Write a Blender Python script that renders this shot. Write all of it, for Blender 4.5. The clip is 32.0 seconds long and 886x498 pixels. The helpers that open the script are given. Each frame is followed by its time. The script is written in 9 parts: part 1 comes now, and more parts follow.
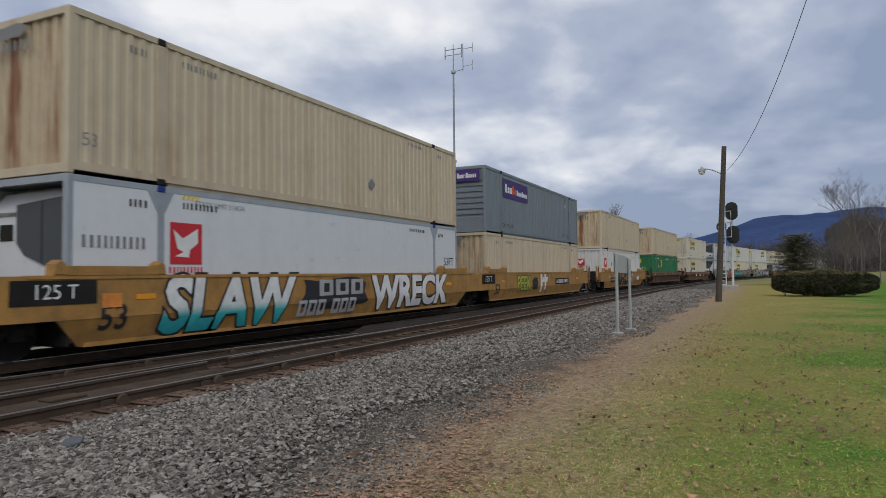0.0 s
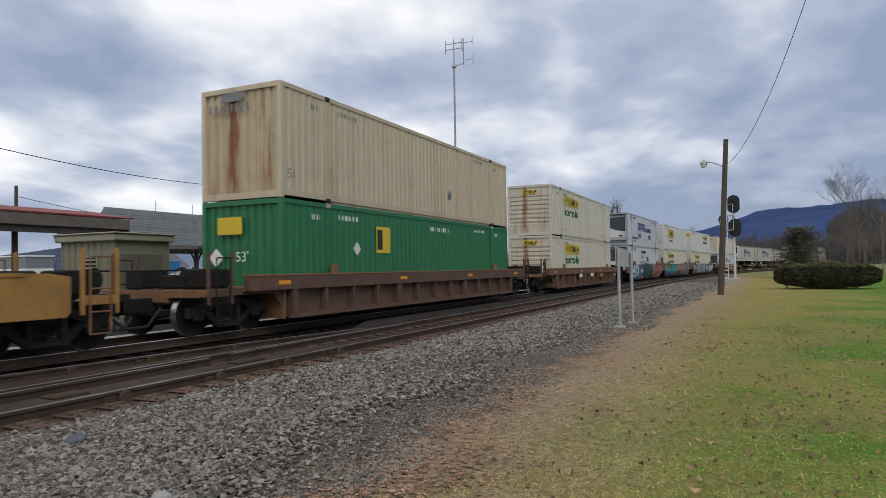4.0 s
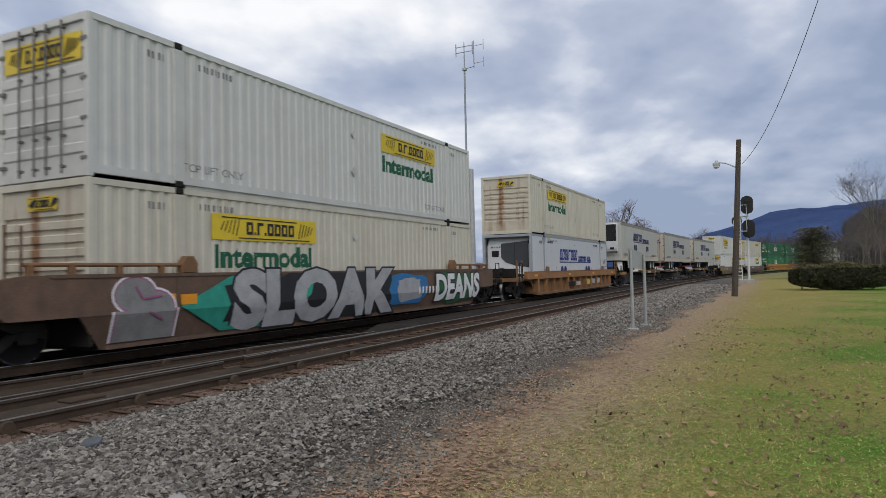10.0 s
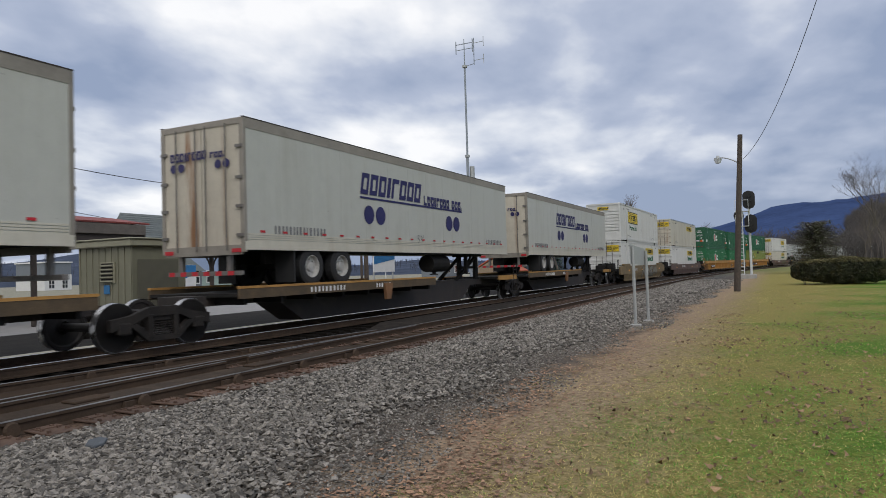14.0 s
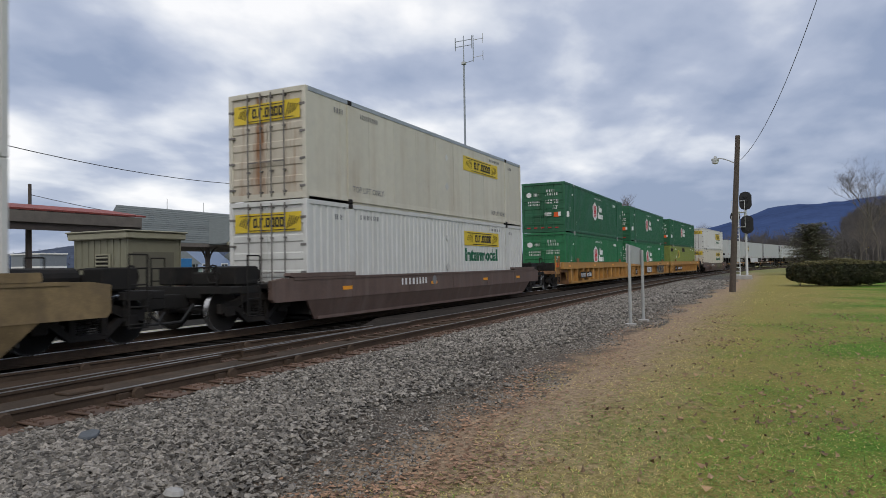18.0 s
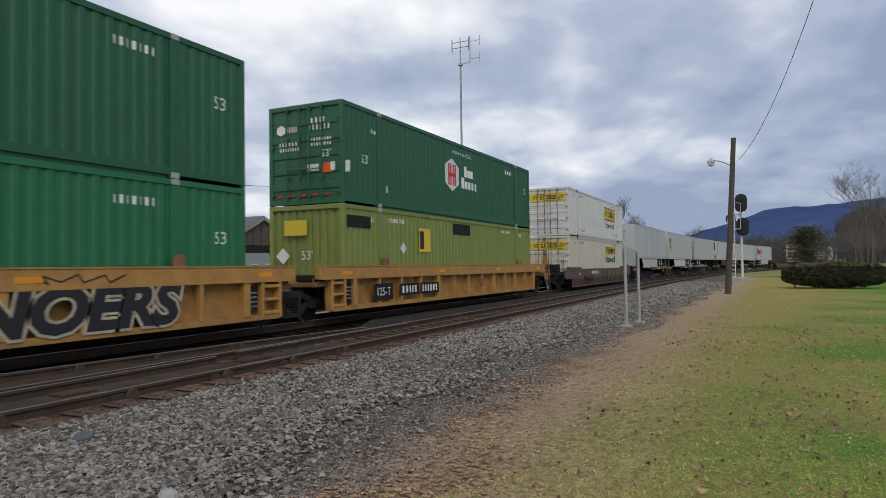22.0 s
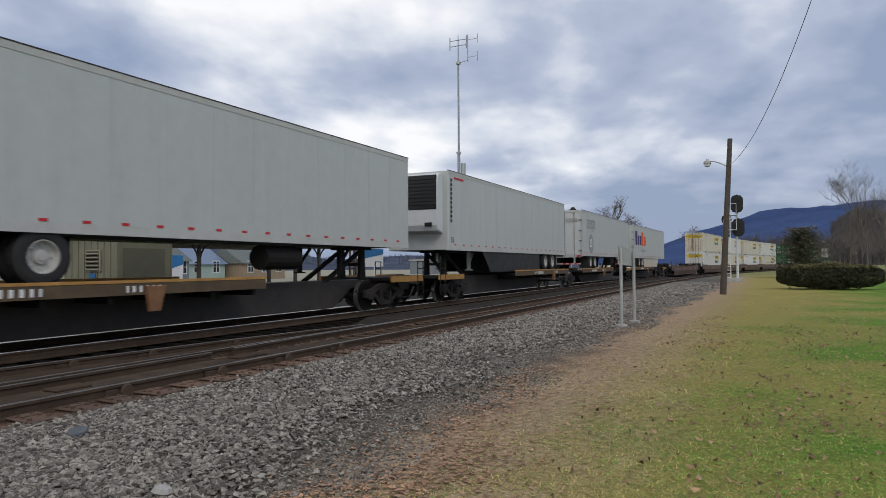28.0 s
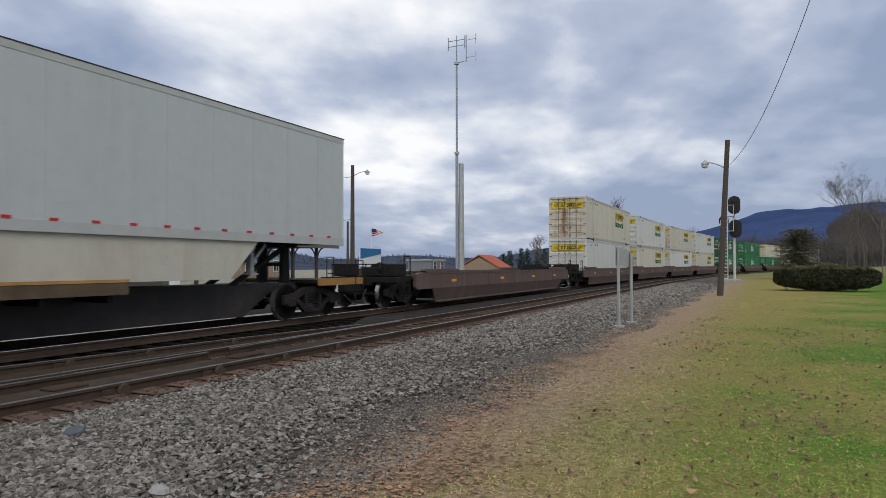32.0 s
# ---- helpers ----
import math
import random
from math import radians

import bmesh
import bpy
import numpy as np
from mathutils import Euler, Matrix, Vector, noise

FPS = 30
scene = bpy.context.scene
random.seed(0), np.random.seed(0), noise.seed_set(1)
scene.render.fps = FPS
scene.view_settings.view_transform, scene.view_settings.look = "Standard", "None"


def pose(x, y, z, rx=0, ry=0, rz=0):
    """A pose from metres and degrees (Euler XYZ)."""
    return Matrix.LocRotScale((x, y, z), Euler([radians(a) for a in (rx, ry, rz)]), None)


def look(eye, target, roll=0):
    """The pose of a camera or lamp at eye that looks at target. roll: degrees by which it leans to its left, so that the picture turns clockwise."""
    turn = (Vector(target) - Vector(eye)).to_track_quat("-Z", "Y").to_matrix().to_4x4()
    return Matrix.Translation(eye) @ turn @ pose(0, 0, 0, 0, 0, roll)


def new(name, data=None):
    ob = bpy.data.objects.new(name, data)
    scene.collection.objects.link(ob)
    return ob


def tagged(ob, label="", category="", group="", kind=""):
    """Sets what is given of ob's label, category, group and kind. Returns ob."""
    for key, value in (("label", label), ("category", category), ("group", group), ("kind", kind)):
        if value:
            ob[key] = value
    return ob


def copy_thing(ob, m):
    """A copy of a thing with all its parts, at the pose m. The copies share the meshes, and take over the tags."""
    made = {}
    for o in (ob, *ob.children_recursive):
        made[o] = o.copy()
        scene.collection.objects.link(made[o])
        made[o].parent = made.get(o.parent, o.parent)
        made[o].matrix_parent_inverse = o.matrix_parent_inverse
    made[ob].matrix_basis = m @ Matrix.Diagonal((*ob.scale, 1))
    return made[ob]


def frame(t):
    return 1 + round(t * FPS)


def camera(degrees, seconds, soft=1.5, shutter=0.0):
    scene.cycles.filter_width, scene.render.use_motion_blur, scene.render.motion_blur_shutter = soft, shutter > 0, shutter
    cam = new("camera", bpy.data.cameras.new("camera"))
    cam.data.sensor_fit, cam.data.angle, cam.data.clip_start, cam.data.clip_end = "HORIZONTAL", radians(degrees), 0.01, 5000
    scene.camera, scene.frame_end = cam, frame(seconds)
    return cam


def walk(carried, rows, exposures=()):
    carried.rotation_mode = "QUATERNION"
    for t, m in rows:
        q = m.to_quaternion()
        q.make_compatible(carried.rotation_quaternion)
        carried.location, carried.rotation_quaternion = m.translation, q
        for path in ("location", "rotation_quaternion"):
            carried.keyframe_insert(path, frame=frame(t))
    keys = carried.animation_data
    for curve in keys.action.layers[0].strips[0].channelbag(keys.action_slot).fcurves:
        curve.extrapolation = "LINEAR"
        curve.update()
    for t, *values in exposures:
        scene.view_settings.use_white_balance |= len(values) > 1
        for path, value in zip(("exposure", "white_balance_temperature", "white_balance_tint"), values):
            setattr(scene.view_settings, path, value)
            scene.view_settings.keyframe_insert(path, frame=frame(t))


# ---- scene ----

cam = camera(66.98, 32.0, soft=0.75, shutter=0.12)
PATH = [
    (0, pose(-0.014, -0.012, 1.597, 92.117, 0.568, -64.778)),
    (0.5, pose(0.004, -0.006, 1.598, 91.932, 0.571, -64.826)),
    (1, pose(0.003, -0.007, 1.598, 91.880, 0.604, -64.837)),
    (1.5, pose(0.002, -0.008, 1.598, 91.845, 0.638, -64.848)),
    (2, pose(0.004, -0.004, 1.598, 91.829, 0.790, -64.869)),
    (2.5, pose(-0.003, -0.006, 1.601, 91.788, 1.123, -64.802)),
    (3, pose(-0.001, -0.004, 1.601, 91.797, 0.954, -64.814)),
    (3.5, pose(-0.001, -0.005, 1.600, 91.750, 0.911, -64.755)),
    (5.5, pose(0.011, 0.005, 1.600, 91.607, 0.764, -64.017)),
    (6, pose(0.012, 0.016, 1.609, 91.788, 0.745, -63.881)),
    (6.5, pose(0.003, 0.004, 1.603, 92.026, 1.012, -63.821)),
    (7, pose(-0.002, 0.007, 1.602, 92.035, 0.738, -63.603)),
    (7.5, pose(-0.003, 0.002, 1.605, 91.981, 0.839, -63.409)),
    (8, pose(-0.003, -0.002, 1.600, 91.956, 1.041, -63.396)),
    (8.5, pose(-0.001, -0.002, 1.601, 91.938, 0.935, -63.467)),
    (9, pose(-0.003, 0.004, 1.603, 91.957, 0.727, -63.487)),
    (9.5, pose(-0.008, -0.000, 1.603, 92.084, 1.219, -63.591)),
    (10, pose(-0.004, 0.001, 1.598, 91.940, 1.217, -63.637)),
    (10.5, pose(-0.005, -0.002, 1.599, 91.893, 1.433, -63.648)),
    (11, pose(-0.011, -0.001, 1.605, 91.615, 1.479, -63.681)),
    (11.5, pose(-0.009, -0.006, 1.599, 91.421, 1.539, -63.754)),
    (12, pose(0.007, 0.010, 1.603, 91.512, 1.532, -63.676)),
    (12.5, pose(0.014, 0.012, 1.603, 91.669, 1.457, -63.693)),
    (13, pose(-0.001, 0.006, 1.604, 91.633, 0.948, -63.528)),
    (13.5, pose(0.003, 0.000, 1.600, 91.702, 1.217, -63.502)),
    (14, pose(-0.004, 0.003, 1.602, 91.739, 1.720, -63.471)),
    (14.5, pose(-0.000, -0.008, 1.602, 91.751, 1.518, -63.548)),
    (16.5, pose(-0.004, -0.006, 1.607, 91.708, 0.822, -63.540)),
    (17, pose(-0.007, -0.011, 1.603, 91.693, 0.658, -63.626)),
    (17.5, pose(-0.005, -0.009, 1.604, 91.620, 0.775, -63.700)),
    (18, pose(-0.000, -0.006, 1.600, 91.453, 0.945, -63.772)),
    (18.5, pose(-0.003, -0.006, 1.599, 91.409, 0.747, -63.948)),
    (19, pose(0.001, -0.002, 1.601, 91.393, 0.742, -64.013)),
    (19.5, pose(-0.001, -0.005, 1.602, 91.416, 0.852, -64.019)),
    (20, pose(0.008, -0.001, 1.600, 91.444, 0.982, -64.062)),
    (20.5, pose(0.003, -0.001, 1.603, 91.459, 0.989, -64.016)),
    (21, pose(0.001, -0.001, 1.604, 91.483, 0.896, -64.011)),
    (21.5, pose(-0.001, -0.000, 1.602, 91.491, 0.920, -64.132)),
    (22, pose(0.005, -0.002, 1.603, 91.556, 0.806, -64.102)),
    (22.5, pose(0.005, -0.003, 1.600, 91.615, 0.708, -64.071)),
    (23, pose(0.003, -0.001, 1.599, 91.669, 0.666, -64.169)),
    (23.5, pose(0.001, -0.007, 1.598, 91.682, 0.794, -64.177)),
    (24, pose(-0.000, -0.003, 1.601, 91.690, 0.635, -64.204)),
    (24.5, pose(-0.005, -0.006, 1.602, 91.725, 0.622, -64.212)),
    (25, pose(-0.002, -0.005, 1.601, 91.580, 0.361, -64.211)),
    (25.5, pose(-0.006, -0.005, 1.599, 91.552, 0.565, -64.249)),
    (27.5, pose(-0.003, -0.005, 1.603, 91.492, 0.282, -64.426)),
    (28, pose(0.001, -0.007, 1.600, 91.407, 0.345, -64.433)),
    (28.5, pose(-0.001, -0.004, 1.599, 91.122, 0.492, -64.589)),
    (29, pose(0.008, -0.002, 1.598, 91.043, 0.439, -64.724)),
    (29.5, pose(0.005, -0.005, 1.599, 91.023, 0.329, -64.789)),
    (30, pose(0.004, -0.003, 1.604, 91.185, 0.158, -64.706)),
    (30.5, pose(0.013, -0.005, 1.603, 91.248, 0.430, -64.761)),
    (31, pose(0.005, -0.006, 1.605, 91.485, 0.577, -64.842)),
    (31.5, pose(0.004, -0.007, 1.604, 91.523, 0.411, -64.767)),
    (32, pose(-0.007, -0.008, 1.608, 91.406, 0.126, -64.643)),
]
walk(cam, PATH, [(0, 0.08), (2.3, 0.08), (3.0, 0.2), (32, 0.2)])

# ---- world, sun, exposure ----
SUN_ELEV, SUN_AZ = 46.0, -128.0          # degrees; azimuth counted from +x towards +y


def make_world():
    w = bpy.data.worlds.new("overcast_sky")
    scene.world = w
    w.use_nodes = True
    nt = w.node_tree
    nt.nodes.clear()
    N, K = nt.nodes.new, nt.links.new
    out, bg = N("ShaderNodeOutputWorld"), N("ShaderNodeBackground")
    sky = N("ShaderNodeTexSky")
    sky.sky_type, sky.sun_disc = "NISHITA", False
    sky.sun_elevation, sky.sun_rotation = radians(SUN_ELEV), radians(90 - SUN_AZ)
    sky.dust_density, sky.ozone_density = 2.0, 1.5
    tc, sep = N("ShaderNodeTexCoord"), N("ShaderNodeSeparateXYZ")
    K(tc.outputs["Generated"], sep.inputs[0])

    def m(op, a, b):
        n = N("ShaderNodeMath")
        n.operation = op
        for i, v in enumerate((a, b)):
            if isinstance(v, (int, float)):
                n.inputs[i].default_value = v
            else:
                K(v, n.inputs[i])
        return n.outputs[0]

    up = m("MAXIMUM", sep.outputs[2], 0.0)
    den = m("ADD", up, 0.22)
    com = N("ShaderNodeCombineXYZ")
    K(m("DIVIDE", sep.outputs[0], den), com.inputs[0])
    K(m("DIVIDE", sep.outputs[1], den), com.inputs[1])

    def cloud(scale, detail, off, sx=1.0, sy=1.0, rough=0.55, dist=0.4):
        mp = N("ShaderNodeMapping")
        mp.inputs["Location"].default_value = off
        mp.inputs["Scale"].default_value = (sx, sy, 1)
        mp.inputs["Rotation"].default_value = (0, 0, radians(-28))
        K(com.outputs[0], mp.inputs[0])
        n = N("ShaderNodeTexNoise")
        n.inputs["Scale"].default_value, n.inputs["Detail"].default_value = scale, detail
        n.inputs["Roughness"].default_value, n.inputs["Distortion"].default_value = rough, dist
        K(mp.outputs[0], n.inputs["Vector"])
        return n.outputs["Fac"]

    big = cloud(0.95, 4, CLOUD_A, 1.0, 0.8, 0.48, 0.1)
    mid = cloud(3.2, 5, CLOUD_B, 0.8, 1.0, 0.5, 0.1)
    low = m("ADD", m("MULTIPLY", sep.outputs[0], -0.12), m("SUBTRACT", m("MULTIPLY", sep.outputs[1], 0.085), 0.034))
    # thinner, brighter cloud low in one quarter of the sky
    toward = m("ADD", m("ADD", m("MULTIPLY", sep.outputs[0], 0.82), m("MULTIPLY", sep.outputs[1], 0.51)), m("MULTIPLY", sep.outputs[2], 0.25))
    glow = m("MULTIPLY", m("POWER", m("MAXIMUM", toward, 0.0), 30.0), 0.07)
    higher = m("ADD", m("ADD", m("MULTIPLY", sep.outputs[0], 0.88), m("MULTIPLY", sep.outputs[1], 0.27)), m("MULTIPLY", sep.outputs[2], 0.39))
    glow = m("ADD", glow, m("MULTIPLY", m("POWER", m("MAXIMUM", higher, 0.0), 28.0), 0.15))
    # thicker, bluer cloud all along the horizon
    band = m("MULTIPLY", m("POWER", m("SUBTRACT", 1.0, up), 16.0), -0.13)
    side = m("ADD", m("ADD", m("MULTIPLY", sep.outputs[0], 0.985), m("MULTIPLY", sep.outputs[1], 0.06)), m("MULTIPLY", sep.outputs[2], 0.14))
    band = m("ADD", band, m("MULTIPLY", m("POWER", m("MAXIMUM", side, 0.0), 55.0), -0.06))
    low = m("ADD", low, band)
    mix = m("ADD", m("ADD", m("ADD", m("MULTIPLY", big, 0.80), m("MULTIPLY", m("SUBTRACT", mid, 0.16), 0.36)), low), glow)
    ramp = N("ShaderNodeValToRGB")
    e = ramp.color_ramp.elements
    e[0].position, e[0].color = 0.35, (0.32, 0.39, 0.55, 1)
    e[1].position, e[1].color = 0.585, (1.07, 1.07, 1.085, 1)
    k = ramp.color_ramp.elements.new(0.45)
    k.color = (0.50, 0.56, 0.705, 1)
    k = ramp.color_ramp.elements.new(0.515)
    k.color = (0.77, 0.81, 0.895, 1)
    K(mix, ramp.inputs[0])
    scale = N("ShaderNodeMixRGB")
    scale.blend_type, scale.inputs[0].default_value = "MULTIPLY", 1.0
    K(ramp.outputs[0], scale.inputs[1])
    scale.inputs[2].default_value = (CLOUD_GAIN, CLOUD_GAIN, CLOUD_GAIN, 1)
    both = N("ShaderNodeMixRGB")
    both.inputs[0].default_value = 0.93
    K(sky.outputs[0], both.inputs[1])
    K(scale.outputs[0], both.inputs[2])
    K(both.outputs[0], bg.inputs[0])
    bg.inputs[1].default_value = SKY_STRENGTH
    K(bg.outputs[0], out.inputs[0])


CLOUD_A, CLOUD_B, CLOUD_GAIN, SKY_STRENGTH = (3.1, 1.7, 0), (0.4, 5.2, 0), 8.3, 0.1
make_world()
sun = new("sun", bpy.data.lights.new("sun", "SUN"))
sun.data.energy, sun.data.angle, sun.data.color = 0.9, radians(35), (1.0, 0.96, 0.9)
_a, _e = radians(SUN_AZ), radians(SUN_ELEV)
sun.matrix_world = look((60 * math.cos(_a) * math.cos(_e), 60 * math.sin(_a) * math.cos(_e), 60 * math.sin(_e)), (0, 0, 0))
scene.view_settings.exposure = 0.20


# ---- materials ----
MATS = {}


def mat(name, col, rough=0.7, metal=0.0, var=0.15, scale=3.0, fine=40.0, bump=0.15, dirt=None, dirt_amt=0.0,
        streak=False, rnd=0.06, dirt_scale=2.0, spec=0.4, bump_dist=0.01, specks=0.0):
    """A surface: base colour varied at two scales, optional dirt or rust in patches or vertical streaks, fine relief."""
    if name in MATS:
        return MATS[name]
    mt = bpy.data.materials.new(name)
    mt.use_nodes = True
    nt = mt.node_tree
    N, K = nt.nodes.new, nt.links.new
    b = nt.nodes["Principled BSDF"]
    b.inputs["Metallic"].default_value = metal
    b.inputs["Specular IOR Level"].default_value = spec
    tc = N("ShaderNodeTexCoord")

    def noise_at(s, detail=4, stretch=(1, 1, 1), rough_=0.6):
        mp = N("ShaderNodeMapping")
        mp.inputs["Scale"].default_value = stretch
        K(tc.outputs["Object"], mp.inputs[0])
        n = N("ShaderNodeTexNoise")
        n.inputs["Scale"].default_value, n.inputs["Detail"].default_value = s, detail
        n.inputs["Roughness"].default_value = rough_
        K(mp.outputs[0], n.inputs["Vector"])
        return n.outputs["Fac"]

    def ramp(fac, lo, hi, c0, c1):
        r = N("ShaderNodeMapRange")
        r.inputs["From Min"].default_value, r.inputs["From Max"].default_value = lo, hi
        r.inputs["To Min"].default_value, r.inputs["To Max"].default_value = c0, c1
        K(fac, r.inputs["Value"])
        return r.outputs[0]

    big, small = noise_at(scale), noise_at(fine, 3)
    hsv = N("ShaderNodeHueSaturation")
    hsv.inputs["Color"].default_value = (*col, 1)
    add = N("ShaderNodeMath")
    add.operation = "MULTIPLY"
    K(ramp(big, 0.3, 0.7, 1 - var, 1 + var), add.inputs[0])
    K(ramp(small, 0.3, 0.7, 1 - var * 0.6, 1 + var * 0.6), add.inputs[1])
    oi = N("ShaderNodeObjectInfo")
    mul = N("ShaderNodeMath")
    mul.operation = "MULTIPLY"
    K(add.outputs[0], mul.inputs[0])
    K(ramp(oi.outputs["Random"], 0, 1, 1 - rnd, 1 + rnd), mul.inputs[1])
    K(mul.outputs[0], hsv.inputs["Value"])
    colour = hsv.outputs[0]
    if dirt:
        mx = N("ShaderNodeMixRGB")
        mx.inputs[2].default_value = (*dirt, 1)
        K(colour, mx.inputs[1])
        d1 = noise_at(dirt_scale, 6, (1.0, 1.0, 0.07) if streak else (1, 1, 1), 0.65)
        d2 = noise_at(dirt_scale * 0.35, 3)
        mm = N("ShaderNodeMath")
        mm.operation = "MULTIPLY"
        K(ramp(d1, 0.48, 0.75, 0, 1), mm.inputs[0])
        K(ramp(d2, 0.35, 0.65, 0.25, 1.0), mm.inputs[1])
        m2 = N("ShaderNodeMath")
        m2.operation, m2.use_clamp = "MULTIPLY", True
        K(mm.outputs[0], m2.inputs[0])
        m2.inputs[1].default_value = dirt_amt
        K(m2.outputs[0], mx.inputs[0])
        colour = mx.outputs[0]
    if specks:
        # chips and scuffs of bare dark metal, thicker in some places than in others
        mx = N("ShaderNodeMixRGB")
        mx.inputs[2].default_value = (0.09, 0.06, 0.045, 1)
        K(colour, mx.inputs[1])
        sp = N("ShaderNodeMath")
        sp.operation, sp.use_clamp = "MULTIPLY", True
        K(ramp(noise_at(7.0, 5, (1, 1, 1.6), 0.7), 0.66, 0.71, 0, specks), sp.inputs[0])
        K(ramp(noise_at(0.9, 2), 0.45, 0.62, 0.0, 1.0), sp.inputs[1])
        K(sp.outputs[0], mx.inputs[0])
        colour = mx.outputs[0]
    K(colour, b.inputs["Base Color"])
    K(ramp(big, 0.3, 0.7, max(0.03, rough - 0.1), min(1, rough + 0.1)), b.inputs["Roughness"])
    if bump:
        bp = N("ShaderNodeBump")
        bp.inputs["Strength"].default_value, bp.inputs["Distance"].default_value = bump, bump_dist
        K(small, bp.inputs["Height"])
        K(bp.outputs[0], b.inputs["Normal"])
    MATS[name] = mt
    return mt


RUST, GRIME = (0.16, 0.06, 0.025), (0.10, 0.085, 0.07)
M_TAN = mat("tan_paint", (0.50, 0.42, 0.305), 0.55, var=0.08, dirt=(0.26, 0.14, 0.07), dirt_amt=0.55, streak=True, bump=0.05, specks=0.8)
M_WHITE = mat("white_paint", (0.575, 0.575, 0.55), 0.5, var=0.05, dirt=(0.33, 0.28, 0.21), dirt_amt=0.35, streak=True, bump=0.04, specks=0.8)
M_CREAM = mat("cream_paint", (0.535, 0.505, 0.42), 0.5, var=0.06, dirt=(0.30, 0.2, 0.11), dirt_amt=0.45, streak=True, bump=0.04, specks=0.8)
M_REEFER = mat("smooth_white_panel", (0.60, 0.62, 0.64), 0.35, var=0.03, dirt=(0.35, 0.33, 0.3), dirt_amt=0.2, streak=True, bump=0.02)
M_TRAILER = mat("trailer_white", (0.475, 0.495, 0.485), 0.4, var=0.04, dirt=(0.30, 0.29, 0.25), dirt_amt=0.3, streak=True, bump=0.03)
M_TRAILERWARM = mat("trailer_warm_white", (0.49, 0.49, 0.44), 0.4, var=0.04, dirt=(0.30, 0.27, 0.2), dirt_amt=0.4, streak=True, bump=0.03, specks=0.8)
M_GREYBOX = mat("grey_paint", (0.17, 0.20, 0.225), 0.5, var=0.07, dirt=(0.10, 0.09, 0.08), dirt_amt=0.3, streak=True, bump=0.04, specks=0.8)
M_GREEN = mat("green_paint", (0.018, 0.105, 0.05), 0.5, var=0.1, dirt=(0.05, 0.06, 0.035), dirt_amt=0.4, streak=True, bump=0.04, specks=0.8)
M_GREEN2 = mat("emerald_paint", (0.02, 0.15, 0.06), 0.5, var=0.1, dirt=(0.05, 0.06, 0.035), dirt_amt=0.3, streak=True, bump=0.04, specks=0.8)
M_LIME = mat("lime_paint", (0.20, 0.245, 0.06), 0.5, var=0.1, dirt=(0.12, 0.11, 0.05), dirt_amt=0.4, streak=True, bump=0.04, specks=0.8)
M_YELLOWCAR = mat("yellow_car_paint", (0.35, 0.185, 0.048), 0.7, var=0.2, dirt=(0.12, 0.075, 0.045), dirt_amt=0.95, bump=0.1)
M_YELLOWPOST = mat("ochre_car_paint", (0.42, 0.22, 0.06), 0.65, var=0.15, dirt=(0.19, 0.10, 0.05), dirt_amt=0.6, bump=0.08)
M_DRABCAR = mat("drab_car_paint", (0.19, 0.135, 0.066), 0.7, var=0.25, dirt=(0.075, 0.058, 0.042), dirt_amt=1.0, bump=0.08)
M_SLATEGRILLE = mat("slate_grille", (0.045, 0.052, 0.06), 0.55, var=0.15, fine=120, bump=0.3)
M_BROWNCAR = mat("brown_car_paint", (0.11, 0.062, 0.042), 0.7, var=0.2, dirt=(0.05, 0.035, 0.028), dirt_amt=0.6, bump=0.1)
M_RUSTCAR = mat("rusty_car_paint", (0.20, 0.105, 0.05), 0.75, var=0.2, dirt=RUST, dirt_amt=0.7, bump=0.12)
M_RUSTDARK = mat("dark_rust_paint", (0.15, 0.085, 0.05), 0.75, var=0.2, dirt=RUST, dirt_amt=0.7, bump=0.12)
M_RUSTPANEL = mat("rusty_orange_panel", (0.19, 0.105, 0.052), 0.75, var=0.25, dirt=(0.09, 0.05, 0.035), dirt_amt=0.8, bump=0.12)
M_RUSTBRIGHT = mat("rusty_orange_paint", (0.28, 0.14, 0.055), 0.72, var=0.2, dirt=(0.15, 0.075, 0.04), dirt_amt=0.8, bump=0.12)
M_DARKCAR = mat("dark_car_paint", (0.112, 0.074, 0.060), 0.65, var=0.2, dirt=(0.20, 0.155, 0.135), dirt_amt=0.6, streak=True, bump=0.1)
M_BLACK = mat("black_steel", (0.014, 0.013, 0.012), 0.8, var=0.3, dirt=(0.045, 0.034, 0.027), dirt_amt=0.5, bump=0.15, spec=0.25)
M_SPINE = mat("spine_steel", (0.04, 0.034, 0.031), 0.7, var=0.3, dirt=(0.075, 0.055, 0.042), dirt_amt=0.6, bump=0.12)
M_FADED = mat("faded_grey_ink", (0.30, 0.30, 0.30), 0.6, var=0.15, bump=0)
M_DARKSKIRT = mat("black_skirt", (0.022, 0.022, 0.024), 0.45, var=0.2, dirt=(0.06, 0.058, 0.055), dirt_amt=0.4, bump=0.03)
M_TRUCK = mat("bogie_steel", (0.022, 0.019, 0.017), 0.8, spec=0.25, var=0.3, dirt=(0.06, 0.048, 0.039), dirt_amt=0.5, bump=0.2)
M_WHEEL = mat("wheel_steel", (0.05, 0.045, 0.042), 0.6, 0.4, var=0.2)
M_TREAD = mat("polished_tread", (0.42, 0.42, 0.43), 0.28, 0.9, var=0.1)
M_TYRE = mat("tyre_rubber", (0.022, 0.022, 0.023), 0.85, var=0.2, dirt=(0.06, 0.055, 0.05), dirt_amt=0.4)
M_RIM = mat("white_rim", (0.42, 0.41, 0.39), 0.5, var=0.1, dirt=GRIME, dirt_amt=0.4)
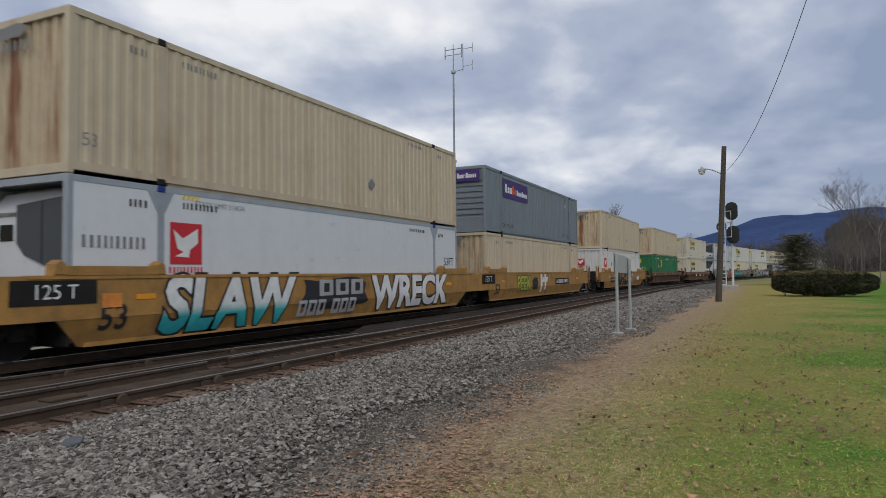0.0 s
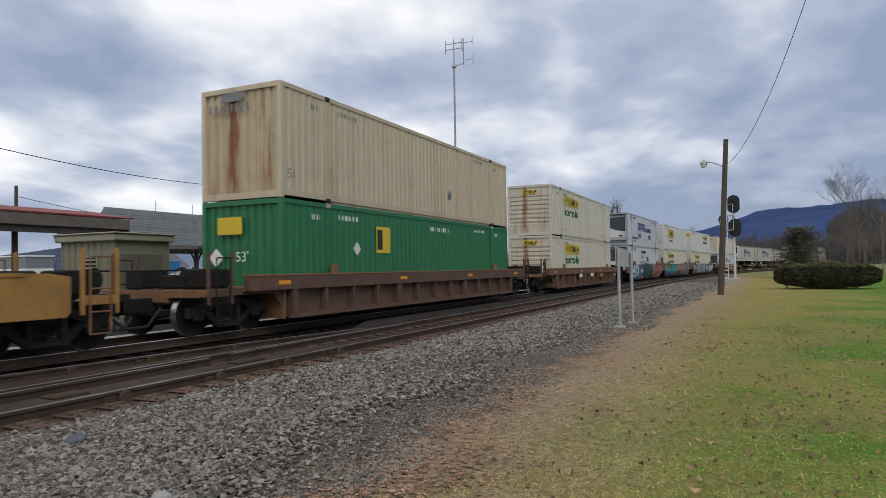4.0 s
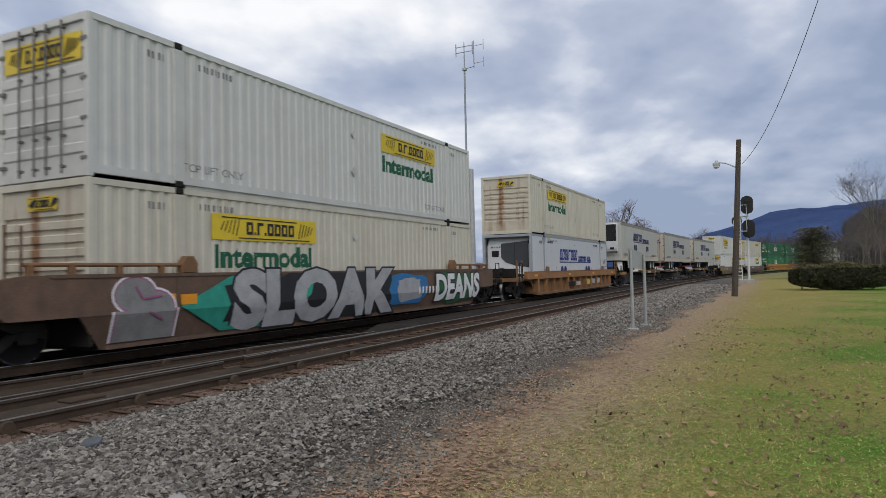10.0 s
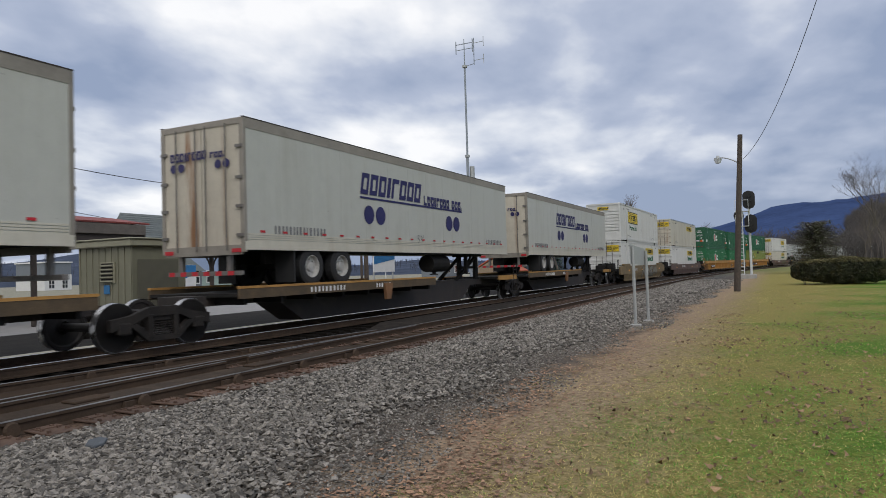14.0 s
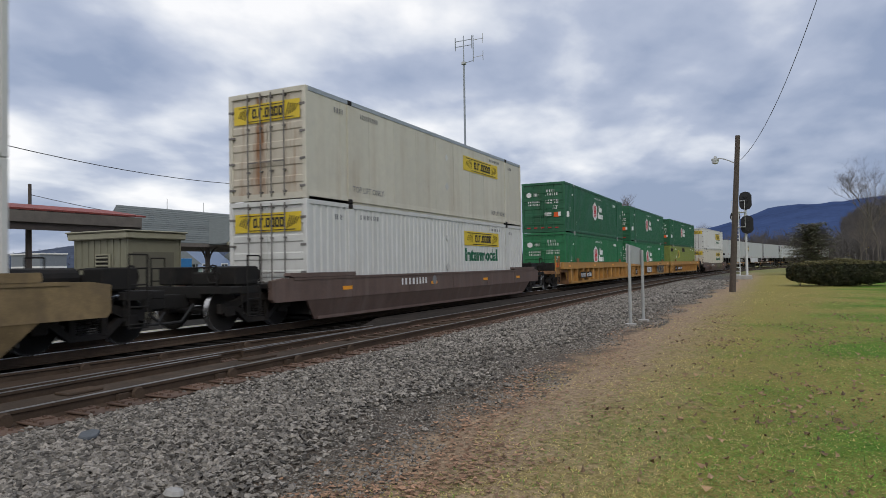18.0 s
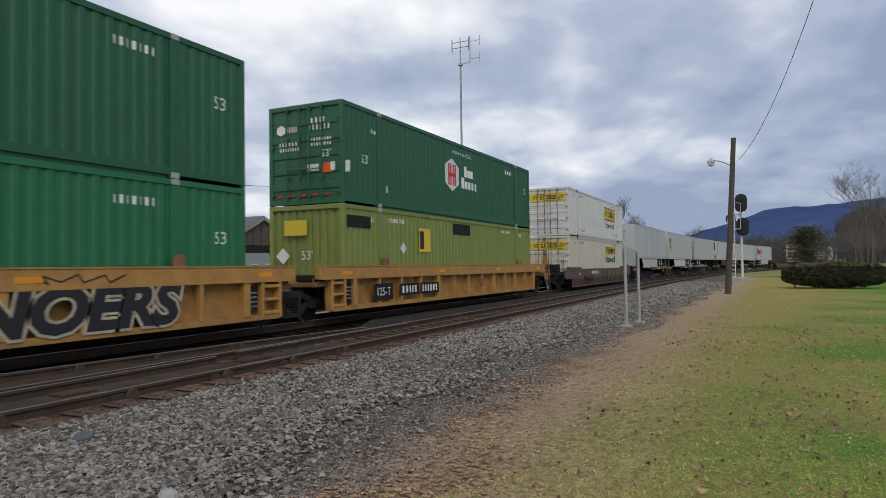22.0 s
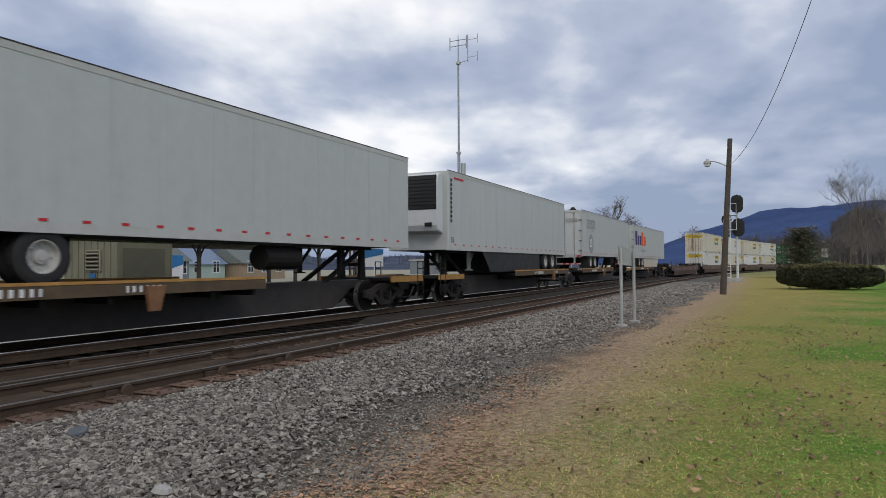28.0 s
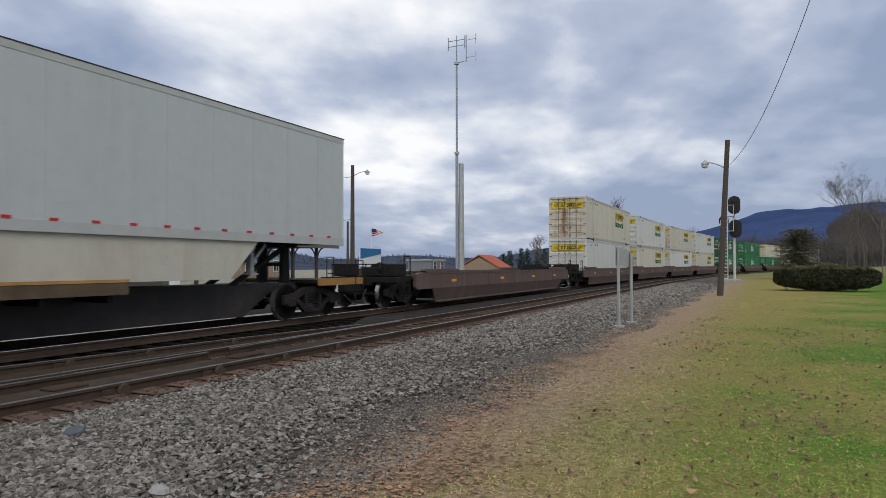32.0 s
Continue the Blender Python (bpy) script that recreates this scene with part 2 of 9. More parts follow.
M_ALU = mat("aluminium", (0.42, 0.43, 0.43), 0.45, 0.3, var=0.08, dirt=(0.2, 0.19, 0.18), dirt_amt=0.3)
M_ROD = mat("worn_rod_steel", (0.17, 0.16, 0.15), 0.55, 0.2, var=0.2, dirt=(0.12, 0.08, 0.055), dirt_amt=0.5)
M_GALV = mat("galvanised_steel", (0.38, 0.39, 0.385), 0.5, 0.25, var=0.12)
M_STEELGREY = mat("blue_grey_frame", (0.28, 0.31, 0.345), 0.5, var=0.1)
M_YEL = mat("sign_yellow", (0.66, 0.48, 0.03), 0.5, var=0.06, bump=0)
M_INK = mat("black_ink", (0.02, 0.02, 0.022), 0.6, var=0.1, bump=0)
M_WORD = mat("green_ink", (0.01, 0.10, 0.05), 0.6, var=0.1, bump=0)
M_BLUE = mat("blue_ink", (0.012, 0.03, 0.19), 0.55, var=0.1, bump=0)
M_NAVY = mat("navy_ink", (0.022, 0.02, 0.10), 0.55, var=0.1, bump=0)
M_PURPLE = mat("purple_ink", (0.045, 0.02, 0.14), 0.55, var=0.1, bump=0)
M_ORANGE = mat("orange_ink", (0.70, 0.10, 0.015), 0.55, var=0.08, bump=0)
M_RED = mat("red_ink", (0.50, 0.02, 0.03), 0.5, var=0.08, bump=0)
M_PALE = mat("white_ink", (0.70, 0.70, 0.69), 0.55, var=0.08, bump=0)
M_GREYINK = mat("grey_ink", (0.18, 0.18, 0.185), 0.6, var=0.1, bump=0)
M_REFLECT = mat("amber_reflector", (0.75, 0.30, 0.02), 0.35, var=0.1, bump=0)
M_SILVER = mat("spray_silver", (0.36, 0.36, 0.37), 0.5, var=0.18, bump=0)
M_SPRAYGREEN = mat("spray_green", (0.02, 0.12, 0.045), 0.6, var=0.2, bump=0)
M_SPRAYRED = mat("spray_red", (0.30, 0.04, 0.035), 0.6, var=0.25, bump=0)
M_SPRAYBLUE = mat("spray_blue", (0.03, 0.16, 0.36), 0.6, var=0.2, bump=0)
M_SPRAYORANGE = mat("spray_orange", (0.60, 0.21, 0.04), 0.6, var=0.2, bump=0)
M_SPRAYLIME = mat("spray_lime", (0.45, 0.45, 0.05), 0.6, var=0.2, bump=0)
M_SPRAYTEAL = mat("spray_teal", (0.03, 0.30, 0.22), 0.6, var=0.2, bump=0)
M_PINK = mat("spray_pink", (0.50, 0.25, 0.30), 0.6, var=0.2, bump=0)
M_RAILTOP = mat("rail_head", (0.27, 0.26, 0.25), 0.35, 0.7, var=0.12)
# ties under the train: its shade put into their near-black colour
M_SHADETIE = mat("shade_dark_tie", (0.016, 0.014, 0.012), 0.95, var=0.3, bump=0.4, spec=0.03)
# polished heads: the sky's reflection is put in as a pale, half-metal base
M_POLISHED = mat("polished_rail_head", (0.82, 0.82, 0.83), 0.35, 0.4, var=0.08, bump=0)
M_OLIVEPINE = mat("olive_needle", (0.20, 0.20, 0.14), 0.9, spec=0.1, var=0.35, scale=1, fine=8, bump=0)
M_FARPINE = mat("blue_green_needle", (0.10, 0.15, 0.125), 0.9, var=0.35, scale=1, fine=8, bump=0)
M_FROG = mat("oily_brown_casting", (0.06, 0.045, 0.034), 0.8, spec=0.12, var=0.3, scale=1.2, fine=20, dirt=(0.15, 0.105, 0.07), dirt_amt=0.7, bump=0.3)
M_DECKEDGE = mat("grimy_deck_edge", (0.10, 0.07, 0.04), 0.75, var=0.25, dirt=(0.035, 0.03, 0.026), dirt_amt=0.8, bump=0.1)
M_RAILSIDE = mat("rail_web", (0.066, 0.047, 0.034), 0.85, spec=0.1, var=0.2, dirt=(0.125, 0.078, 0.048), dirt_amt=0.5)
M_TIE = mat("tie_wood", (0.10, 0.072, 0.053), 0.95, spec=0.08, var=0.25, dirt=(0.16, 0.10, 0.065), dirt_amt=0.5, bump=0.5)
M_PLATE = mat("rusty_plate", (0.125, 0.077, 0.054), 0.85, var=0.25, dirt=(0.11, 0.07, 0.05), dirt_amt=0.7, bump=0.3, rnd=0.3)
M_STONE = mat("ballast_stone", (0.188, 0.171, 0.148), 0.9, var=0.36, scale=14, fine=90, rnd=0.0, bump=0.5, bump_dist=0.02, dirt=(0.10, 0.085, 0.075), dirt_amt=0.6, dirt_scale=5)
M_WOODPOLE = mat("weathered_pole", (0.075, 0.06, 0.05), 0.9, var=0.25, scale=8, bump=0.4, dirt=(0.14, 0.12, 0.1), dirt_amt=0.4, streak=True)
M_CONCRETE = mat("concrete", (0.36, 0.35, 0.33), 0.9, var=0.12, dirt=(0.22, 0.21, 0.19), dirt_amt=0.5, bump=0.2)
M_ASPHALT = mat("platform_asphalt", (0.035, 0.033, 0.031), 0.95, spec=0.05, var=0.25, scale=2, fine=40, bump=0.3, dirt=(0.06, 0.056, 0.05), dirt_amt=0.5)
M_EDGE = mat("platform_edge_cream", (0.55, 0.51, 0.40), 0.8, var=0.12, dirt=(0.3, 0.26, 0.18), dirt_amt=0.5)
M_SHED = mat("olive_shed_metal", (0.20, 0.195, 0.14), 0.6, var=0.08, dirt=(0.14, 0.13, 0.1), dirt_amt=0.3, streak=True)
M_SHEDTRIM = mat("olive_trim", (0.27, 0.26, 0.19), 0.6, var=0.08)
M_SHINGLE = mat("grey_shingle", (0.12, 0.135, 0.13), 0.9, var=0.2, scale=5, fine=30, bump=0.4, rnd=0.14)
M_REDROOF = mat("red_roof_edge", (0.26, 0.065, 0.055), 0.7, var=0.2, dirt=(0.14, 0.06, 0.055), dirt_amt=0.6)
M_TIMBER = mat("grey_timber", (0.13, 0.115, 0.10), 0.85, var=0.2, bump=0.3)
M_DARKTIMBER = mat("dark_timber", (0.06, 0.05, 0.045), 0.85, var=0.2, bump=0.3)
M_SIDING = mat("grey_siding", (0.16, 0.18, 0.20), 0.7, var=0.1)
M_WHITETRIM = mat("white_trim", (0.66, 0.66, 0.64), 0.6, var=0.06)
M_GLASS = mat("dark_window_glass", (0.03, 0.035, 0.04), 0.08, var=0.1, bump=0, spec=0.8)
M_LENS = mat("lamp_glass", (0.55, 0.57, 0.6), 0.2, var=0.05, bump=0)
M_SIGNBLACK = mat("signal_black", (0.012, 0.012, 0.013), 0.5, var=0.2)
M_BARK = mat("grey_bark", (0.15, 0.125, 0.11), 0.95, var=0.25, scale=2, fine=25, bump=0.4)
M_TWIG = mat("bare_twig", (0.125, 0.105, 0.095), 0.95, var=0.2, bump=0)
M_HEDGE = mat("hedge_leaf", (0.032, 0.036, 0.017), 0.8, var=0.5, scale=3, fine=10, bump=0, dirt=(0.15, 0.11, 0.05), dirt_amt=0.7)
M_PINE = mat("pine_needle", (0.055, 0.075, 0.042), 0.85, var=0.4, scale=1, fine=8, bump=0)
M_GRASS = mat("grass_blade", (0.115, 0.25, 0.022), 0.7, var=0.35, scale=0.6, fine=6, bump=0)
M_STRAW = mat("straw_blade", (0.43, 0.345, 0.12), 0.8, var=0.35, scale=0.6, fine=6, bump=0)
M_BIGLEAF = mat("curled_leaf", (0.20, 0.13, 0.075), 0.85, var=0.4, scale=8, bump=0)
M_BROWNSMOOTH = mat("dark_brown_car_paint", (0.135, 0.082, 0.056), 0.7, var=0.25, dirt=(0.075, 0.05, 0.04), dirt_amt=0.7, bump=0.1)
M_LEAF = mat("dead_leaf", (0.30, 0.175, 0.105), 0.85, var=0.35, scale=6, bump=0)
M_WIRE = mat("black_wire", (0.02, 0.02, 0.02), 0.6, bump=0)
M_BRICK = mat("tan_wall", (0.30, 0.23, 0.16), 0.85, var=0.15, bump=0.2)
M_EXCAV = mat("orange_roof", (0.42, 0.10, 0.045), 0.7, var=0.15)


def fade_paint(name, stops, axis, lo, hi, rough=0.6):
    """Sprayed colours fading into one another across the letters' height."""
    mt = mat(name, (0.5, 0.5, 0.5), rough, var=0.12, scale=4, bump=0)
    nt = mt.node_tree
    N, K = nt.nodes.new, nt.links.new
    tc, sep, mr, rp, mx = N("ShaderNodeTexCoord"), N("ShaderNodeSeparateXYZ"), N("ShaderNodeMapRange"), N("ShaderNodeValToRGB"), N("ShaderNodeMixRGB")
    K(tc.outputs["Object"], sep.inputs[0])
    mr.inputs["From Min"].default_value, mr.inputs["From Max"].default_value = lo, hi
    K(sep.outputs[axis], mr.inputs["Value"])
    K(mr.outputs[0], rp.inputs[0])
    e = rp.color_ramp.elements
    e[0].position, e[0].color = stops[0][0], (*stops[0][1], 1)
    e[1].position, e[1].color = stops[-1][0], (*stops[-1][1], 1)
    for p, c in stops[1:-1]:
        k = e.new(p)
        k.color = (*c, 1)
    mx.blend_type, mx.inputs[0].default_value = "MULTIPLY", 1.0
    hs = [n for n in nt.nodes if n.type == "HUE_SAT"][0]
    hs.inputs["Color"].default_value = (0.9, 0.9, 0.9, 1)
    bs = nt.nodes["Principled BSDF"]
    K(hs.outputs[0], mx.inputs[1])
    K(rp.outputs[0], mx.inputs[2])
    K(mx.outputs[0], bs.inputs["Base Color"])
    return mt


M_ICEFADE = fade_paint("white_to_aqua_spray", [(0.0, (0.02, 0.28, 0.30)), (0.32, (0.04, 0.42, 0.44)), (0.5, (0.66, 0.70, 0.68)), (1.0, (0.74, 0.74, 0.72))], 1, -0.52, 0.52)
M_SEAFADE = fade_paint("aqua_to_blue_spray", [(0.0, (0.03, 0.09, 0.20)), (0.35, (0.03, 0.20, 0.33)), (0.5, (0.10, 0.42, 0.42)), (0.75, (0.02, 0.30, 0.31)), (1.0, (0.02, 0.27, 0.29))], 2, 0.2, 1.45)
M_EMBER = fade_paint("orange_brown_spray", [(0.0, (0.08, 0.04, 0.03)), (0.4, (0.24, 0.10, 0.05)), (0.7, (0.50, 0.26, 0.05)), (1.0, (0.16, 0.07, 0.03))], 2, 0.2, 1.5)
M_TANEND = mat("tan_paint_rusted", (0.46, 0.37, 0.25), 0.6, var=0.1, dirt=(0.22, 0.095, 0.04), dirt_amt=3.2, streak=True, bump=0.05)
M_CREAMEND = mat("cream_paint_rusted", (0.54, 0.49, 0.40), 0.6, var=0.08, dirt=(0.26, 0.13, 0.06), dirt_amt=2.2, streak=True, bump=0.05)
M_LIGHTRAIL = mat("pale_rail_paint", (0.47, 0.47, 0.45), 0.5, var=0.06, dirt=(0.3, 0.28, 0.25), dirt_amt=0.4, bump=0.03)


# ---- mesh helpers ----
class Mesh:
    """Vertices and faces gathered by simple solids."""

    def __init__(self):
        self.v, self.f = [], []

    def add(self, verts, faces):
        n = len(self.v)
        self.v += [tuple(p) for p in verts]
        self.f += [tuple(i + n for i in q) for q in faces]
        return self

    def box(self, x0, x1, y0, y1, z0, z1, c=0.0):
        if c <= 0:
            vs = [(x, y, z) for z in (z0, z1) for y in (y0, y1) for x in (x0, x1)]
            return self.add(vs, [(0, 2, 3, 1), (4, 5, 7, 6), (0, 1, 5, 4), (2, 6, 7, 3), (0, 4, 6, 2), (1, 3, 7, 5)])
        return self.prism([(x0 + c, y0), (x1 - c, y0), (x1, y0 + c), (x1, y1 - c), (x1 - c, y1), (x0 + c, y1), (x0, y1 - c), (x0, y0 + c)], z0, z1, "z", c)

    def prism(self, poly, a, b, axis="y", bev=0.0):
        """A polygon (counter-clockwise) pushed along an axis; x: poly is (y, z); y: (x, z); z: (x, y)."""
        def at(p, h):
            return (h, p[0], p[1]) if axis == "x" else (p[0], h, p[1]) if axis == "y" else (p[0], p[1], h)
        n = len(poly)
        rings = []
        if bev > 0:
            cx, cy = sum(p[0] for p in poly) / n, sum(p[1] for p in poly) / n
            w = max(max(abs(p[0] - cx), abs(p[1] - cy)) for p in poly)
            ins = [(p[0] - (p[0] - cx) * min(0.3, bev / w), p[1] - (p[1] - cy) * min(0.3, bev / w)) for p in poly]
            rings = [(ins, a), (poly, a + bev), (poly, b - bev), (ins, b)]
        else:
            rings = [(poly, a), (poly, b)]
        vs, fs = [], []
        for pl, h in rings:
            vs += [at(p, h) for p in pl]
        flip = axis == "y"
        for r in range(len(rings) - 1):
            for i in range(n):
                j = (i + 1) % n
                q = (r * n + i, r * n + j, (r + 1) * n + j, (r + 1) * n + i)
                fs.append(q[::-1] if flip else q)
        lo, hi = tuple(range(n)), tuple(range((len(rings) - 1) * n, len(rings) * n))
        fs += [lo if flip else lo[::-1], hi[::-1] if flip else hi]
        return self.add(vs, fs)

    def tube(self, p, q, r0, r1=None, n=8, caps=True):
        """A straight round bar from p to q."""
        r1 = r0 if r1 is None else r1
        p, q = Vector(p), Vector(q)
        d = (q - p).normalized()
        s = d.orthogonal().normalized()
        u = d.cross(s)
        vs = []
        for c, r in ((p, r0), (q, r1)):
            vs += [tuple(c + r * (math.cos(2 * math.pi * i / n) * s + math.sin(2 * math.pi * i / n) * u)) for i in range(n)]
        fs = [(i, (i + 1) % n, n + (i + 1) % n, n + i) for i in range(n)]
        if caps:
            fs += [tuple(range(n))[::-1], tuple(range(n, 2 * n))]
        return self.add(vs, fs)

    def sweep(self, pts, r, n=6):
        """A bent round bar through the points, in one piece."""
        vs, fs = [], []
        pts = [Vector(p) for p in pts]
        for i, p in enumerate(pts):
            d = (pts[min(len(pts) - 1, i + 1)] - pts[max(0, i - 1)]).normalized()
            s = d.cross(Vector((0.13, 0.31, 0.94))).normalized()
            u = d.cross(s)
            vs += [tuple(p + r * (math.cos(6.2832 * k / n) * s + math.sin(6.2832 * k / n) * u)) for k in range(n)]
        for i in range(len(pts) - 1):
            fs += [(i * n + k, i * n + (k + 1) % n, (i + 1) * n + (k + 1) % n, (i + 1) * n + k) for k in range(n)]
        fs += [tuple(range(n))[::-1], tuple(range((len(pts) - 1) * n, len(pts) * n))]
        return self.add(vs, fs)

    def lathe(self, prof, centre, axis="y", n=20, caps=True):
        """Radii turned about an axis: prof is a list of (along, radius)."""
        vs, fs = [], []
        cx, cy, cz = centre
        for a, r in prof:
            for i in range(n):
                c, s = r * math.cos(2 * math.pi * i / n), r * math.sin(2 * math.pi * i / n)
                vs.append((cx + c, cy + a, cz + s) if axis == "y" else (cx + a, cy + c, cz + s) if axis == "x" else (cx + c, cy + s, cz + a))
        for k in range(len(prof) - 1):
            for i in range(n):
                j = (i + 1) % n
                q = (k * n + i, k * n + j, (k + 1) * n + j, (k + 1) * n + i)
                fs.append(q[::-1] if axis == "y" else q)
        lo, hi = tuple(range(n)), tuple(range((len(prof) - 1) * n, len(prof) * n))
        if caps:
            fs += [lo if axis == "y" else lo[::-1], hi[::-1] if axis == "y" else hi]
        return self.add(vs, fs)

    def data(self, name, material, smooth=False):
        me = bpy.data.meshes.new(name)
        me.from_pydata(self.v, [], self.f)
        if smooth:
            me.polygons.foreach_set("use_smooth", [True] * len(me.polygons))
        me.materials.append(material)
        me.update()
        return me


def part(name, m, material, parent=None, label="", smooth=False, at=None):
    """Links one mesh as a thing, or as a part under a thing."""
    ob = new(name, m.data(name, material, smooth) if isinstance(m, Mesh) else m)
    if parent:
        ob.parent = parent
    if at is not None:
        ob.matrix_basis = at
    if label:
        ob["label"] = label
    if name in JOINED:
        ob["kind"] = "stuff"
    return ob


JOINED = ("painted_name", "scrollwork", "red_emblem", "yellow_emblem", "dark_block", "reflective_tape", "bumper_tape", "branchwork", "foliage", "sprayed_fill")


def thing(name, m, label, category, group="", kind=""):
    ob = new(name)
    ob.empty_display_size = 0.3
    ob.matrix_basis = m
    return tagged(ob, label, category, group, kind)


WORDS = {}


def word_mesh(text, size, material, spacing=1.0, bold=0.0, shear=0.0):
    key = (text, size, material.name, spacing, bold, shear)
    if key not in WORDS:
        cu = bpy.data.curves.new("lettering", "FONT")
        cu.body, cu.size, cu.space_character, cu.shear = text, size, spacing, shear
        cu.align_x, cu.align_y, cu.resolution_u, cu.offset = "CENTER", "CENTER", 3, bold
        ob = bpy.data.objects.new("lettering", cu)
        me = bpy.data.meshes.new_from_object(ob)
        bpy.data.objects.remove(ob)
        me.materials.clear()
        me.materials.append(material)
        WORDS[key] = me
    return WORDS[key]


SIDE = Matrix.Rotation(radians(90), 4, "X")                                     # letters that face -y
END = Matrix.Rotation(radians(-90), 4, "Z") @ Matrix.Rotation(radians(90), 4, "X")   # letters that face -x


def letters(parent, text, x, y, z, size, material, face="side", name="lettering", spacing=1.0, bold=0.0, sx=1.0, shear=0.0):
    ob = part(name, word_mesh(text, size, material, spacing, bold, shear), material, parent)
    ob.matrix_basis = Matrix.Translation((x, y, z)) @ (SIDE if face == "side" else END) @ Matrix.Diagonal((sx, 1, 1, 1))
    return ob


def flat(polys, thick=0.004):
    """Painted shapes as thin plates in the plane (u, w), facing -y; u to the right, w up."""
    m = Mesh()
    for i, pl in enumerate(polys):
        m.prism(pl, -thick - 0.0006 * (i % 9), 0.0, "y")
    return m


def rect(u0, u1, w0, w1, sh=0.0):
    return [(u0, w0), (u1, w0), (u1 + sh, w1), (u0 + sh, w1)]


def disc(u, w, r, n=24, rw=None):
    rw = rw or r
    return [(u + r * math.cos(2 * math.pi * i / n), w + rw * math.sin(2 * math.pi * i / n)) for i in range(n)]


def marks(parent, name, polys, x, y, z, material, face="side", label="", thick=0.004):
    ob = part(name, flat(polys, thick), material, parent, label)
    if len(polys) > 1:
        ob["kind"] = "stuff"
    ob.matrix_basis = Matrix.Translation((x, y, z)) @ (Matrix() if face == "side" else Matrix.Rotation(radians(-90), 4, "Z"))
    return ob


def bars(n, w, h, gap=0.35, sh=0.0, seed=1, u0=0.0):
    """A row of plain blocks of letter size, centred."""
    rng = random.Random(seed)
    ws = [rng.uniform(0.7, 1.2) for _ in range(n)]
    tot = sum(ws) + gap * (n - 1)
    k, u, out = w / tot, u0 - w / 2, []
    for a in ws:
        out.append(rect(u + 0.12 * a * k, u + 0.72 * a * k, -h / 2, h / 2, sh))
        u += (a + gap) * k
    return out


# ---- the railway line ----
RAIL_Z, TRACK_Y, BEND_X, BEND_R = 0.15, 11.83, 50.0, 640.0


def on_line(s, off=0.0):
    """Place and heading on the running line at s metres; straight, then a bend towards -y."""
    if s <= BEND_X:
        return s, TRACK_Y + off, 0.0
    a = (s - BEND_X) / BEND_R
    return BEND_X + (BEND_R + off) * math.sin(a), TRACK_Y - BEND_R + (BEND_R + off) * math.cos(a), -a


# the run against time, and the slack that runs through the couplings now and then
RUN = (482.6011, 22.7531, -42.2475, 38.7961, -11.7775)


def travelled(t):
    """How far the train has run since the start."""
    slack = sum(a * math.exp(-((t - c) / 0.35) ** 2) for c, a in ((2.0, -0.13), (14.0, -0.1), (22.0, -0.18)))
    return slack + sum(c * (t / 32.0) ** (i + 1) for i, c in enumerate(RUN))


CL, CW, CH = 16.154, 2.591, 2.896      # 53 ft high cube container
NEAR = -CW / 2
MOVERS, WHEELS = [], []


# ---- containers ----
SKINS = []
RIB_DEPTH, RIB_PITCH = 0.028, 0.278


def press():
    """Lay painted marks on the near side's skin: stencils and words follow the ribs, plates rest on them."""
    x0, x1 = -CL / 2 + 0.1, CL / 2 - 0.1
    p = (x1 - x0) / int((x1 - x0) / RIB_PITCH)
    for c, skin in SKINS:
        for ob in list(c.children):
            if abs(ob.matrix_basis.translation.y - NEAR) > 0.012 or not ob.data:
                continue
            if ob.name.split(".")[0] not in ("word", "stencil", "lettering", "painted_name", "arrow_mark") or skin != "ribbed":
                ob.matrix_basis = Matrix.Translation((0, 0.016 if skin == "ribbed" else 0.012 if skin == "plated" else 0.008, 0)) @ ob.matrix_basis
                continue
            bm = bmesh.new()
            bm.from_mesh(ob.data)
            bm.transform(ob.matrix_basis)
            us = [v.co.x for v in bm.verts]
            for k in range(int((min(us) - x0) / p), int((max(us) - x0) / p) + 1):
                for f in (0.0, 0.36, 0.5, 0.86):
                    u = x0 + (k + f) * p
                    if min(us) < u < max(us):
                        bmesh.ops.bisect_plane(bm, geom=bm.verts[:] + bm.edges[:] + bm.faces[:], plane_co=(u, 0, 0), plane_no=(1, 0, 0))
            for v in bm.verts:
                f = ((v.co.x - x0) / p) % 1.0
                dip = 0.0 if f < 0.36 else (f - 0.36) / 0.14 if f < 0.5 else 1.0 if f < 0.86 else (1.0 - f) / 0.14
                v.co.y += 0.0205 + RIB_DEPTH * dip
            me = ob.data.copy()
            bm.transform(ob.matrix_basis.inverted())
            bm.to_mesh(me)
            bm.free()
            ob.data = me


def ribs(m, x0, x1, z0, z1, y, depth=RIB_DEPTH, pitch=RIB_PITCH, out=-1):
    """A corrugated sheet standing along x."""
    n = max(2, int((x1 - x0) / pitch))
    p = (x1 - x0) / n
    xs = []
    for i in range(n):
        a = x0 + i * p
        xs += [(a, 0), (a + 0.36 * p, 0), (a + 0.5 * p, 1), (a + 0.86 * p, 1)]
    xs.append((x1, 0))
    vs = [(x, y - out * depth * k, z) for x, k in xs for z in (z0, z1)]
    fs = [(2 * i, 2 * i + 2, 2 * i + 3, 2 * i + 1) for i in range(len(xs) - 1)]
    m.add(vs, fs if out < 0 else [f[::-1] for f in fs])


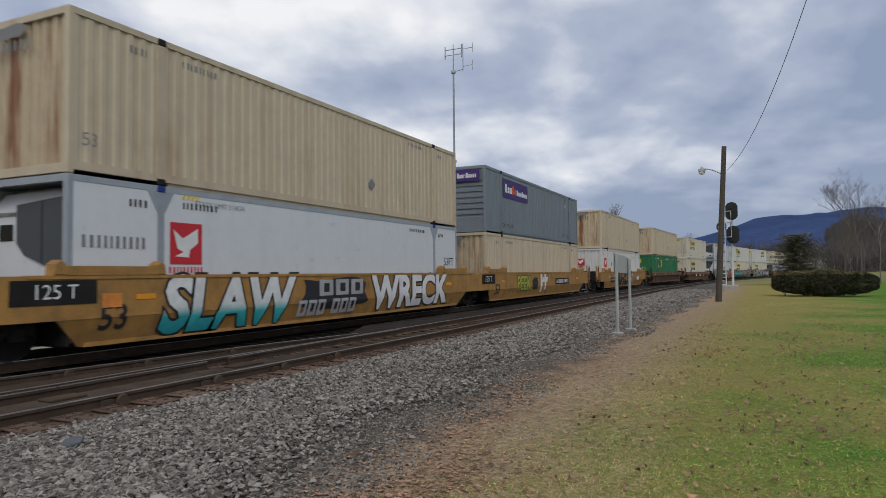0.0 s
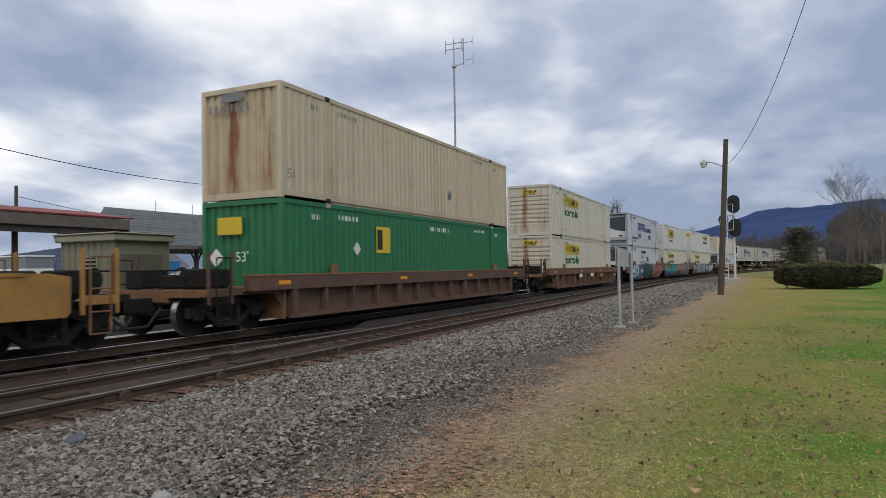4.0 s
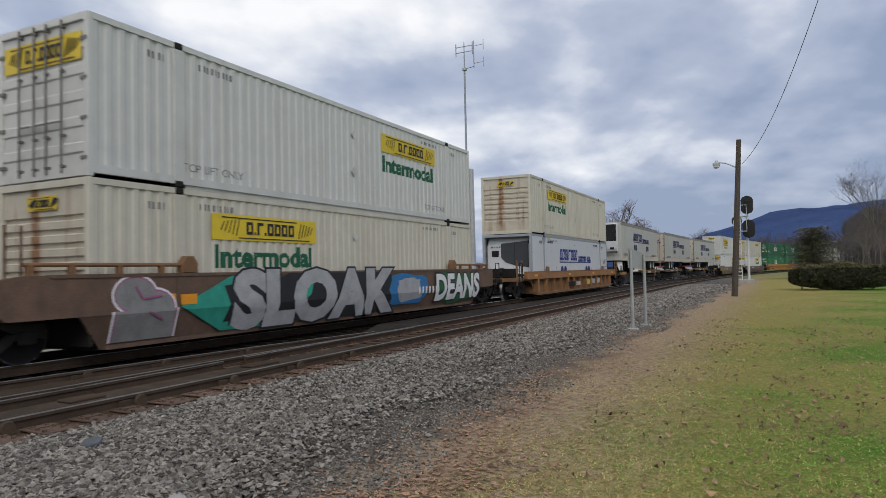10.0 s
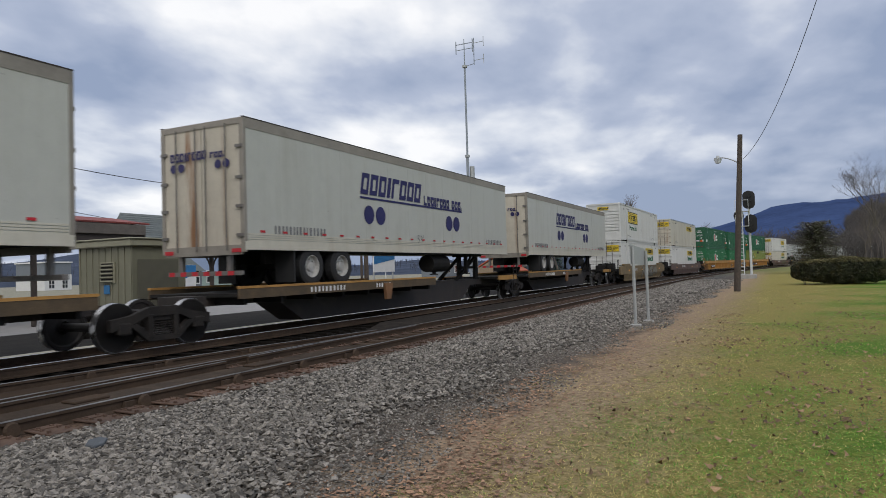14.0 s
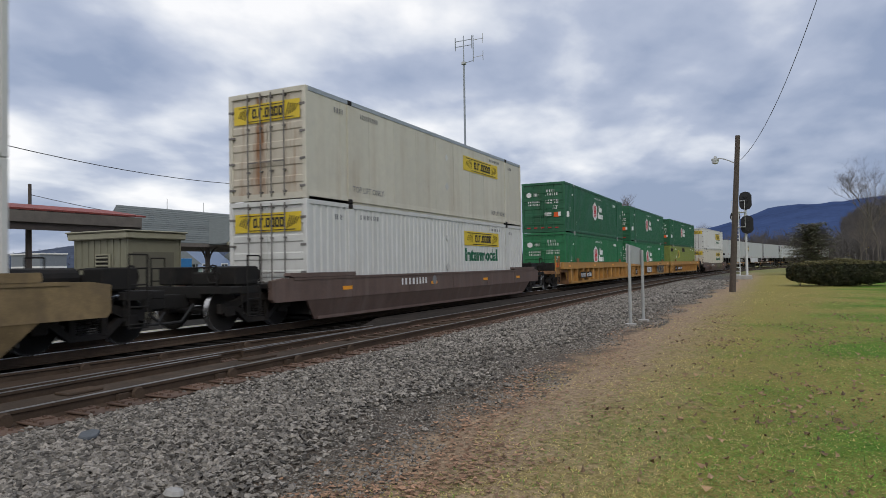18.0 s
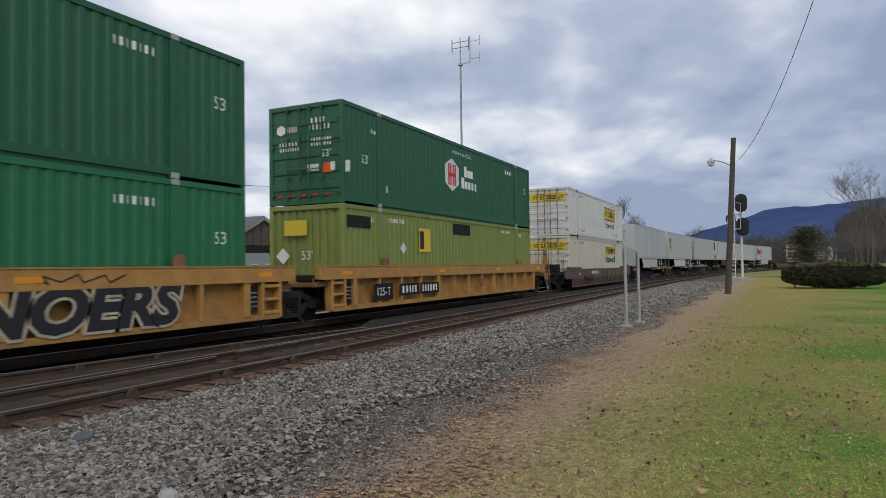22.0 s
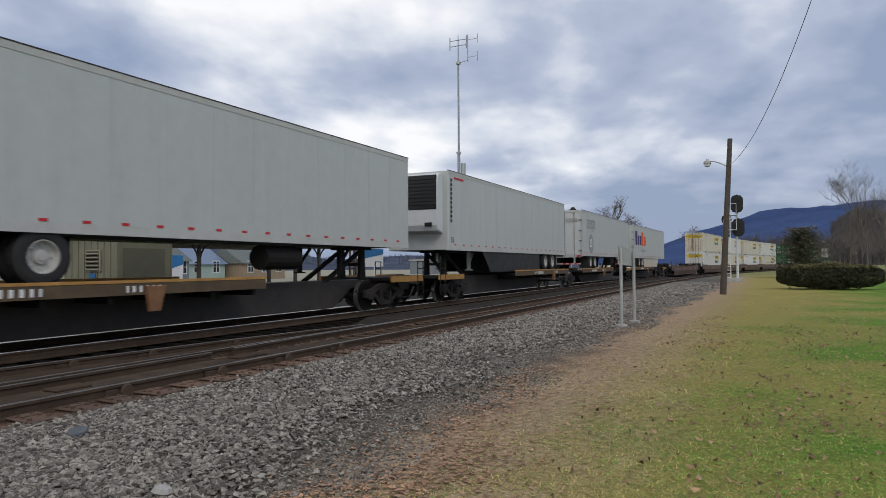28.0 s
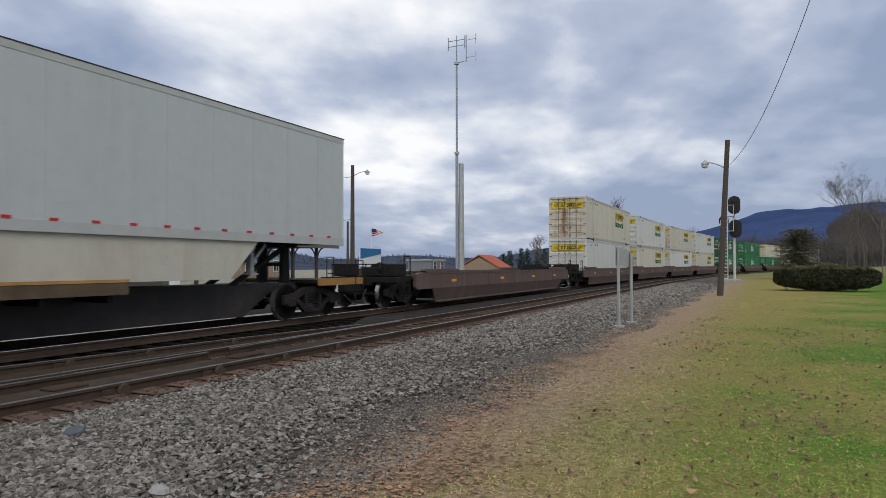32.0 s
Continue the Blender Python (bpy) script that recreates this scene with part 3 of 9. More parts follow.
def end_ribs(m, y0, y1, z0, z1, x, depth, pitch, upright, out=-1):
    """A corrugated end wall, ribs upright or level."""
    n = max(2, int(((y1 - y0) if upright else (z1 - z0)) / pitch))
    vs, fs = [], []
    lo, hi = (y0, y1) if upright else (z0, z1)
    p = (hi - lo) / n
    st = []
    for i in range(n):
        a = lo + i * p
        st += [(a, 0), (a + 0.5 * p, 0), (a + 0.6 * p, 1), (a + 0.9 * p, 1)]
    st.append((hi, 0))
    for a, k in st:
        xx = x - out * depth * k
        vs += [(xx, a, z0), (xx, a, z1)] if upright else [(xx, y0, a), (xx, y1, a)]
    fs = [(2 * i, 2 * i + 1, 2 * i + 3, 2 * i + 2) for i in range(len(st) - 1)]
    if not upright:
        fs = [f[::-1] for f in fs]
    m.add(vs, fs if out < 0 else [f[::-1] for f in fs])


def container(label, paint, end="doors", skin="ribbed", post=None, group="stacked containers", end_paint=None, unit="curve"):
    """A 53 ft container, origin at its middle on its underside, its -x end towards the train's head."""
    c = thing("shipping_container", Matrix(), label, "container", group)
    post = post or paint
    end_paint = end_paint or paint
    hx, hy = CL / 2, CW / 2
    SKINS.append((c, skin))
    for sy in (-1, 1):
        m = Mesh()
        if skin == "ribbed":
            ribs(m, -hx + 0.1, hx - 0.1, 0.2, CH - 0.1, sy * (hy - 0.02), out=sy)
        elif skin == "plated":
            for i in range(11):
                a = -hx + 0.1 + i * (CL - 0.2) / 11
                y = sy * (hy - 0.02)
                part("side_panel", Mesh().box(a + 0.004, a + (CL - 0.2) / 11 - 0.004, min(y, y - sy * 0.03), max(y, y - sy * 0.03), 0.16, CH - 0.1, 0.006), paint, c)
                part("rivet_strip", Mesh().box(a - 0.02, a + 0.02, min(y, y + sy * 0.006), max(y, y + sy * 0.006), 0.22, CH - 0.13), paint, c)
        else:
            m.box(-hx + 0.1, hx - 0.1, min(sy * (hy - 0.012), sy * (hy - 0.06)), max(sy * (hy - 0.012), sy * (hy - 0.06)), 0.14, CH - 0.09)
        if skin != "plated":
            part("side_panel", m, paint, c)
        m = Mesh()
        y0, y1 = sorted((sy * (hy - 0.09), sy * (hy - 0.004)))
        m.box(-hx + 0.05, hx - 0.05, y0, y1, CH - 0.12, CH - 0.006, 0.01)
        part("top_rail", m, post if skin == "smooth" else M_STEELGREY if skin == "plated" else paint, c)
        m = Mesh()
        m.box(-hx + 0.05, hx - 0.05, y0, y1, 0.07, 0.22, 0.008)
        m.box(-5.9, 5.9, min(sy * (hy - 0.05), sy * (hy - 0.09)), max(sy * (hy - 0.05), sy * (hy - 0.09)), 0.0, 0.10)
        part("bottom_rail", m, paint, c)
        for px in (-6.1, 6.1):
            m = Mesh()
            w = 0.24 if skin != "smooth" else 0.17
            y0, y1 = sorted((sy * (hy - 0.06), sy * (hy + (0.0 if skin == "smooth" else 0.012))))
            m.box(px - w / 2, px + w / 2, y0, y1, 0.12, CH - 0.14, 0.012)
            if skin == "smooth":
                m.prism([(px - w / 2, 2.35), (px + w / 2, 2.35), (px + 0.32, CH - 0.12), (px - 0.32, CH - 0.12)], y0 + 0.004, y1 - 0.002, "y")
                m.prism([(px - 0.3, 0.12), (px + 0.3, 0.12), (px + w / 2, 0.5), (px - w / 2, 0.5)], y0 + 0.004, y1 - 0.002, "y")
            if skin == "ribbed":
                for e in (-1, 1):
                    part("post_edge", Mesh().box(px + e * 0.165 - 0.03, px + e * 0.165 + 0.03, min(sy * (hy - 0.06), sy * (hy - 0.03)), max(sy * (hy - 0.06), sy * (hy - 0.03)), 0.24, CH - 0.13), paint, c)
            part("lifting_post", m, post, c)
            y0, y1 = sorted((sy * (hy - 0.17), sy * (hy + 0.016)))
            for z in (0.0, CH - 0.13):
                part("corner_casting", Mesh().box(px - 0.10, px + 0.10, y0, y1, z, z + 0.13, 0.015), M_BLUE if skin == "smooth" else M_GALV if "green" in label else M_BLACK, c)
    m = Mesh()
    m.box(-hx + 0.02, hx - 0.02, -hy + 0.03, hy - 0.03, CH - 0.05, CH - 0.012)
    for i in range(14):
        a = -hx + 0.4 + i * (CL - 0.8) / 14
        m.box(a, a + 0.5, -hy + 0.15, hy - 0.15, CH - 0.014, CH - 0.002)
    part("roof", m, paint, c)
    m = Mesh()
    m.box(-hx + 0.06, hx - 0.06, -hy + 0.06, hy - 0.06, 0.09, 0.16)
    part("floor", m, M_BLACK, c)
    for sx in (-1, 1):
        m = Mesh()
        x0, x1 = sorted((sx * hx, sx * (hx - 0.12)))
        for sy in (-1, 1):
            y0, y1 = sorted((sy * hy, sy * (hy - 0.13)))
            m.box(x0, x1, y0, y1, 0.0, CH, 0.014)
        m.box(x0, x1, -hy + 0.1, hy - 0.1, CH - 0.13, CH - 0.004, 0.01)
        m.box(x0, x1, -hy + 0.1, hy - 0.1, 0.02, 0.18, 0.01)
        part("end_frame", m, post, c)
        style = end if sx < 0 else ("doors" if end != "doors" else "level")
        xe = sx * (hx - 0.05)
        if style == "upright":
            m = Mesh()
            end_ribs(m, -hy + 0.12, hy - 0.12, 0.17, CH - 0.12, xe, 0.04, 0.26, True, sx)
            part("end_wall", m, end_paint, c)
        elif style == "level":
            m = Mesh()
            end_ribs(m, -hy + 0.12, hy - 0.12, 0.55, CH - 0.62, xe, 0.05, 0.24, False, sx)
            a, b = sorted((xe, xe - sx * 0.03))
            m.box(a, b, -hy + 0.12, hy - 0.12, CH - 0.63, CH - 0.12)
            m.box(a, b, -hy + 0.12, hy - 0.12, 0.17, 0.56)
            part("end_wall", m, end_paint, c)
        elif style == "reefer":
            m = Mesh()
            a, b = -hx + 0.75, -hx + 0.80
            m.box(a, b, -hy + 0.12, hy - 0.12, 0.15, CH - 0.1)
            part("end_wall", m, paint, c)
            cooling_unit(c, -hx + 0.75, 0.5, 2.24, CH - 0.2, paint, unit)
            m = Mesh()
            for sy in (-1, 1):
                for k in range(5):
                    z = 0.35 + k * 0.5
                    m.tube((-hx + 0.05, sy * (hy - 0.06), z), (-hx + 0.7, sy * (hy - 0.06), z), 0.02, n=6)
                m.tube((-hx + 0.7, sy * (hy - 0.06), 0.1), (-hx + 0.7, sy * (hy - 0.06), CH - 0.1), 0.03, n=6)
            part("cage", m, post, c)
        else:
            for sy in (-1, 1):
                m = Mesh()
                y0, y1 = sorted((sy * 0.01, sy * (hy - 0.13)))
                prof = [(xe, 0.19)]
                for k in range(5):
                    z = 0.42 + k * 0.46
                    prof += [(xe, z), (xe + sx * 0.024, z + 0.03), (xe + sx * 0.024, z + 0.18), (xe, z + 0.21)]
                prof += [(xe, CH - 0.14), (xe - sx * 0.04, CH - 0.14), (xe - sx * 0.04, 0.19)]
                m.prism(prof if sx > 0 else prof[::-1], y0, y1, "y")
                d = part("door", m, end_paint, c)
                for k, fy in enumerate((0.15, 0.52)):
                    m = Mesh()
                    yy = sy * (hy - 0.13) * fy
                    m.tube((xe + sx * 0.07, yy, 0.1), (xe + sx * 0.07, yy, CH - 0.06), 0.02, n=6)
                    for z in (0.2, 0.75, 1.9, CH - 0.2):
                        m.box(min(xe, xe + sx * 0.085), max(xe, xe + sx * 0.085), yy - 0.035, yy + 0.035, z, z + 0.045)
                    m.box(min(xe + sx * 0.075, xe + sx * 0.1), max(xe + sx * 0.075, xe + sx * 0.1), min(yy, yy - sy * 0.35), max(yy, yy - sy * 0.35), 1.0, 1.03)
                    part("lock_rod", m, paint if "green" in label else M_ROD, d)
                for z in (0.3, 1.0, 1.7, 2.4):
                    y0, y1 = sorted((sy * (hy - 0.02), sy * (hy - 0.2)))
                    part("hinge", Mesh().box(min(xe, xe + sx * 0.06), max(xe, xe + sx * 0.06), y0, y1, z, z + 0.06), paint if "green" in label else M_ROD, d)
    return c


def cooling_unit(owner, x, z0, w, z1, paint, shape="curve"):
    """A refrigeration unit on a nose: casing, dark grille, lower panel, badge plate."""
    m = Mesh()
    d = 0.52
    m.prism([(x - d + 0.1, z0), (x, z0), (x, z1), (x - d + 0.22, z1), (x - d, z1 - 0.35), (x - d, z0 + 0.25)], -w / 2, w / 2, "y", 0.03)
    u = part("cooling_unit", m, paint, owner, "white refrigeration unit casing")
    m = Mesh()
    if shape == "curve":
        pl = [(-1.06, z1 - 1.45), (-0.4, z1 - 1.36), (0.15, z1 - 1.18), (0.38, z1 - 0.95), (0.38, z1 - 0.25), (-1.06, z1 - 0.14)]
    else:
        pl = [(-0.5, z1 - 1.15), (0.5, z1 - 1.15), (0.62, z1 - 1.0), (0.98, z1 - 0.2), (0.9, z1 - 0.1), (-0.9, z1 - 0.1), (-0.98, z1 - 0.2), (-0.62, z1 - 1.0)]
    m.prism(pl, x - d - 0.03, x - d + 0.25, "x", 0.015)
    g = part("grille", m, M_SLATEGRILLE, u, "dark slate mesh grille")
    if shape == "curve":
        part("grille_bar", Mesh().box(x - d - 0.036, x - d - 0.028, -0.36, -0.33, z1 - 1.3, z1 - 0.2), M_SIGNBLACK, g)
    marks(u, "maker_bar", bars(9, 0.75, 0.08, 0.4, seed=3), x - d - 0.012, 0.55, z1 - 0.42 if shape == "curve" else z0 + 0.2, M_INK, "end")
    m = Mesh()
    if shape == "curve":
        m.box(x - d - 0.02, x - d + 0.02, 0.5, 0.88, z1 - 0.9, z1 - 0.6, 0.01)
    m.box(x - d - 0.02, x - d + 0.02, -0.8, -0.5, z0 + 0.3, z0 + 0.42)
    part("vent", m, M_BLACK, u)


def yellow_panel(c, u, z, framed, worn=False, w=3.66, h=0.56, face="side", y=None):
    """A yellow name panel with dark letter blocks and scroll corners (u from the -x end)."""
    y = NEAR - 0.003 if y is None else y
    x = -CL / 2 + u + w / 2 if face == "side" else -CL / 2 + 0.02
    yy = y if face == "side" else 0.0
    if framed:
        p = marks(c, "name_panel", [rect(-w / 2 - 0.06, w / 2 + 0.06, -h / 2 - 0.06, h / 2 + 0.06)], x, yy, z, M_INK, face, "black-bordered yellow name panel")
    else:
        p = marks(c, "name_panel", [rect(-w / 2, w / 2, -h / 2, h / 2)], x, yy, z, M_YEL, face, "yellow name panel")
    o = -0.005 if face == "side" else 0.0
    e = -0.005 if face == "end" else 0.0
    if framed:
        q = part("yellow_field", flat([rect(-w / 2, w / 2, -h / 2, h / 2)]), M_YEL, p)
        q.matrix_basis = Matrix.Translation((0, -0.005, 0))
    q = part("painted_name", flat(block_word("A.A.AAAA", w * 0.46, h * 0.5)), M_INK, p)
    q.matrix_basis = Matrix.Translation((0.02 * w, -0.010, 0))
    lines = []
    for s in (-1, 1):
        for k in range(5):
            a = s * w * (0.30 + 0.032 * k)
            lines.append(rect(a - 0.012, a + 0.012, -h * 0.32 + h * 0.05 * k, h * 0.34 - h * 0.03 * k, -s * 0.0 + 0.1))
    lines += [rect(-w * 0.42, w * 0.28, h * 0.36, h * 0.40), rect(-w * 0.28, w * 0.42, -h * 0.42, -h * 0.38)]
    q = part("scrollwork", flat(lines), M_INK, p)
    q.matrix_basis = Matrix.Translation((0, -0.010, 0))
    return p


def block_word(pattern, w, h, solid=False):
    """Plain blocks, one for each place of the pattern: wide for capitals, small for dots."""
    ws = [0.25 if ch == "." else 0.45 if ch in "iIl" else 0.5 if ch == " " else 0.85 if ch.islower() else 1.0 for ch in pattern]
    gap = 0.3 if solid else 0.22
    tot = sum(ws) + gap * (len(ws) - 1)
    k, u, out = w / tot, -w / 2, []
    for ch, a in zip(pattern, ws):
        top = -h / 2 + 0.22 * h if ch == "." else h * 0.2 if ch.islower() else h / 2
        if ch != " ":
            uu = u + a * k
            if ch == "." or a < 0.5 or solid:
                out.append(rect(u, uu, -h / 2, top))
            else:
                s = 0.32 * a * k
                q = (len(out) * 7 + int(a * 10)) % 4
                out.append(rect(u, u + s, -h / 2, top))
                if q != 1:
                    out.append(rect(u + s, uu, -h / 2, -h / 2 + 0.22 * h))
                if q != 0:
                    out.append(rect(u + s, uu, top - 0.22 * h, top))
                if q > 1:
                    out.append(rect(uu - s * 0.8, uu, -h / 2 + 0.22 * h, top - 0.22 * h))
        u += (a + gap) * k
    return out


def small_print(c, seed=0, ink=None, side=True, y=None):
    """Illegible stencils near the posts as plain bars, and the plain words that can be read."""
    ink = ink or M_GREYINK
    y = NEAR - 0.002 if y is None else y
    marks(c, "stencil", bars(9, 0.95, 0.13, 0.5, seed=seed), -CL / 2 + 3.0, y, 2.55, ink)
    marks(c, "stencil", bars(4, 0.42, 0.14, 0.5, seed=seed + 3), -CL / 2 + 1.45, y, 2.5, ink)
    marks(c, "stencil", bars(8, 1.1, 0.10, 0.5, seed=seed + 5), CL / 2 - 3.3, y, 2.6, ink)
    marks(c, "stencil", bars(4, 0.4, 0.12, 0.5, seed=seed + 7), CL / 2 - 1.45, y, 2.52, ink)


def hazard_plate(c, u, z, y=None, s=0.2, ink=None):
    y = NEAR - 0.003 if y is None else y
    marks(c, "placard_holder", [[(0, -s), (s, 0), (0, s), (-s, 0)]], -CL / 2 + u, y, z, ink or M_ALU, label="diamond placard holder")


def panel_words(c, u, z, size=0.62, w=3.25):
    letters(c, "Intermodal", -CL / 2 + u + w / 2, NEAR - 0.004, z, size * 1.06, M_WORD, name="word", bold=0.026, sx=1.15)


def b_panelled(label, paint, end, left, framed, skin="ribbed", word=True, endpanel=True, clean=0):
    c = container(label, paint, end, skin, end_paint=M_CREAMEND if paint is M_CREAM else None)
    u = (2.97 if framed else 2.82) if left else 9.66
    yellow_panel(c, u, 1.93 if framed else 2.18, framed, h=0.82 if framed else 0.56, w=3.56)
    if word:
        if framed:
            letters(c, "Intermodal", -CL / 2 + u + 1.78, NEAR - 0.004, 1.10, 0.55, M_WORD, name="word", bold=0.018, sx=1.1)
        else:
            panel_words(c, u + 0.12, 1.52)
    letters(c, "TOP LIFT ONLY", -CL / 2 + 2.95, NEAR - 0.003, 0.42, 0.24, M_GREYINK, name="stencil")
    letters(c, "TOP LIFT ONLY", CL / 2 - 2.9, NEAR - 0.003, 0.42, 0.24, M_GREYINK, name="stencil")
    small_print(c, 11 + int(u))
    hazard_plate(c, 8.2, 2.15, s=0.13, ink=M_WHITE)
    hazard_plate(c, 8.2, 1.1, s=0.16, ink=M_LIGHTRAIL)
    if endpanel:
        yellow_panel(c, 0, 2.33 if end == "doors" else 2.5, False, w=2.2 if end == "doors" else 0.85, h=0.5 if end == "doors" else 0.26, face="end")
    return c


def rig_words(c, paint_top, y, u, z0, k=1.0):
    """The shipper's mark: slanted blue blocks, an underline and two pairs of discs."""
    x = -CL / 2 + u
    sl = []
    for pl in block_word("AAAIAAAA", 3.55 * k, 0.62 * k):
        sl.append([(p[0] + 0.22 * p[1], p[1]) for p in pl])
    ink = paint_top
    p = marks(c, "painted_name", sl, x + 1.85 * k, y, z0 + 0.62 * k, ink, label="slanted blue letter blocks")
    marks(c, "painted_name", block_word("aaaiaaaa aaa.", 3.0 * k, 0.46 * k), x + 5.35 * k, y, z0 + 0.48 * k, ink)
    marks(c, "underline", [rect(0, 6.85 * k, 0, 0.06)], x, y, z0 + 0.18 * k, ink)
    for du in (0.45, 1.08, 5.75, 6.36):
        marks(c, "disc", [disc(0, 0, 0.27 * k)], x + du * k, y, z0 - 0.27 * k, ink, label="solid blue disc")


def b_reefer(label, mark):
    c = container(label, M_REEFER, "reefer", "smooth", M_STEELGREY, unit="tapered" if mark == "slab" else "curve")
    y = NEAR - 0.002
    small_print(c, 31, M_INK)
    letters(c, "STACK LIMIT 3 HIGH", -CL / 2 + 3.6, y, 2.62, 0.16, M_GREYINK, name="stencil")
    marks(c, "hazard_stripe", [rect(k * 0.12, k * 0.12 + 0.06, 0, 0.09, 0.05) for k in range(4)], -CL / 2 + 2.5, y, 2.68, M_YEL)
    letters(c, "53FT", CL / 2 - 0.75, y, 1.55, 0.42, M_INK, name="stencil")
    letters(c, "XHC", CL / 2 - 0.75, y, 1.12, 0.42, M_INK, name="stencil")
    if mark == "discs":
        rig_words(c, M_BLUE, y, 4.7, 1.3)
        letters(c, "53'", -CL / 2 + 8.15, y, 0.65, 0.5, M_INK, name="stencil")
        letters(c, "TOP LIFT ONLY", -CL / 2 + 2.9, y, 0.42, 0.26, M_INK, name="stencil")
        marks(c, "web_line", bars(14, 2.6, 0.24, 0.4, seed=4), -CL / 2 + 3.3, y, 0.75, M_BLUE)
    elif mark == "slab":
        marks(c, "drop_shadow", [[(p[0] - 0.16, p[1] + 0.12) for p in q] for q in block_word("AAAIA", 2.25, 0.75)] + [rect(-1.3, 1.0, 0.3, 0.52)], -CL / 2 + 7.5, y + 0.001, 2.0, M_INK, label="black block shadow of the name")
        marks(c, "painted_name", block_word("AAAIA", 2.3, 0.66), -CL / 2 + 7.5, y - 0.004, 1.92, M_PALE)
        marks(c, "painted_name", block_word("iaa.", 1.1, 0.62), -CL / 2 + 9.4, y - 0.002, 1.86, M_INK)
        letters(c, "INTERMODAL", -CL / 2 + 8.1, y - 0.002, 1.23, 0.72, M_BLUE, name="word", spacing=1.15)
    elif mark == "arrow":
        p = marks(c, "red_square", [rect(-0.42, 0.42, -0.42, 0.42)], -CL / 2 + 2.62, y, 1.78, M_RED, label="red square with a white arrow")
        q = part("white_arrow", flat([[(-0.34, 0.28), (-0.1, 0.1), (0.3, 0.32), (0.3, 0.02), (-0.02, -0.2), (-0.24, -0.1)], [(-0.3, -0.26), (0.1, -0.1), (0.06, -0.28)]]), M_PALE, p)
        q.matrix_basis = Matrix.Translation((0, -0.005, 0))
        marks(c, "painted_name", bars(10, 0.9, 0.12, 0.4, seed=2), -CL / 2 + 2.62, y, 1.25, M_RED)
        marks(c, "stencil", bars(10, 1.35, 0.22, 0.5, seed=6), -CL / 2 + 0.95, y, 1.75, M_GREYINK)
    return c


def build_boxes():
    b = {}
    c = container("tan corrugated steel container streaked with rust", M_TAN, "upright", end_paint=M_TANEND)
    small_print(c, 3)
    letters(c, "53", -CL / 2 + 0.45, NEAR - 0.003, 0.62, 0.34, M_GREYINK, name="stencil")
    hazard_plate(c, 9.9, 0.95, ink=M_GREYINK)
    marks(c, "stencil", bars(8, 1.3, 0.2, 0.5, seed=8), -CL / 2 - 0.055, 0.3, 2.35, M_GREYINK, "end")
    marks(c, "scraped_logo", [[(-0.4, -0.12), (0.3, -0.1), (0.45, 0.06), (0.2, 0.14), (-0.3, 0.1)]], -CL / 2 - 0.055, 0.2, 2.62, M_GREYINK, "end")
    b["tan"] = c
    c = container("white corrugated container with a red arrow square", M_WHITE, "upright")
    for f, x, y, z, k in (("side", -CL / 2 + 1.2, NEAR - 0.003, 1.85, 1.0), ("end", -CL / 2 - 0.055, 0.3, 1.9, 0.7)):
        p = marks(c, "red_square", [rect(-0.4 * k, 0.4 * k, -0.36 * k, 0.36 * k)], x, y, z, M_RED, f, "red square with a white arrow")
        q = part("white_arrow", flat([[(-0.3 * k, 0.24 * k), (-0.1 * k, 0.1 * k), (0.28 * k, 0.28 * k), (0.28 * k, 0.02), (-0.02, -0.18 * k), (-0.22 * k, -0.1 * k)]]), M_PALE, p)
        q.matrix_basis = Matrix.Translation((0, -0.005, 0))
    marks(c, "painted_name", bars(10, 0.85, 0.1, 0.4, seed=2), -CL / 2 + 1.2, NEAR - 0.003, 1.38, M_RED)
    letters(c, "53'", -CL / 2 + 0.55, NEAR - 0.003, 2.45, 0.34, M_GREYINK, name="stencil")
    letters(c, "53", CL / 2 - 0.5, NEAR - 0.003, 2.4, 0.34, M_GREYINK, name="stencil")
    letters(c, "STACK LIMIT 3 HIGH", CL / 2 - 3.3, NEAR - 0.003, 2.4, 0.18, M_GREYINK, name="stencil")
    hazard_plate(c, 3.4, 1.75, ink=M_GREYINK)
    b["arrow"] = c
    c = container("slate grey corrugated container with purple name panels", M_GREYBOX, "level")
    p = marks(c, "name_panel", [rect(0, 3.62, 0, 0.88)], -CL / 2 + 2.25, NEAR - 0.003, 1.72, M_PURPLE, label="purple name panel")
    for w, k, u, ink in (("Aaa", 0.95, 0.72, M_PALE), ("Aa", 0.55, 1.52, M_ORANGE), ("AaaiiAaaaa", 1.6, 2.72, M_PALE)):
        q = part("painted_name", flat(block_word(w, k, 0.4 if w != "AaaiiAaaaa" else 0.26, True)), ink, p)
        q.matrix_basis = Matrix.Translation((u, -0.006, 0.45 if w != "AaaiiAaaaa" else 0.38))
    p = marks(c, "name_panel", [rect(-1.05, 1.05, -0.26, 0.26)], -CL / 2 - 0.056, 0, 2.48, M_PURPLE, "end", "purple name panel")
    for w, k, u, ink in (("Aaa", 0.45, -0.7, M_PALE), ("Aa", 0.3, -0.28, M_ORANGE), ("AaaiiAaaaa", 0.9, 0.45, M_PALE)):
        q = part("painted_name", flat(block_word(w, k, 0.22, True)), ink, p)
        q.matrix_basis = Matrix.Translation((u, -0.006, 0))
    letters(c, "TOP LIFT ONLY", -CL / 2 + 2.9, NEAR - 0.003, 0.42, 0.24, M_INK, name="stencil")
    letters(c, "TOP LIFT ONLY", CL / 2 - 2.9, NEAR - 0.003, 0.42, 0.24, M_INK, name="stencil")
    hazard_plate(c, 13.2, 2.2, ink=M_ALU)
    small_print(c, 5)
    b["slate"] = c
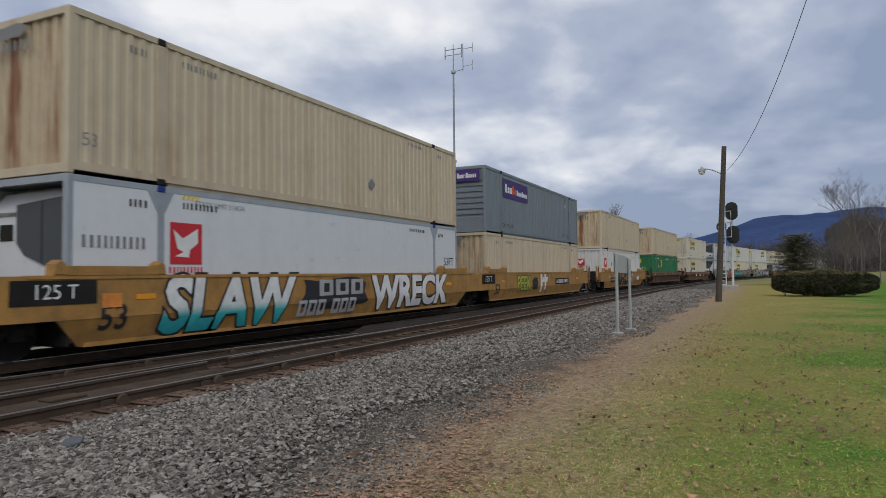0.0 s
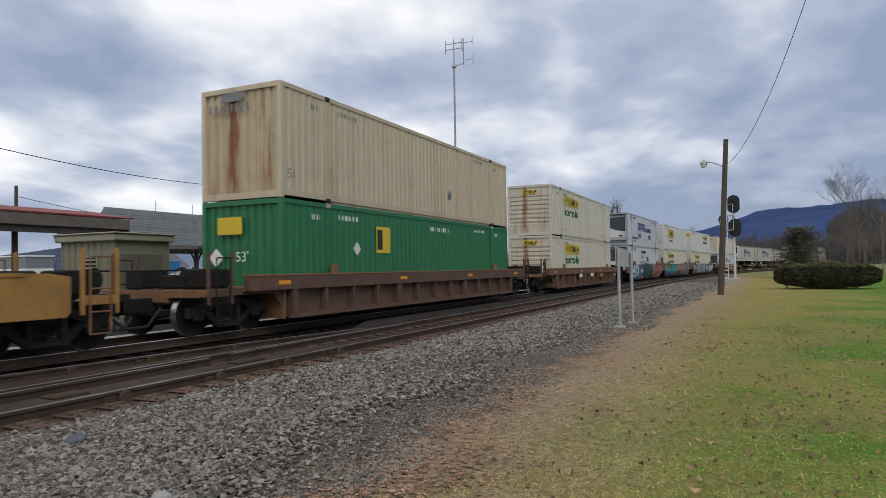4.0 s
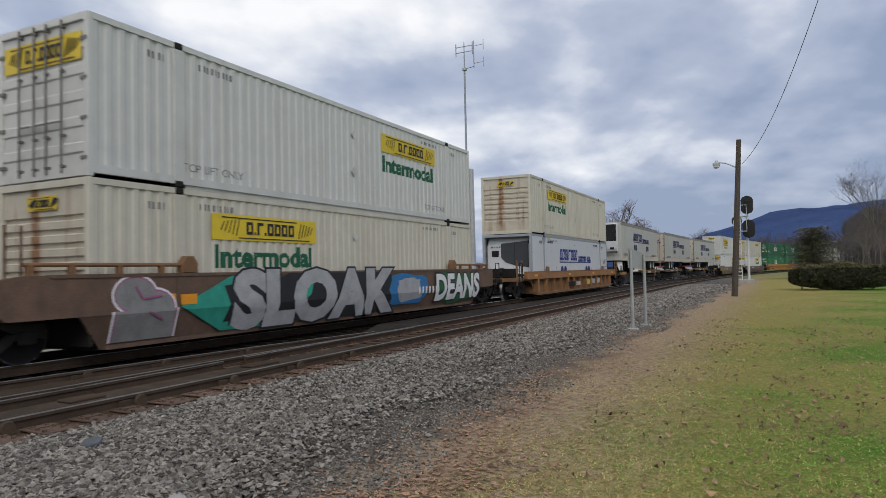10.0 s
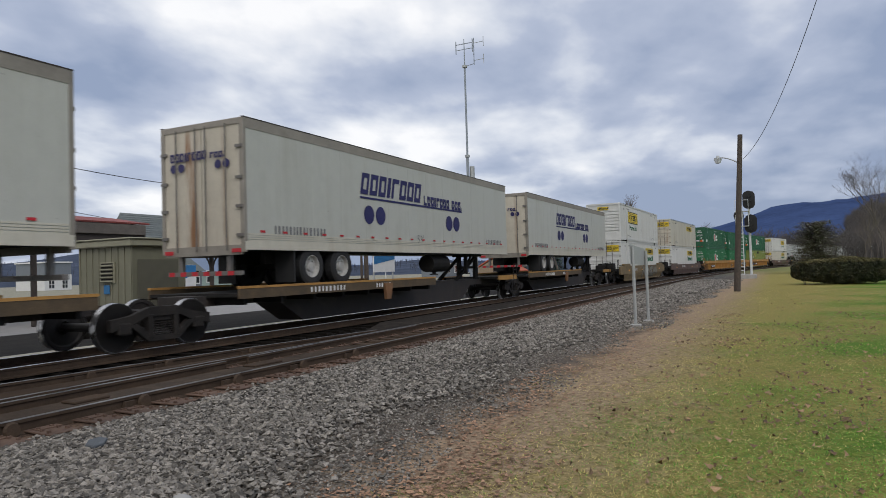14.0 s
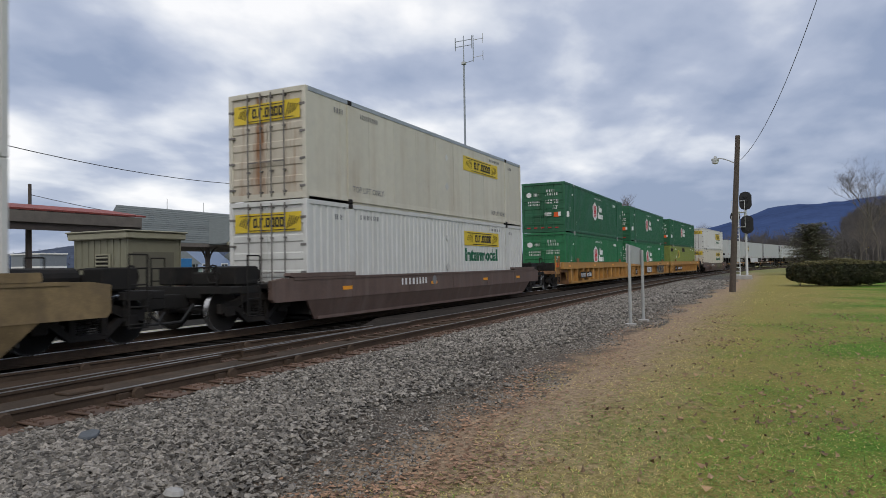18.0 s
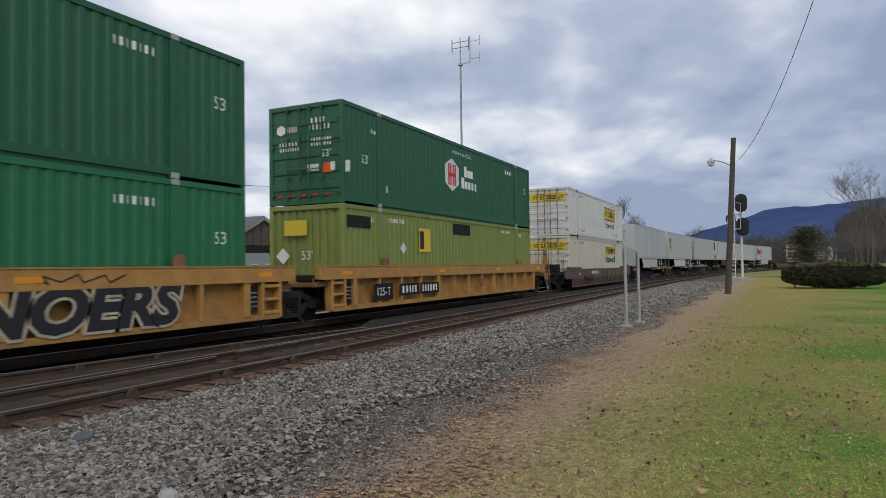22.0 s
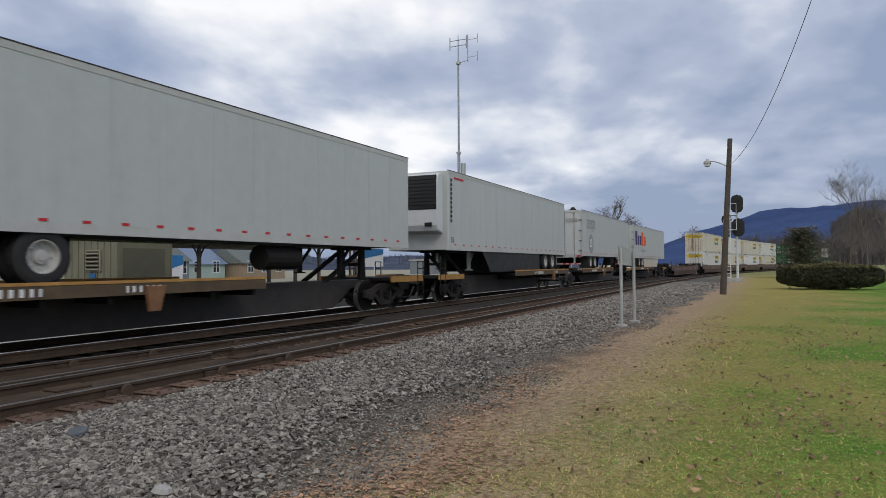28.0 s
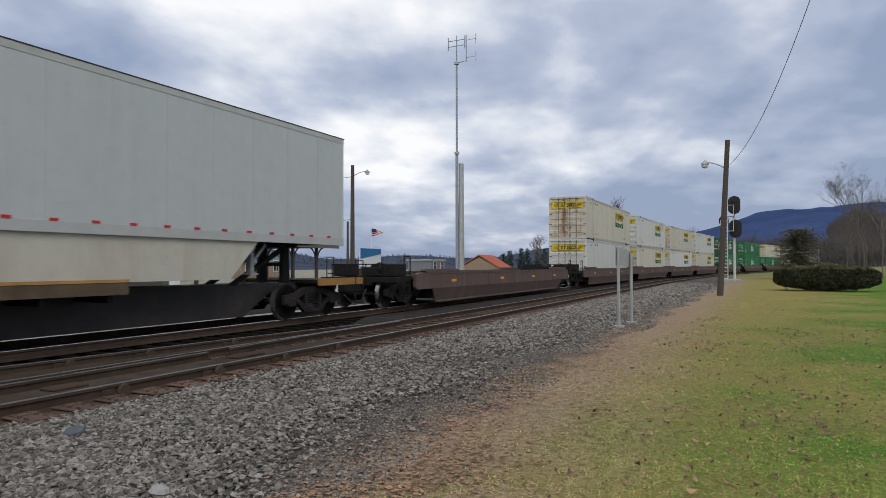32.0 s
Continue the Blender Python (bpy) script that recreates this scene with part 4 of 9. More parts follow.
    b["panel_pale"] = b_panelled("off-white corrugated container with faded yellow name panel", M_CREAM, "level", True, False)
    b["panel_framed"] = b_panelled("white corrugated container with black-bordered yellow panel", M_WHITE, "level", True, True)
    b["panel_doors"] = b_panelled("white corrugated container with double rear doors", M_WHITE, "doors", False, False)
    b["panel_cream"] = b_panelled("cream corrugated container with rusty rear doors", M_CREAM, "doors", False, False)
    b["panel_plated"] = b_panelled("dull cream plate-sided container with riveted panels", M_CREAM, "doors", False, False, "plated", False)
    b["panel_framed_doors"] = b_panelled("clean white container with bordered yellow panel", M_WHITE, "doors", False, True)
    b["panel_rust"] = b_panelled("cream corrugated container with rust-streaked louvred end", M_CREAM, "level", True, False)
    b["reefer_discs"] = b_reefer("white refrigerated container with blue disc marks", "discs")
    b["reefer_slab"] = b_reefer("white refrigerated container with black slab name", "slab")
    b["reefer_arrow"] = b_reefer("white refrigerated container with red arrow square", "arrow")
    for key, paint, lab in (("forest", M_GREEN, "dark green corrugated container with white hexagon mark"), ("emerald", M_GREEN2, "bright green corrugated container with white hexagon mark")):
        c = container(lab, paint, "doors")
        x = -CL / 2 + 7.18
        p = marks(c, "white_hexagon", [[(0, -0.62), (0.6, -0.33), (0.6, 0.33), (0, 0.62), (-0.6, 0.33), (-0.6, -0.33)]], x, NEAR - 0.003, 1.62, M_PALE, label="white hexagon with red bars")
        q = part("red_emblem", flat([rect(-0.34, -0.22, -0.4, 0.4), rect(0.22, 0.34, -0.4, 0.4), rect(-0.16, -0.06, -0.4, 0.4), rect(0.06, 0.16, -0.4, 0.4), rect(-0.22, 0.22, -0.06, 0.06)]), M_RED, p)
        q.matrix_basis = Matrix.Translation((0, -0.006, 0))
        marks(c, "painted_name", block_word("Aaa", 0.85, 0.42, True), x + 1.55, NEAR - 0.003, 1.88, M_PALE)
        marks(c, "painted_name", block_word("Aaaaa", 1.45, 0.42, True), x + 1.65, NEAR - 0.003, 1.42, M_PALE)
        letters(c, "WARNING HIGH CUBE", x + 1.0, NEAR - 0.003, 2.5, 0.17, M_PALE, name="stencil")
        letters(c, "53'", -CL / 2 + 1.2, NEAR - 0.003, 1.35, 0.36, M_PALE, name="stencil")
        letters(c, "53", CL / 2 - 0.75, NEAR - 0.003, 1.75, 0.38, M_PALE, name="stencil")
        marks(c, "stencil", bars(7, 0.95, 0.16, 0.5, seed=9), CL / 2 - 2.9, NEAR - 0.003, 2.4, M_PALE)
        marks(c, "stencil", bars(3, 0.28, 0.12, 0.5, seed=9), -CL / 2 + 1.65, NEAR - 0.003, 2.25, M_PALE)
        marks(c, "arrow_mark", bars(2, 0.2, 0.2, 0.3, seed=3), -CL / 2 + 2.45, NEAR - 0.003, 0.6, M_PALE)
        marks(c, "reflective_strip", [rect(-0.16 + k * 0.56, 0.16 + k * 0.56, -0.03, 0.03) for k in range(-14, 15)], 0, NEAR - 0.001, 0.15, M_PALE)
        xe = -CL / 2 + 0.02
        marks(c, "white_hexagon", [[(0, -0.16), (0.15, -0.08), (0.15, 0.08), (0, 0.16), (-0.15, 0.08), (-0.15, -0.08)]], xe, 0.85, 2.2, M_PALE, "end")
        marks(c, "painted_name", bars(5, 0.36, 0.16, 0.4, seed=1), xe, 0.45, 2.2, M_PALE, "end")
        marks(c, "serial_stencil", bars(4, 0.5, 0.15, 0.6, seed=2), xe, -0.45, 2.4, M_PALE, "end")
        marks(c, "serial_stencil", bars(6, 0.75, 0.15, 0.6, seed=4), xe, -0.5, 2.2, M_PALE, "end")
        marks(c, "warning_stencil", bars(7, 0.75, 0.1, 0.4, seed=5) + [[(p0, q0 - 0.16) for p0, q0 in r] for r in bars(8, 0.7, 0.1, 0.4, seed=6)], xe, 0.55, 1.78, M_PALE, "end")
        marks(c, "warning_stencil", bars(9, 0.8, 0.09, 0.3, seed=7) + [[(p0, q0 - 0.14) for p0, q0 in r] for r in bars(9, 0.8, 0.09, 0.3, seed=8)], xe, -0.52, 1.85, M_PALE, "end")
        letters(c, "53'", xe, -0.72, 1.42, 0.3, M_PALE, "end", "stencil")
        marks(c, "orange_label", [rect(-0.16, 0.16, -0.14, 0.14)], xe, -0.78, 1.02, M_ORANGE, "end", "orange warning label")
        marks(c, "paper_label", [rect(-0.2, 0.2, -0.1, 0.1), rect(0.6, 0.75, -0.12, 0.12), rect(1.1, 1.25, -0.2, 0.12)], xe, -0.28, 1.05, M_PALE, "end")
        marks(c, "reflector", [rect(-1.0 + k * 0.42, -0.8 + k * 0.42, -0.03, 0.03) for k in range(5)], xe, 0, 0.28, M_RED, "end")
        b[key] = c
    for key, paint, lab in (("square_green", M_GREEN2, "bright green corrugated container with yellow letter square"), ("lime", M_LIME, "faded lime green corrugated container with dark patches")):
        c = container(lab, paint, "upright")
        p = marks(c, "yellow_square", [rect(-0.42, 0.42, -0.4, 0.4)], -CL / 2 + 4.9, NEAR - 0.003, 2.0, M_YEL, label="yellow square panel")
        q = part("dark_block", flat([rect(-0.36, -0.06, -0.3, 0.3)]), M_INK, p)
        q.matrix_basis = Matrix.Translation((0, -0.006, 0))
        marks(c, "yellow_square", [rect(-0.4, 0.4, -0.22, 0.22)], -CL / 2 - 0.056, 0.3, 2.25, M_YEL, "end")
        marks(c, "placard_holder", [[(0, -0.24), (0.24, 0), (0, 0.24), (-0.24, 0)]], -CL / 2 - 0.056, 0.75, 1.45, M_PALE, "end")
        hazard_plate(c, 3.4, 1.7, ink=M_PALE)
        letters(c, "53'", -CL / 2 - 0.056, -0.1, 1.45, 0.36, M_PALE, "end", "stencil")
        if key == "lime":
            marks(c, "dark_patch", [rect(0, 1.25, 0, 0.34)], -CL / 2 + 0.2, NEAR - 0.003, 2.25, M_BLACK, label="dark painted-out patch")
            marks(c, "dark_patch", [rect(0, 1.6, 0, 0.4)], -CL / 2 + 7.2, NEAR - 0.003, 2.3, M_BLACK, label="dark painted-out patch")
        else:
            marks(c, "stencil", bars(9, 1.6, 0.15, 0.5, seed=12), -CL / 2 + 9.0, NEAR - 0.003, 2.5, M_PALE)
        small_print(c, 21, M_PALE)
        b[key] = c
    press()
    return b


# ---- bogies, well cars and spine cars ----
def wheel_mesh():
    m, t = Mesh(), Mesh()
    m.tube((0, -0.72, 0), (0, 0.72, 0), 0.085, n=10)
    for s in (-1, 1):
        o = s * 0.76
        pr = [(-0.07, 0.46), (0.06, 0.455), (0.06, 0.39), (0.03, 0.36), (0.02, 0.15), (0.08, 0.12), (-0.09, 0.12), (-0.02, 0.16), (-0.01, 0.38), (-0.07, 0.44)]
        m.lathe([(o - s * a, r) for a, r in pr] if s < 0 else [(o - s * a, r) for a, r in pr], (0, 0, 0), "y", 24)
        m.tube((0, o, 0), (0, o + s * 0.26, 0), 0.10, n=10)
        for k in range(3):
            a = 2 * math.pi * k / 3
            m.tube((0.06 * math.cos(a), o + s * 0.255, 0.06 * math.sin(a)), (0.06 * math.cos(a), o + s * 0.285, 0.06 * math.sin(a)), 0.022, n=6)
        t.lathe([(o - s * 0.072, 0.466), (o + s * 0.066, 0.462)], (0, 0, 0), "y", 28, False)
        t.lathe([(o + s * 0.066, 0.462), (o + s * 0.067, 0.405)], (0, 0, 0), "y", 28, False)
    n = len(m.f)
    m.add(t.v, t.f)
    me = m.data("wheelset", M_WHEEL, False)
    me.materials.append(M_TREAD)
    for p in me.polygons[n:]:
        p.material_index = 1
    return me


WHEEL_ME = wheel_mesh()


def frame_mesh():
    m = Mesh()
    for s in (-1, 1):
        y0, y1 = sorted((s * 0.92, s * 1.04))
        m.prism([(-1.18, 0.40), (-0.95, 0.46), (-0.72, 0.50), (-0.40, 0.64), (0.40, 0.64), (0.72, 0.50), (0.95, 0.46), (1.18, 0.40), (1.18, 0.62), (0.72, 0.68), (0.32, 0.82), (-0.32, 0.82), (-0.72, 0.68), (-1.18, 0.62)], y0, y1, "y")
        m.prism([(-0.78, 0.50), (-0.35, 0.16), (0.35, 0.16), (0.78, 0.50), (0.60, 0.52), (0.30, 0.27), (-0.30, 0.27), (-0.60, 0.52)], y0, y1, "y")
        for px in (-0.30, 0.30):
            m.box(px - 0.06, px + 0.06, y0 - 0.01, y1 + 0.01, 0.22, 0.68, 0.01)
        for px in (-0.88, 0.88):
            m.box(px - 0.15, px + 0.15, y0 - 0.02, y1 + 0.02, 0.33, 0.56, 0.03)
        for px in (-0.16, 0.0, 0.16):
            for k in range(6):
                m.lathe([(0, 0.07), (0.018, 0.07)], (px, (y0 + y1) / 2, 0.29 + k * 0.042), "z", 8)
    m.box(-0.22, 0.22, -1.0, 1.0, 0.52, 0.74, 0.03)
    for px in (-0.45, 0.45):
        m.box(px - 0.05, px + 0.05, -0.9, 0.9, 0.36, 0.46)
        for s in (-1, 1):
            m.box(px - 0.06 + (0.0 if px > 0 else -0.0), px + 0.06, s * 0.76 - 0.05, s * 0.76 + 0.05, 0.3, 0.6)
    return m.data("bogie_frame", M_TRUCK)


FRAME_ME = frame_mesh()


def bogie(car, x):
    f = part("bogie", FRAME_ME, M_TRUCK, car, "dark cast-steel bogie frame")
    f.matrix_basis = Matrix.Translation((x, 0, 0.08))
    for dx in (-0.88, 0.88):
        w = part("wheelset", WHEEL_ME, M_WHEEL, f)
        w.matrix_basis = Matrix.Translation((dx, 0, 0.462))
    return f


def coupler(car, x, s):
    m = Mesh()
    m.box(min(x, x + s * 1.0), max(x, x + s * 1.0), -0.12, 0.12, 0.62, 0.92, 0.03)
    m.box(x + s * 0.85 - 0.16, x + s * 0.85 + 0.16, -0.2, 0.16, 0.6, 0.94, 0.05)
    part("coupler", m, M_BLACK, car)
    m = Mesh()
    pts = [(x + s * 0.1, -0.35, 0.7), (x + s * 0.45, -0.38, 0.35), (x + s * 0.9, -0.3, 0.33), (x + s * 1.15, -0.2, 0.55)]
    m.sweep(pts, 0.03)
    part("air_hose", m, M_TYRE, car)


def ladder(car, x, paint):
    for sy in (-1, 1):
        m = Mesh()
        y = sy * 1.5
        for px in (x - 0.2, x + 0.2):
            m.tube((px, y, 0.42), (px, y, 1.75), 0.018, n=6)
        for z in (0.42, 0.8, 1.2, 1.75):
            m.tube((x - 0.2, y, z), (x + 0.2, y, z), 0.016, n=6)
        part("end_ladder", m, M_BLACK if paint is not M_YELLOWCAR else M_RUSTCAR, car)


def well_car(label, paint, kind, ends=("free", "free"), top=1.47, trim=None, bottom=0.25, lean=0.0, crease=0.5):
    """A well car: smooth or posted sides, floor, end platforms, bogies. Origin at the middle on the rail head."""
    car = thing("well_car", Matrix(), label, "well car", "well cars")
    trim = trim or paint
    for sy in (-1, 1):
        y0, y1 = sorted((sy * 1.40, sy * 1.53))
        m = Mesh()
        if kind == "smooth":
            if lean:
                mz = bottom + crease
                m.prism([(-9.6, mz), (9.6, mz), (9.68, mz + 0.08), (9.68, top - 0.06), (9.3, top), (-9.3, top), (-9.68, top - 0.06), (-9.68, mz + 0.08)], y0, y1, "y", 0.012)
                part("side_wall", m, paint, car)
                m = Mesh()
                vs = [(-8.4, sy * 1.522, mz), (8.4, sy * 1.522, mz), (7.9, sy * (1.522 - lean), bottom), (-7.9, sy * (1.522 - lean), bottom)]
                vs += [(p[0], p[1] - sy * 0.05, p[2]) for p in vs]
                fs = [(3, 2, 1, 0), (4, 5, 6, 7), (0, 1, 5, 4), (2, 3, 7, 6), (1, 2, 6, 5), (3, 0, 4, 7)]
                m.add(vs, fs if sy < 0 else [f[::-1] for f in fs])
                part("lower_side", m, paint, car, "inward-sloping lower side plate")
                m = Mesh()
            else:
                m.prism([(-7.9, bottom), (7.9, bottom), (8.4, bottom + 0.5), (9.6, bottom + 0.52), (9.68, top - 0.06), (9.3, top), (-9.3, top), (-9.68, top - 0.06), (-9.6, bottom + 0.52), (-8.4, bottom + 0.5)], y0, y1, "y", 0.012)
                part("side_wall", m, paint, car)
            m = Mesh()
            m.box(-8.9, 8.9, y0 - 0.02, y1 + 0.02, top - 0.05, top + 0.012, 0.01)
            dy = -sy * lean
            m.box(-7.8, 7.8, y0 - 0.02 + dy, y1 + 0.02 + dy, bottom - 0.01, bottom + 0.07, 0.01)
            for k in range(-2, 3):
                m.box(k * 3.2 - 0.012, k * 3.2 + 0.012, y0 - 0.008, y1 + 0.008, bottom + (crease if lean else 0.07), top - 0.05)
            part("sill", m, paint, car)
            for sx in (-1, 1):
                m = Mesh()
                if paint is M_BROWNSMOOTH:
                    # a pipe rail and a hooded bracket in place of the plate
                    ya = sy * 1.46
                    m.tube((sx * 6.2, ya, top + 0.17), (sx * 9.3, ya, top + 0.17), 0.035, n=8)
                    for px in (6.7, 7.6, 8.5, 9.2):
                        m.box(sx * px - 0.05, sx * px + 0.05, ya - 0.04, ya + 0.04, top, top + 0.17)
                    part("guide_rail", m, M_RUSTCAR, car, "thin pipe rail along the top of the side")
                    m = Mesh().prism([(sx * 6.05 - 0.2, top + 0.014), (sx * 6.05 + 0.2, top + 0.014), (sx * 6.05 + 0.2, top + 0.2), (sx * 6.05 + 0.1, top + 0.34), (sx * 6.05 - 0.1, top + 0.34), (sx * 6.05 - 0.2, top + 0.2)], min(sy * 1.37, sy * 1.53), max(sy * 1.37, sy * 1.53), "y", 0.02)
                    part("guide_bracket", m, M_RUSTCAR, car, "rusty hooded corner bracket")
                    continue
                far_end, rise = (9.1, top + 0.12) if paint is M_DARKCAR else (8.45, top + 0.17)
                a, b = sorted((sx * 6.25, sx * far_end))
                m.prism([(a + 0.12, top + 0.014), (b - 0.02, top + 0.014), (b, top + 0.06), (b - 0.03, rise), (a + 0.03, rise), (a, top + 0.06)], min(sy * 1.36, sy * 1.56), max(sy * 1.36, sy * 1.56), "y", 0.02)
                part("guide_plate", m, trim, car)
                if paint is M_YELLOWCAR:
                    for px in (a + 0.08, b - 0.08):
                        part("plate_end", Mesh().prism([(px - 0.12, top + 0.012), (px + 0.12, top + 0.012), (px + 0.1, top + 0.2), (px, top + 0.27), (px - 0.1, top + 0.2)], min(sy * 1.33, sy * 1.57), max(sy * 1.33, sy * 1.57), "y", 0.02), trim, car, "hooded end of the guide plate")
        else:
            full = [e == "joint" and trim is M_YELLOWPOST for e in ends]
            left, right = [[(8.95, bottom + 0.04), (9.0, top - 0.42), (9.5, top - 0.42), (9.5, top - 0.3)] if f else
                           [(8.1, bottom + 0.04), (8.2, bottom + 0.38), (8.45, bottom + 0.62), (8.9, top - 0.42), (10.2, top - 0.42), (10.2, top - 0.3)] for f in full]
            part("side_wall", Mesh().prism(right + [(-p, q) for p, q in left[::-1]], min(sy * 1.30, sy * 1.34), max(sy * 1.30, sy * 1.34), "y"), paint, car)
            for f, sx in zip(full, (-1, 1)):
                if f:
                    for z in (bottom + 0.12, bottom + 0.42, bottom + 0.72):
                        part("step", Mesh().box(min(sx * 8.42, sx * 8.92), max(sx * 8.42, sx * 8.92), min(sy * 1.34, sy * 1.55), max(sy * 1.34, sy * 1.55), z, z + 0.07, 0.01), trim, car)
                    for px in (8.36, 8.95):
                        part("end_post", Mesh().box(sx * px - 0.05, sx * px + 0.05, min(sy * 1.34, sy * 1.55), max(sy * 1.34, sy * 1.55), bottom + 0.02, top - 0.335, 0.01), trim, car)
                    if sy < 0:
                        p = part("notice_board", Mesh().box(min(sx * 7.95, sx * 8.28), max(sx * 7.95, sx * 8.28), -1.46, -1.34, bottom + 0.2, top - 0.42, 0.01), M_BLACK, car, "black stencilled notice board")
                        for r in range(4):
                            marks(p, "stencil", bars(5, 0.24, 0.035, 0.3, seed=r), sx * 8.115, -1.464, bottom + 0.32 + r * 0.1, M_SILVER)
            part("top_chord", Mesh().box(-9.5, 9.5, min(sy * 1.36, sy * 1.56), max(sy * 1.36, sy * 1.56), top - 0.34, top, 0.02), trim, car, "orange-brown box-section top chord")
            part("chord_cap", Mesh().box(-9.5, 9.5, min(sy * 1.35, sy * 1.575), max(sy * 1.35, sy * 1.575), top + 0.001, top + 0.03, 0.006), M_RUSTBRIGHT if trim is not M_YELLOWPOST else trim, car, "worn bright cap plate")
            part("bottom_chord", Mesh().box(-8.95 if full[0] else -8.0, 8.95 if full[1] else 8.0, y0, y1, bottom, bottom + 0.12, 0.01), paint, car)
            n = 13
            for k in range(n):
                px = -7.85 + k * 15.7 / (n - 1)
                w = 0.09 if k % 4 else 0.2
                m = Mesh().box(px - w / 2, px + w / 2, min(sy * 1.33, sy * 1.545), max(sy * 1.33, sy * 1.545), bottom + 0.1, top - 0.335, 0.01)
                part("side_post", m, trim, car)
            for sx in (-1, 1):
                a, b = sorted((sx * 5.9, sx * 6.2))
                m = Mesh()
                m.prism([(a, top), (b, top), (b - 0.06, top + 0.26), (a + 0.06, top + 0.26)], min(sy * 1.38, sy * 1.5), max(sy * 1.38, sy * 1.5), "y", 0.02)
                part("guide_bracket", m, M_RUSTCAR, car)
    m = Mesh()
    m.box(-7.9, 7.9, -1.42 + lean, 1.42 - lean, bottom - 0.02, bottom + 0.06)
    part("well_floor", m, M_BLACK, car)
    for sx in (-1, 1):
        m = Mesh()
        a, b = sorted((sx * 8.15, sx * (10.9 if ends[(sx + 1) // 2] == "free" else 9.65)))
        m.box(a, b, -0.55, 0.55, 0.80, 1.02, 0.03)
        m.box(min(sx * 8.15, sx * 9.5), max(sx * 8.15, sx * 9.5), -1.42, 1.42, 0.98, 1.10, 0.02)
        if ends[(sx + 1) // 2] == "free":
            m.box(min(sx * 10.6, sx * 10.9), max(sx * 10.6, sx * 10.9), -1.45, 1.45, 0.92, 1.08, 0.02)
        m.box(min(sx * 8.10, sx * 8.16), max(sx * 8.10, sx * 8.16), -1.42, 1.42, 0.3, 1.08)
        part("end_platform", m, M_BLACK if kind == "smooth" else M_RUSTCAR, car)
        if ends[(sx + 1) // 2] == "free":
            coupler(car, sx * 10.8, sx)
            ladder(car, sx * 10.25, paint)
            for sy in (-1, 1):
                own = kind == "posts" or paint is M_YELLOWCAR
                for px in (9.95, 10.62) if own else ():
                    part("end_post", Mesh().box(sx * px - 0.035, sx * px + 0.035, min(sy * 1.4, sy * 1.47), max(sy * 1.4, sy * 1.47), 0.75, 1.9, 0.012), paint, car)
                part("step_plate", Mesh().box(min(sx * 9.98, sx * 10.6), max(sx * 9.98, sx * 10.6), min(sy * 1.3, sy * 1.46), max(sy * 1.3, sy * 1.46), 0.92, 1.08, 0.015), paint if own else M_BLACK, car)
                part("stirrup", Mesh().sweep([(sx * 10.0, sy * 1.44, 0.92), (sx * 10.02, sy * 1.45, 0.48), (sx * 10.55, sy * 1.45, 0.48), (sx * 10.58, sy * 1.44, 0.92)], 0.018), M_BLACK, car)
                part("equipment_box", Mesh().box(min(sx * 9.75, sx * 10.5), max(sx * 9.75, sx * 10.5), min(sy * 0.65, sy * 1.2), max(sy * 0.65, sy * 1.2), 1.1, 1.52, 0.03), M_BLACK, car)
            m = Mesh()
            for yy in (-1.0, -0.3, 0.4, 1.0):
                m.tube((sx * 10.85, yy, 1.05), (sx * 10.85, yy, 1.5), 0.02, n=6)
            m.tube((sx * 10.85, -1.0, 1.5), (sx * 10.85, 1.0, 1.5), 0.018, n=6)
            part("hand_rail", m, M_BLACK, car)
            m = Mesh()
            m.tube((sx * 9.95, -0.1, 1.32), (sx * 8.7, -0.1, 1.32), 0.21, n=14)
            m.box(min(sx * 10.05, sx * 10.5), max(sx * 10.05, sx * 10.5), -0.6, 0.1, 1.1, 1.4, 0.03)
            part("brake_reservoir", m, M_BLACK, car)
            m = Mesh()
            m.lathe([(-0.02, 0.20), (0.0, 0.22), (0.02, 0.20), (0.0, 0.18), (-0.02, 0.20)], (sx * 10.7, -0.75, 1.35), "x", 16, False)
            for a in (0.0, 1.047, 2.094):
                m.tube((sx * 10.7, -0.75 - 0.2 * math.cos(a), 1.35 - 0.2 * math.sin(a)), (sx * 10.7, -0.75 + 0.2 * math.cos(a), 1.35 + 0.2 * math.sin(a)), 0.012, n=5)
            part("brake_wheel", m, M_BLACK, car)
        else:
            m = Mesh()
            m.box(min(sx * 9.3, sx * 9.75), max(sx * 9.3, sx * 9.75), -0.25, 0.25, 0.55, 0.95, 0.05)
            part("joint", m, M_BLACK, car)
            if paint is M_BROWNSMOOTH:
                for px in (9.25, 9.5):
                    part("grab_pole", Mesh().tube((sx * px, -1.34, 0.95), (sx * px, -1.34, 2.3), 0.022, n=6), M_BROWNCAR, car)
            m = Mesh().box(min(sx * 8.9, sx * 9.5), max(sx * 8.9, sx * 9.5), -1.35, -0.75, 1.11, 1.3, 0.03)
            part("brake_valve", m, M_BLACK, car)
    return car


def reflectors(car, xs, z, y):
    for x in xs:
        part("reflector", flat([rect(x - 0.22, x + 0.22, z - 0.05, z + 0.05)]), M_REFLECT, car, "amber reflective strip").matrix_basis = Matrix.Translation((0, y, 0))


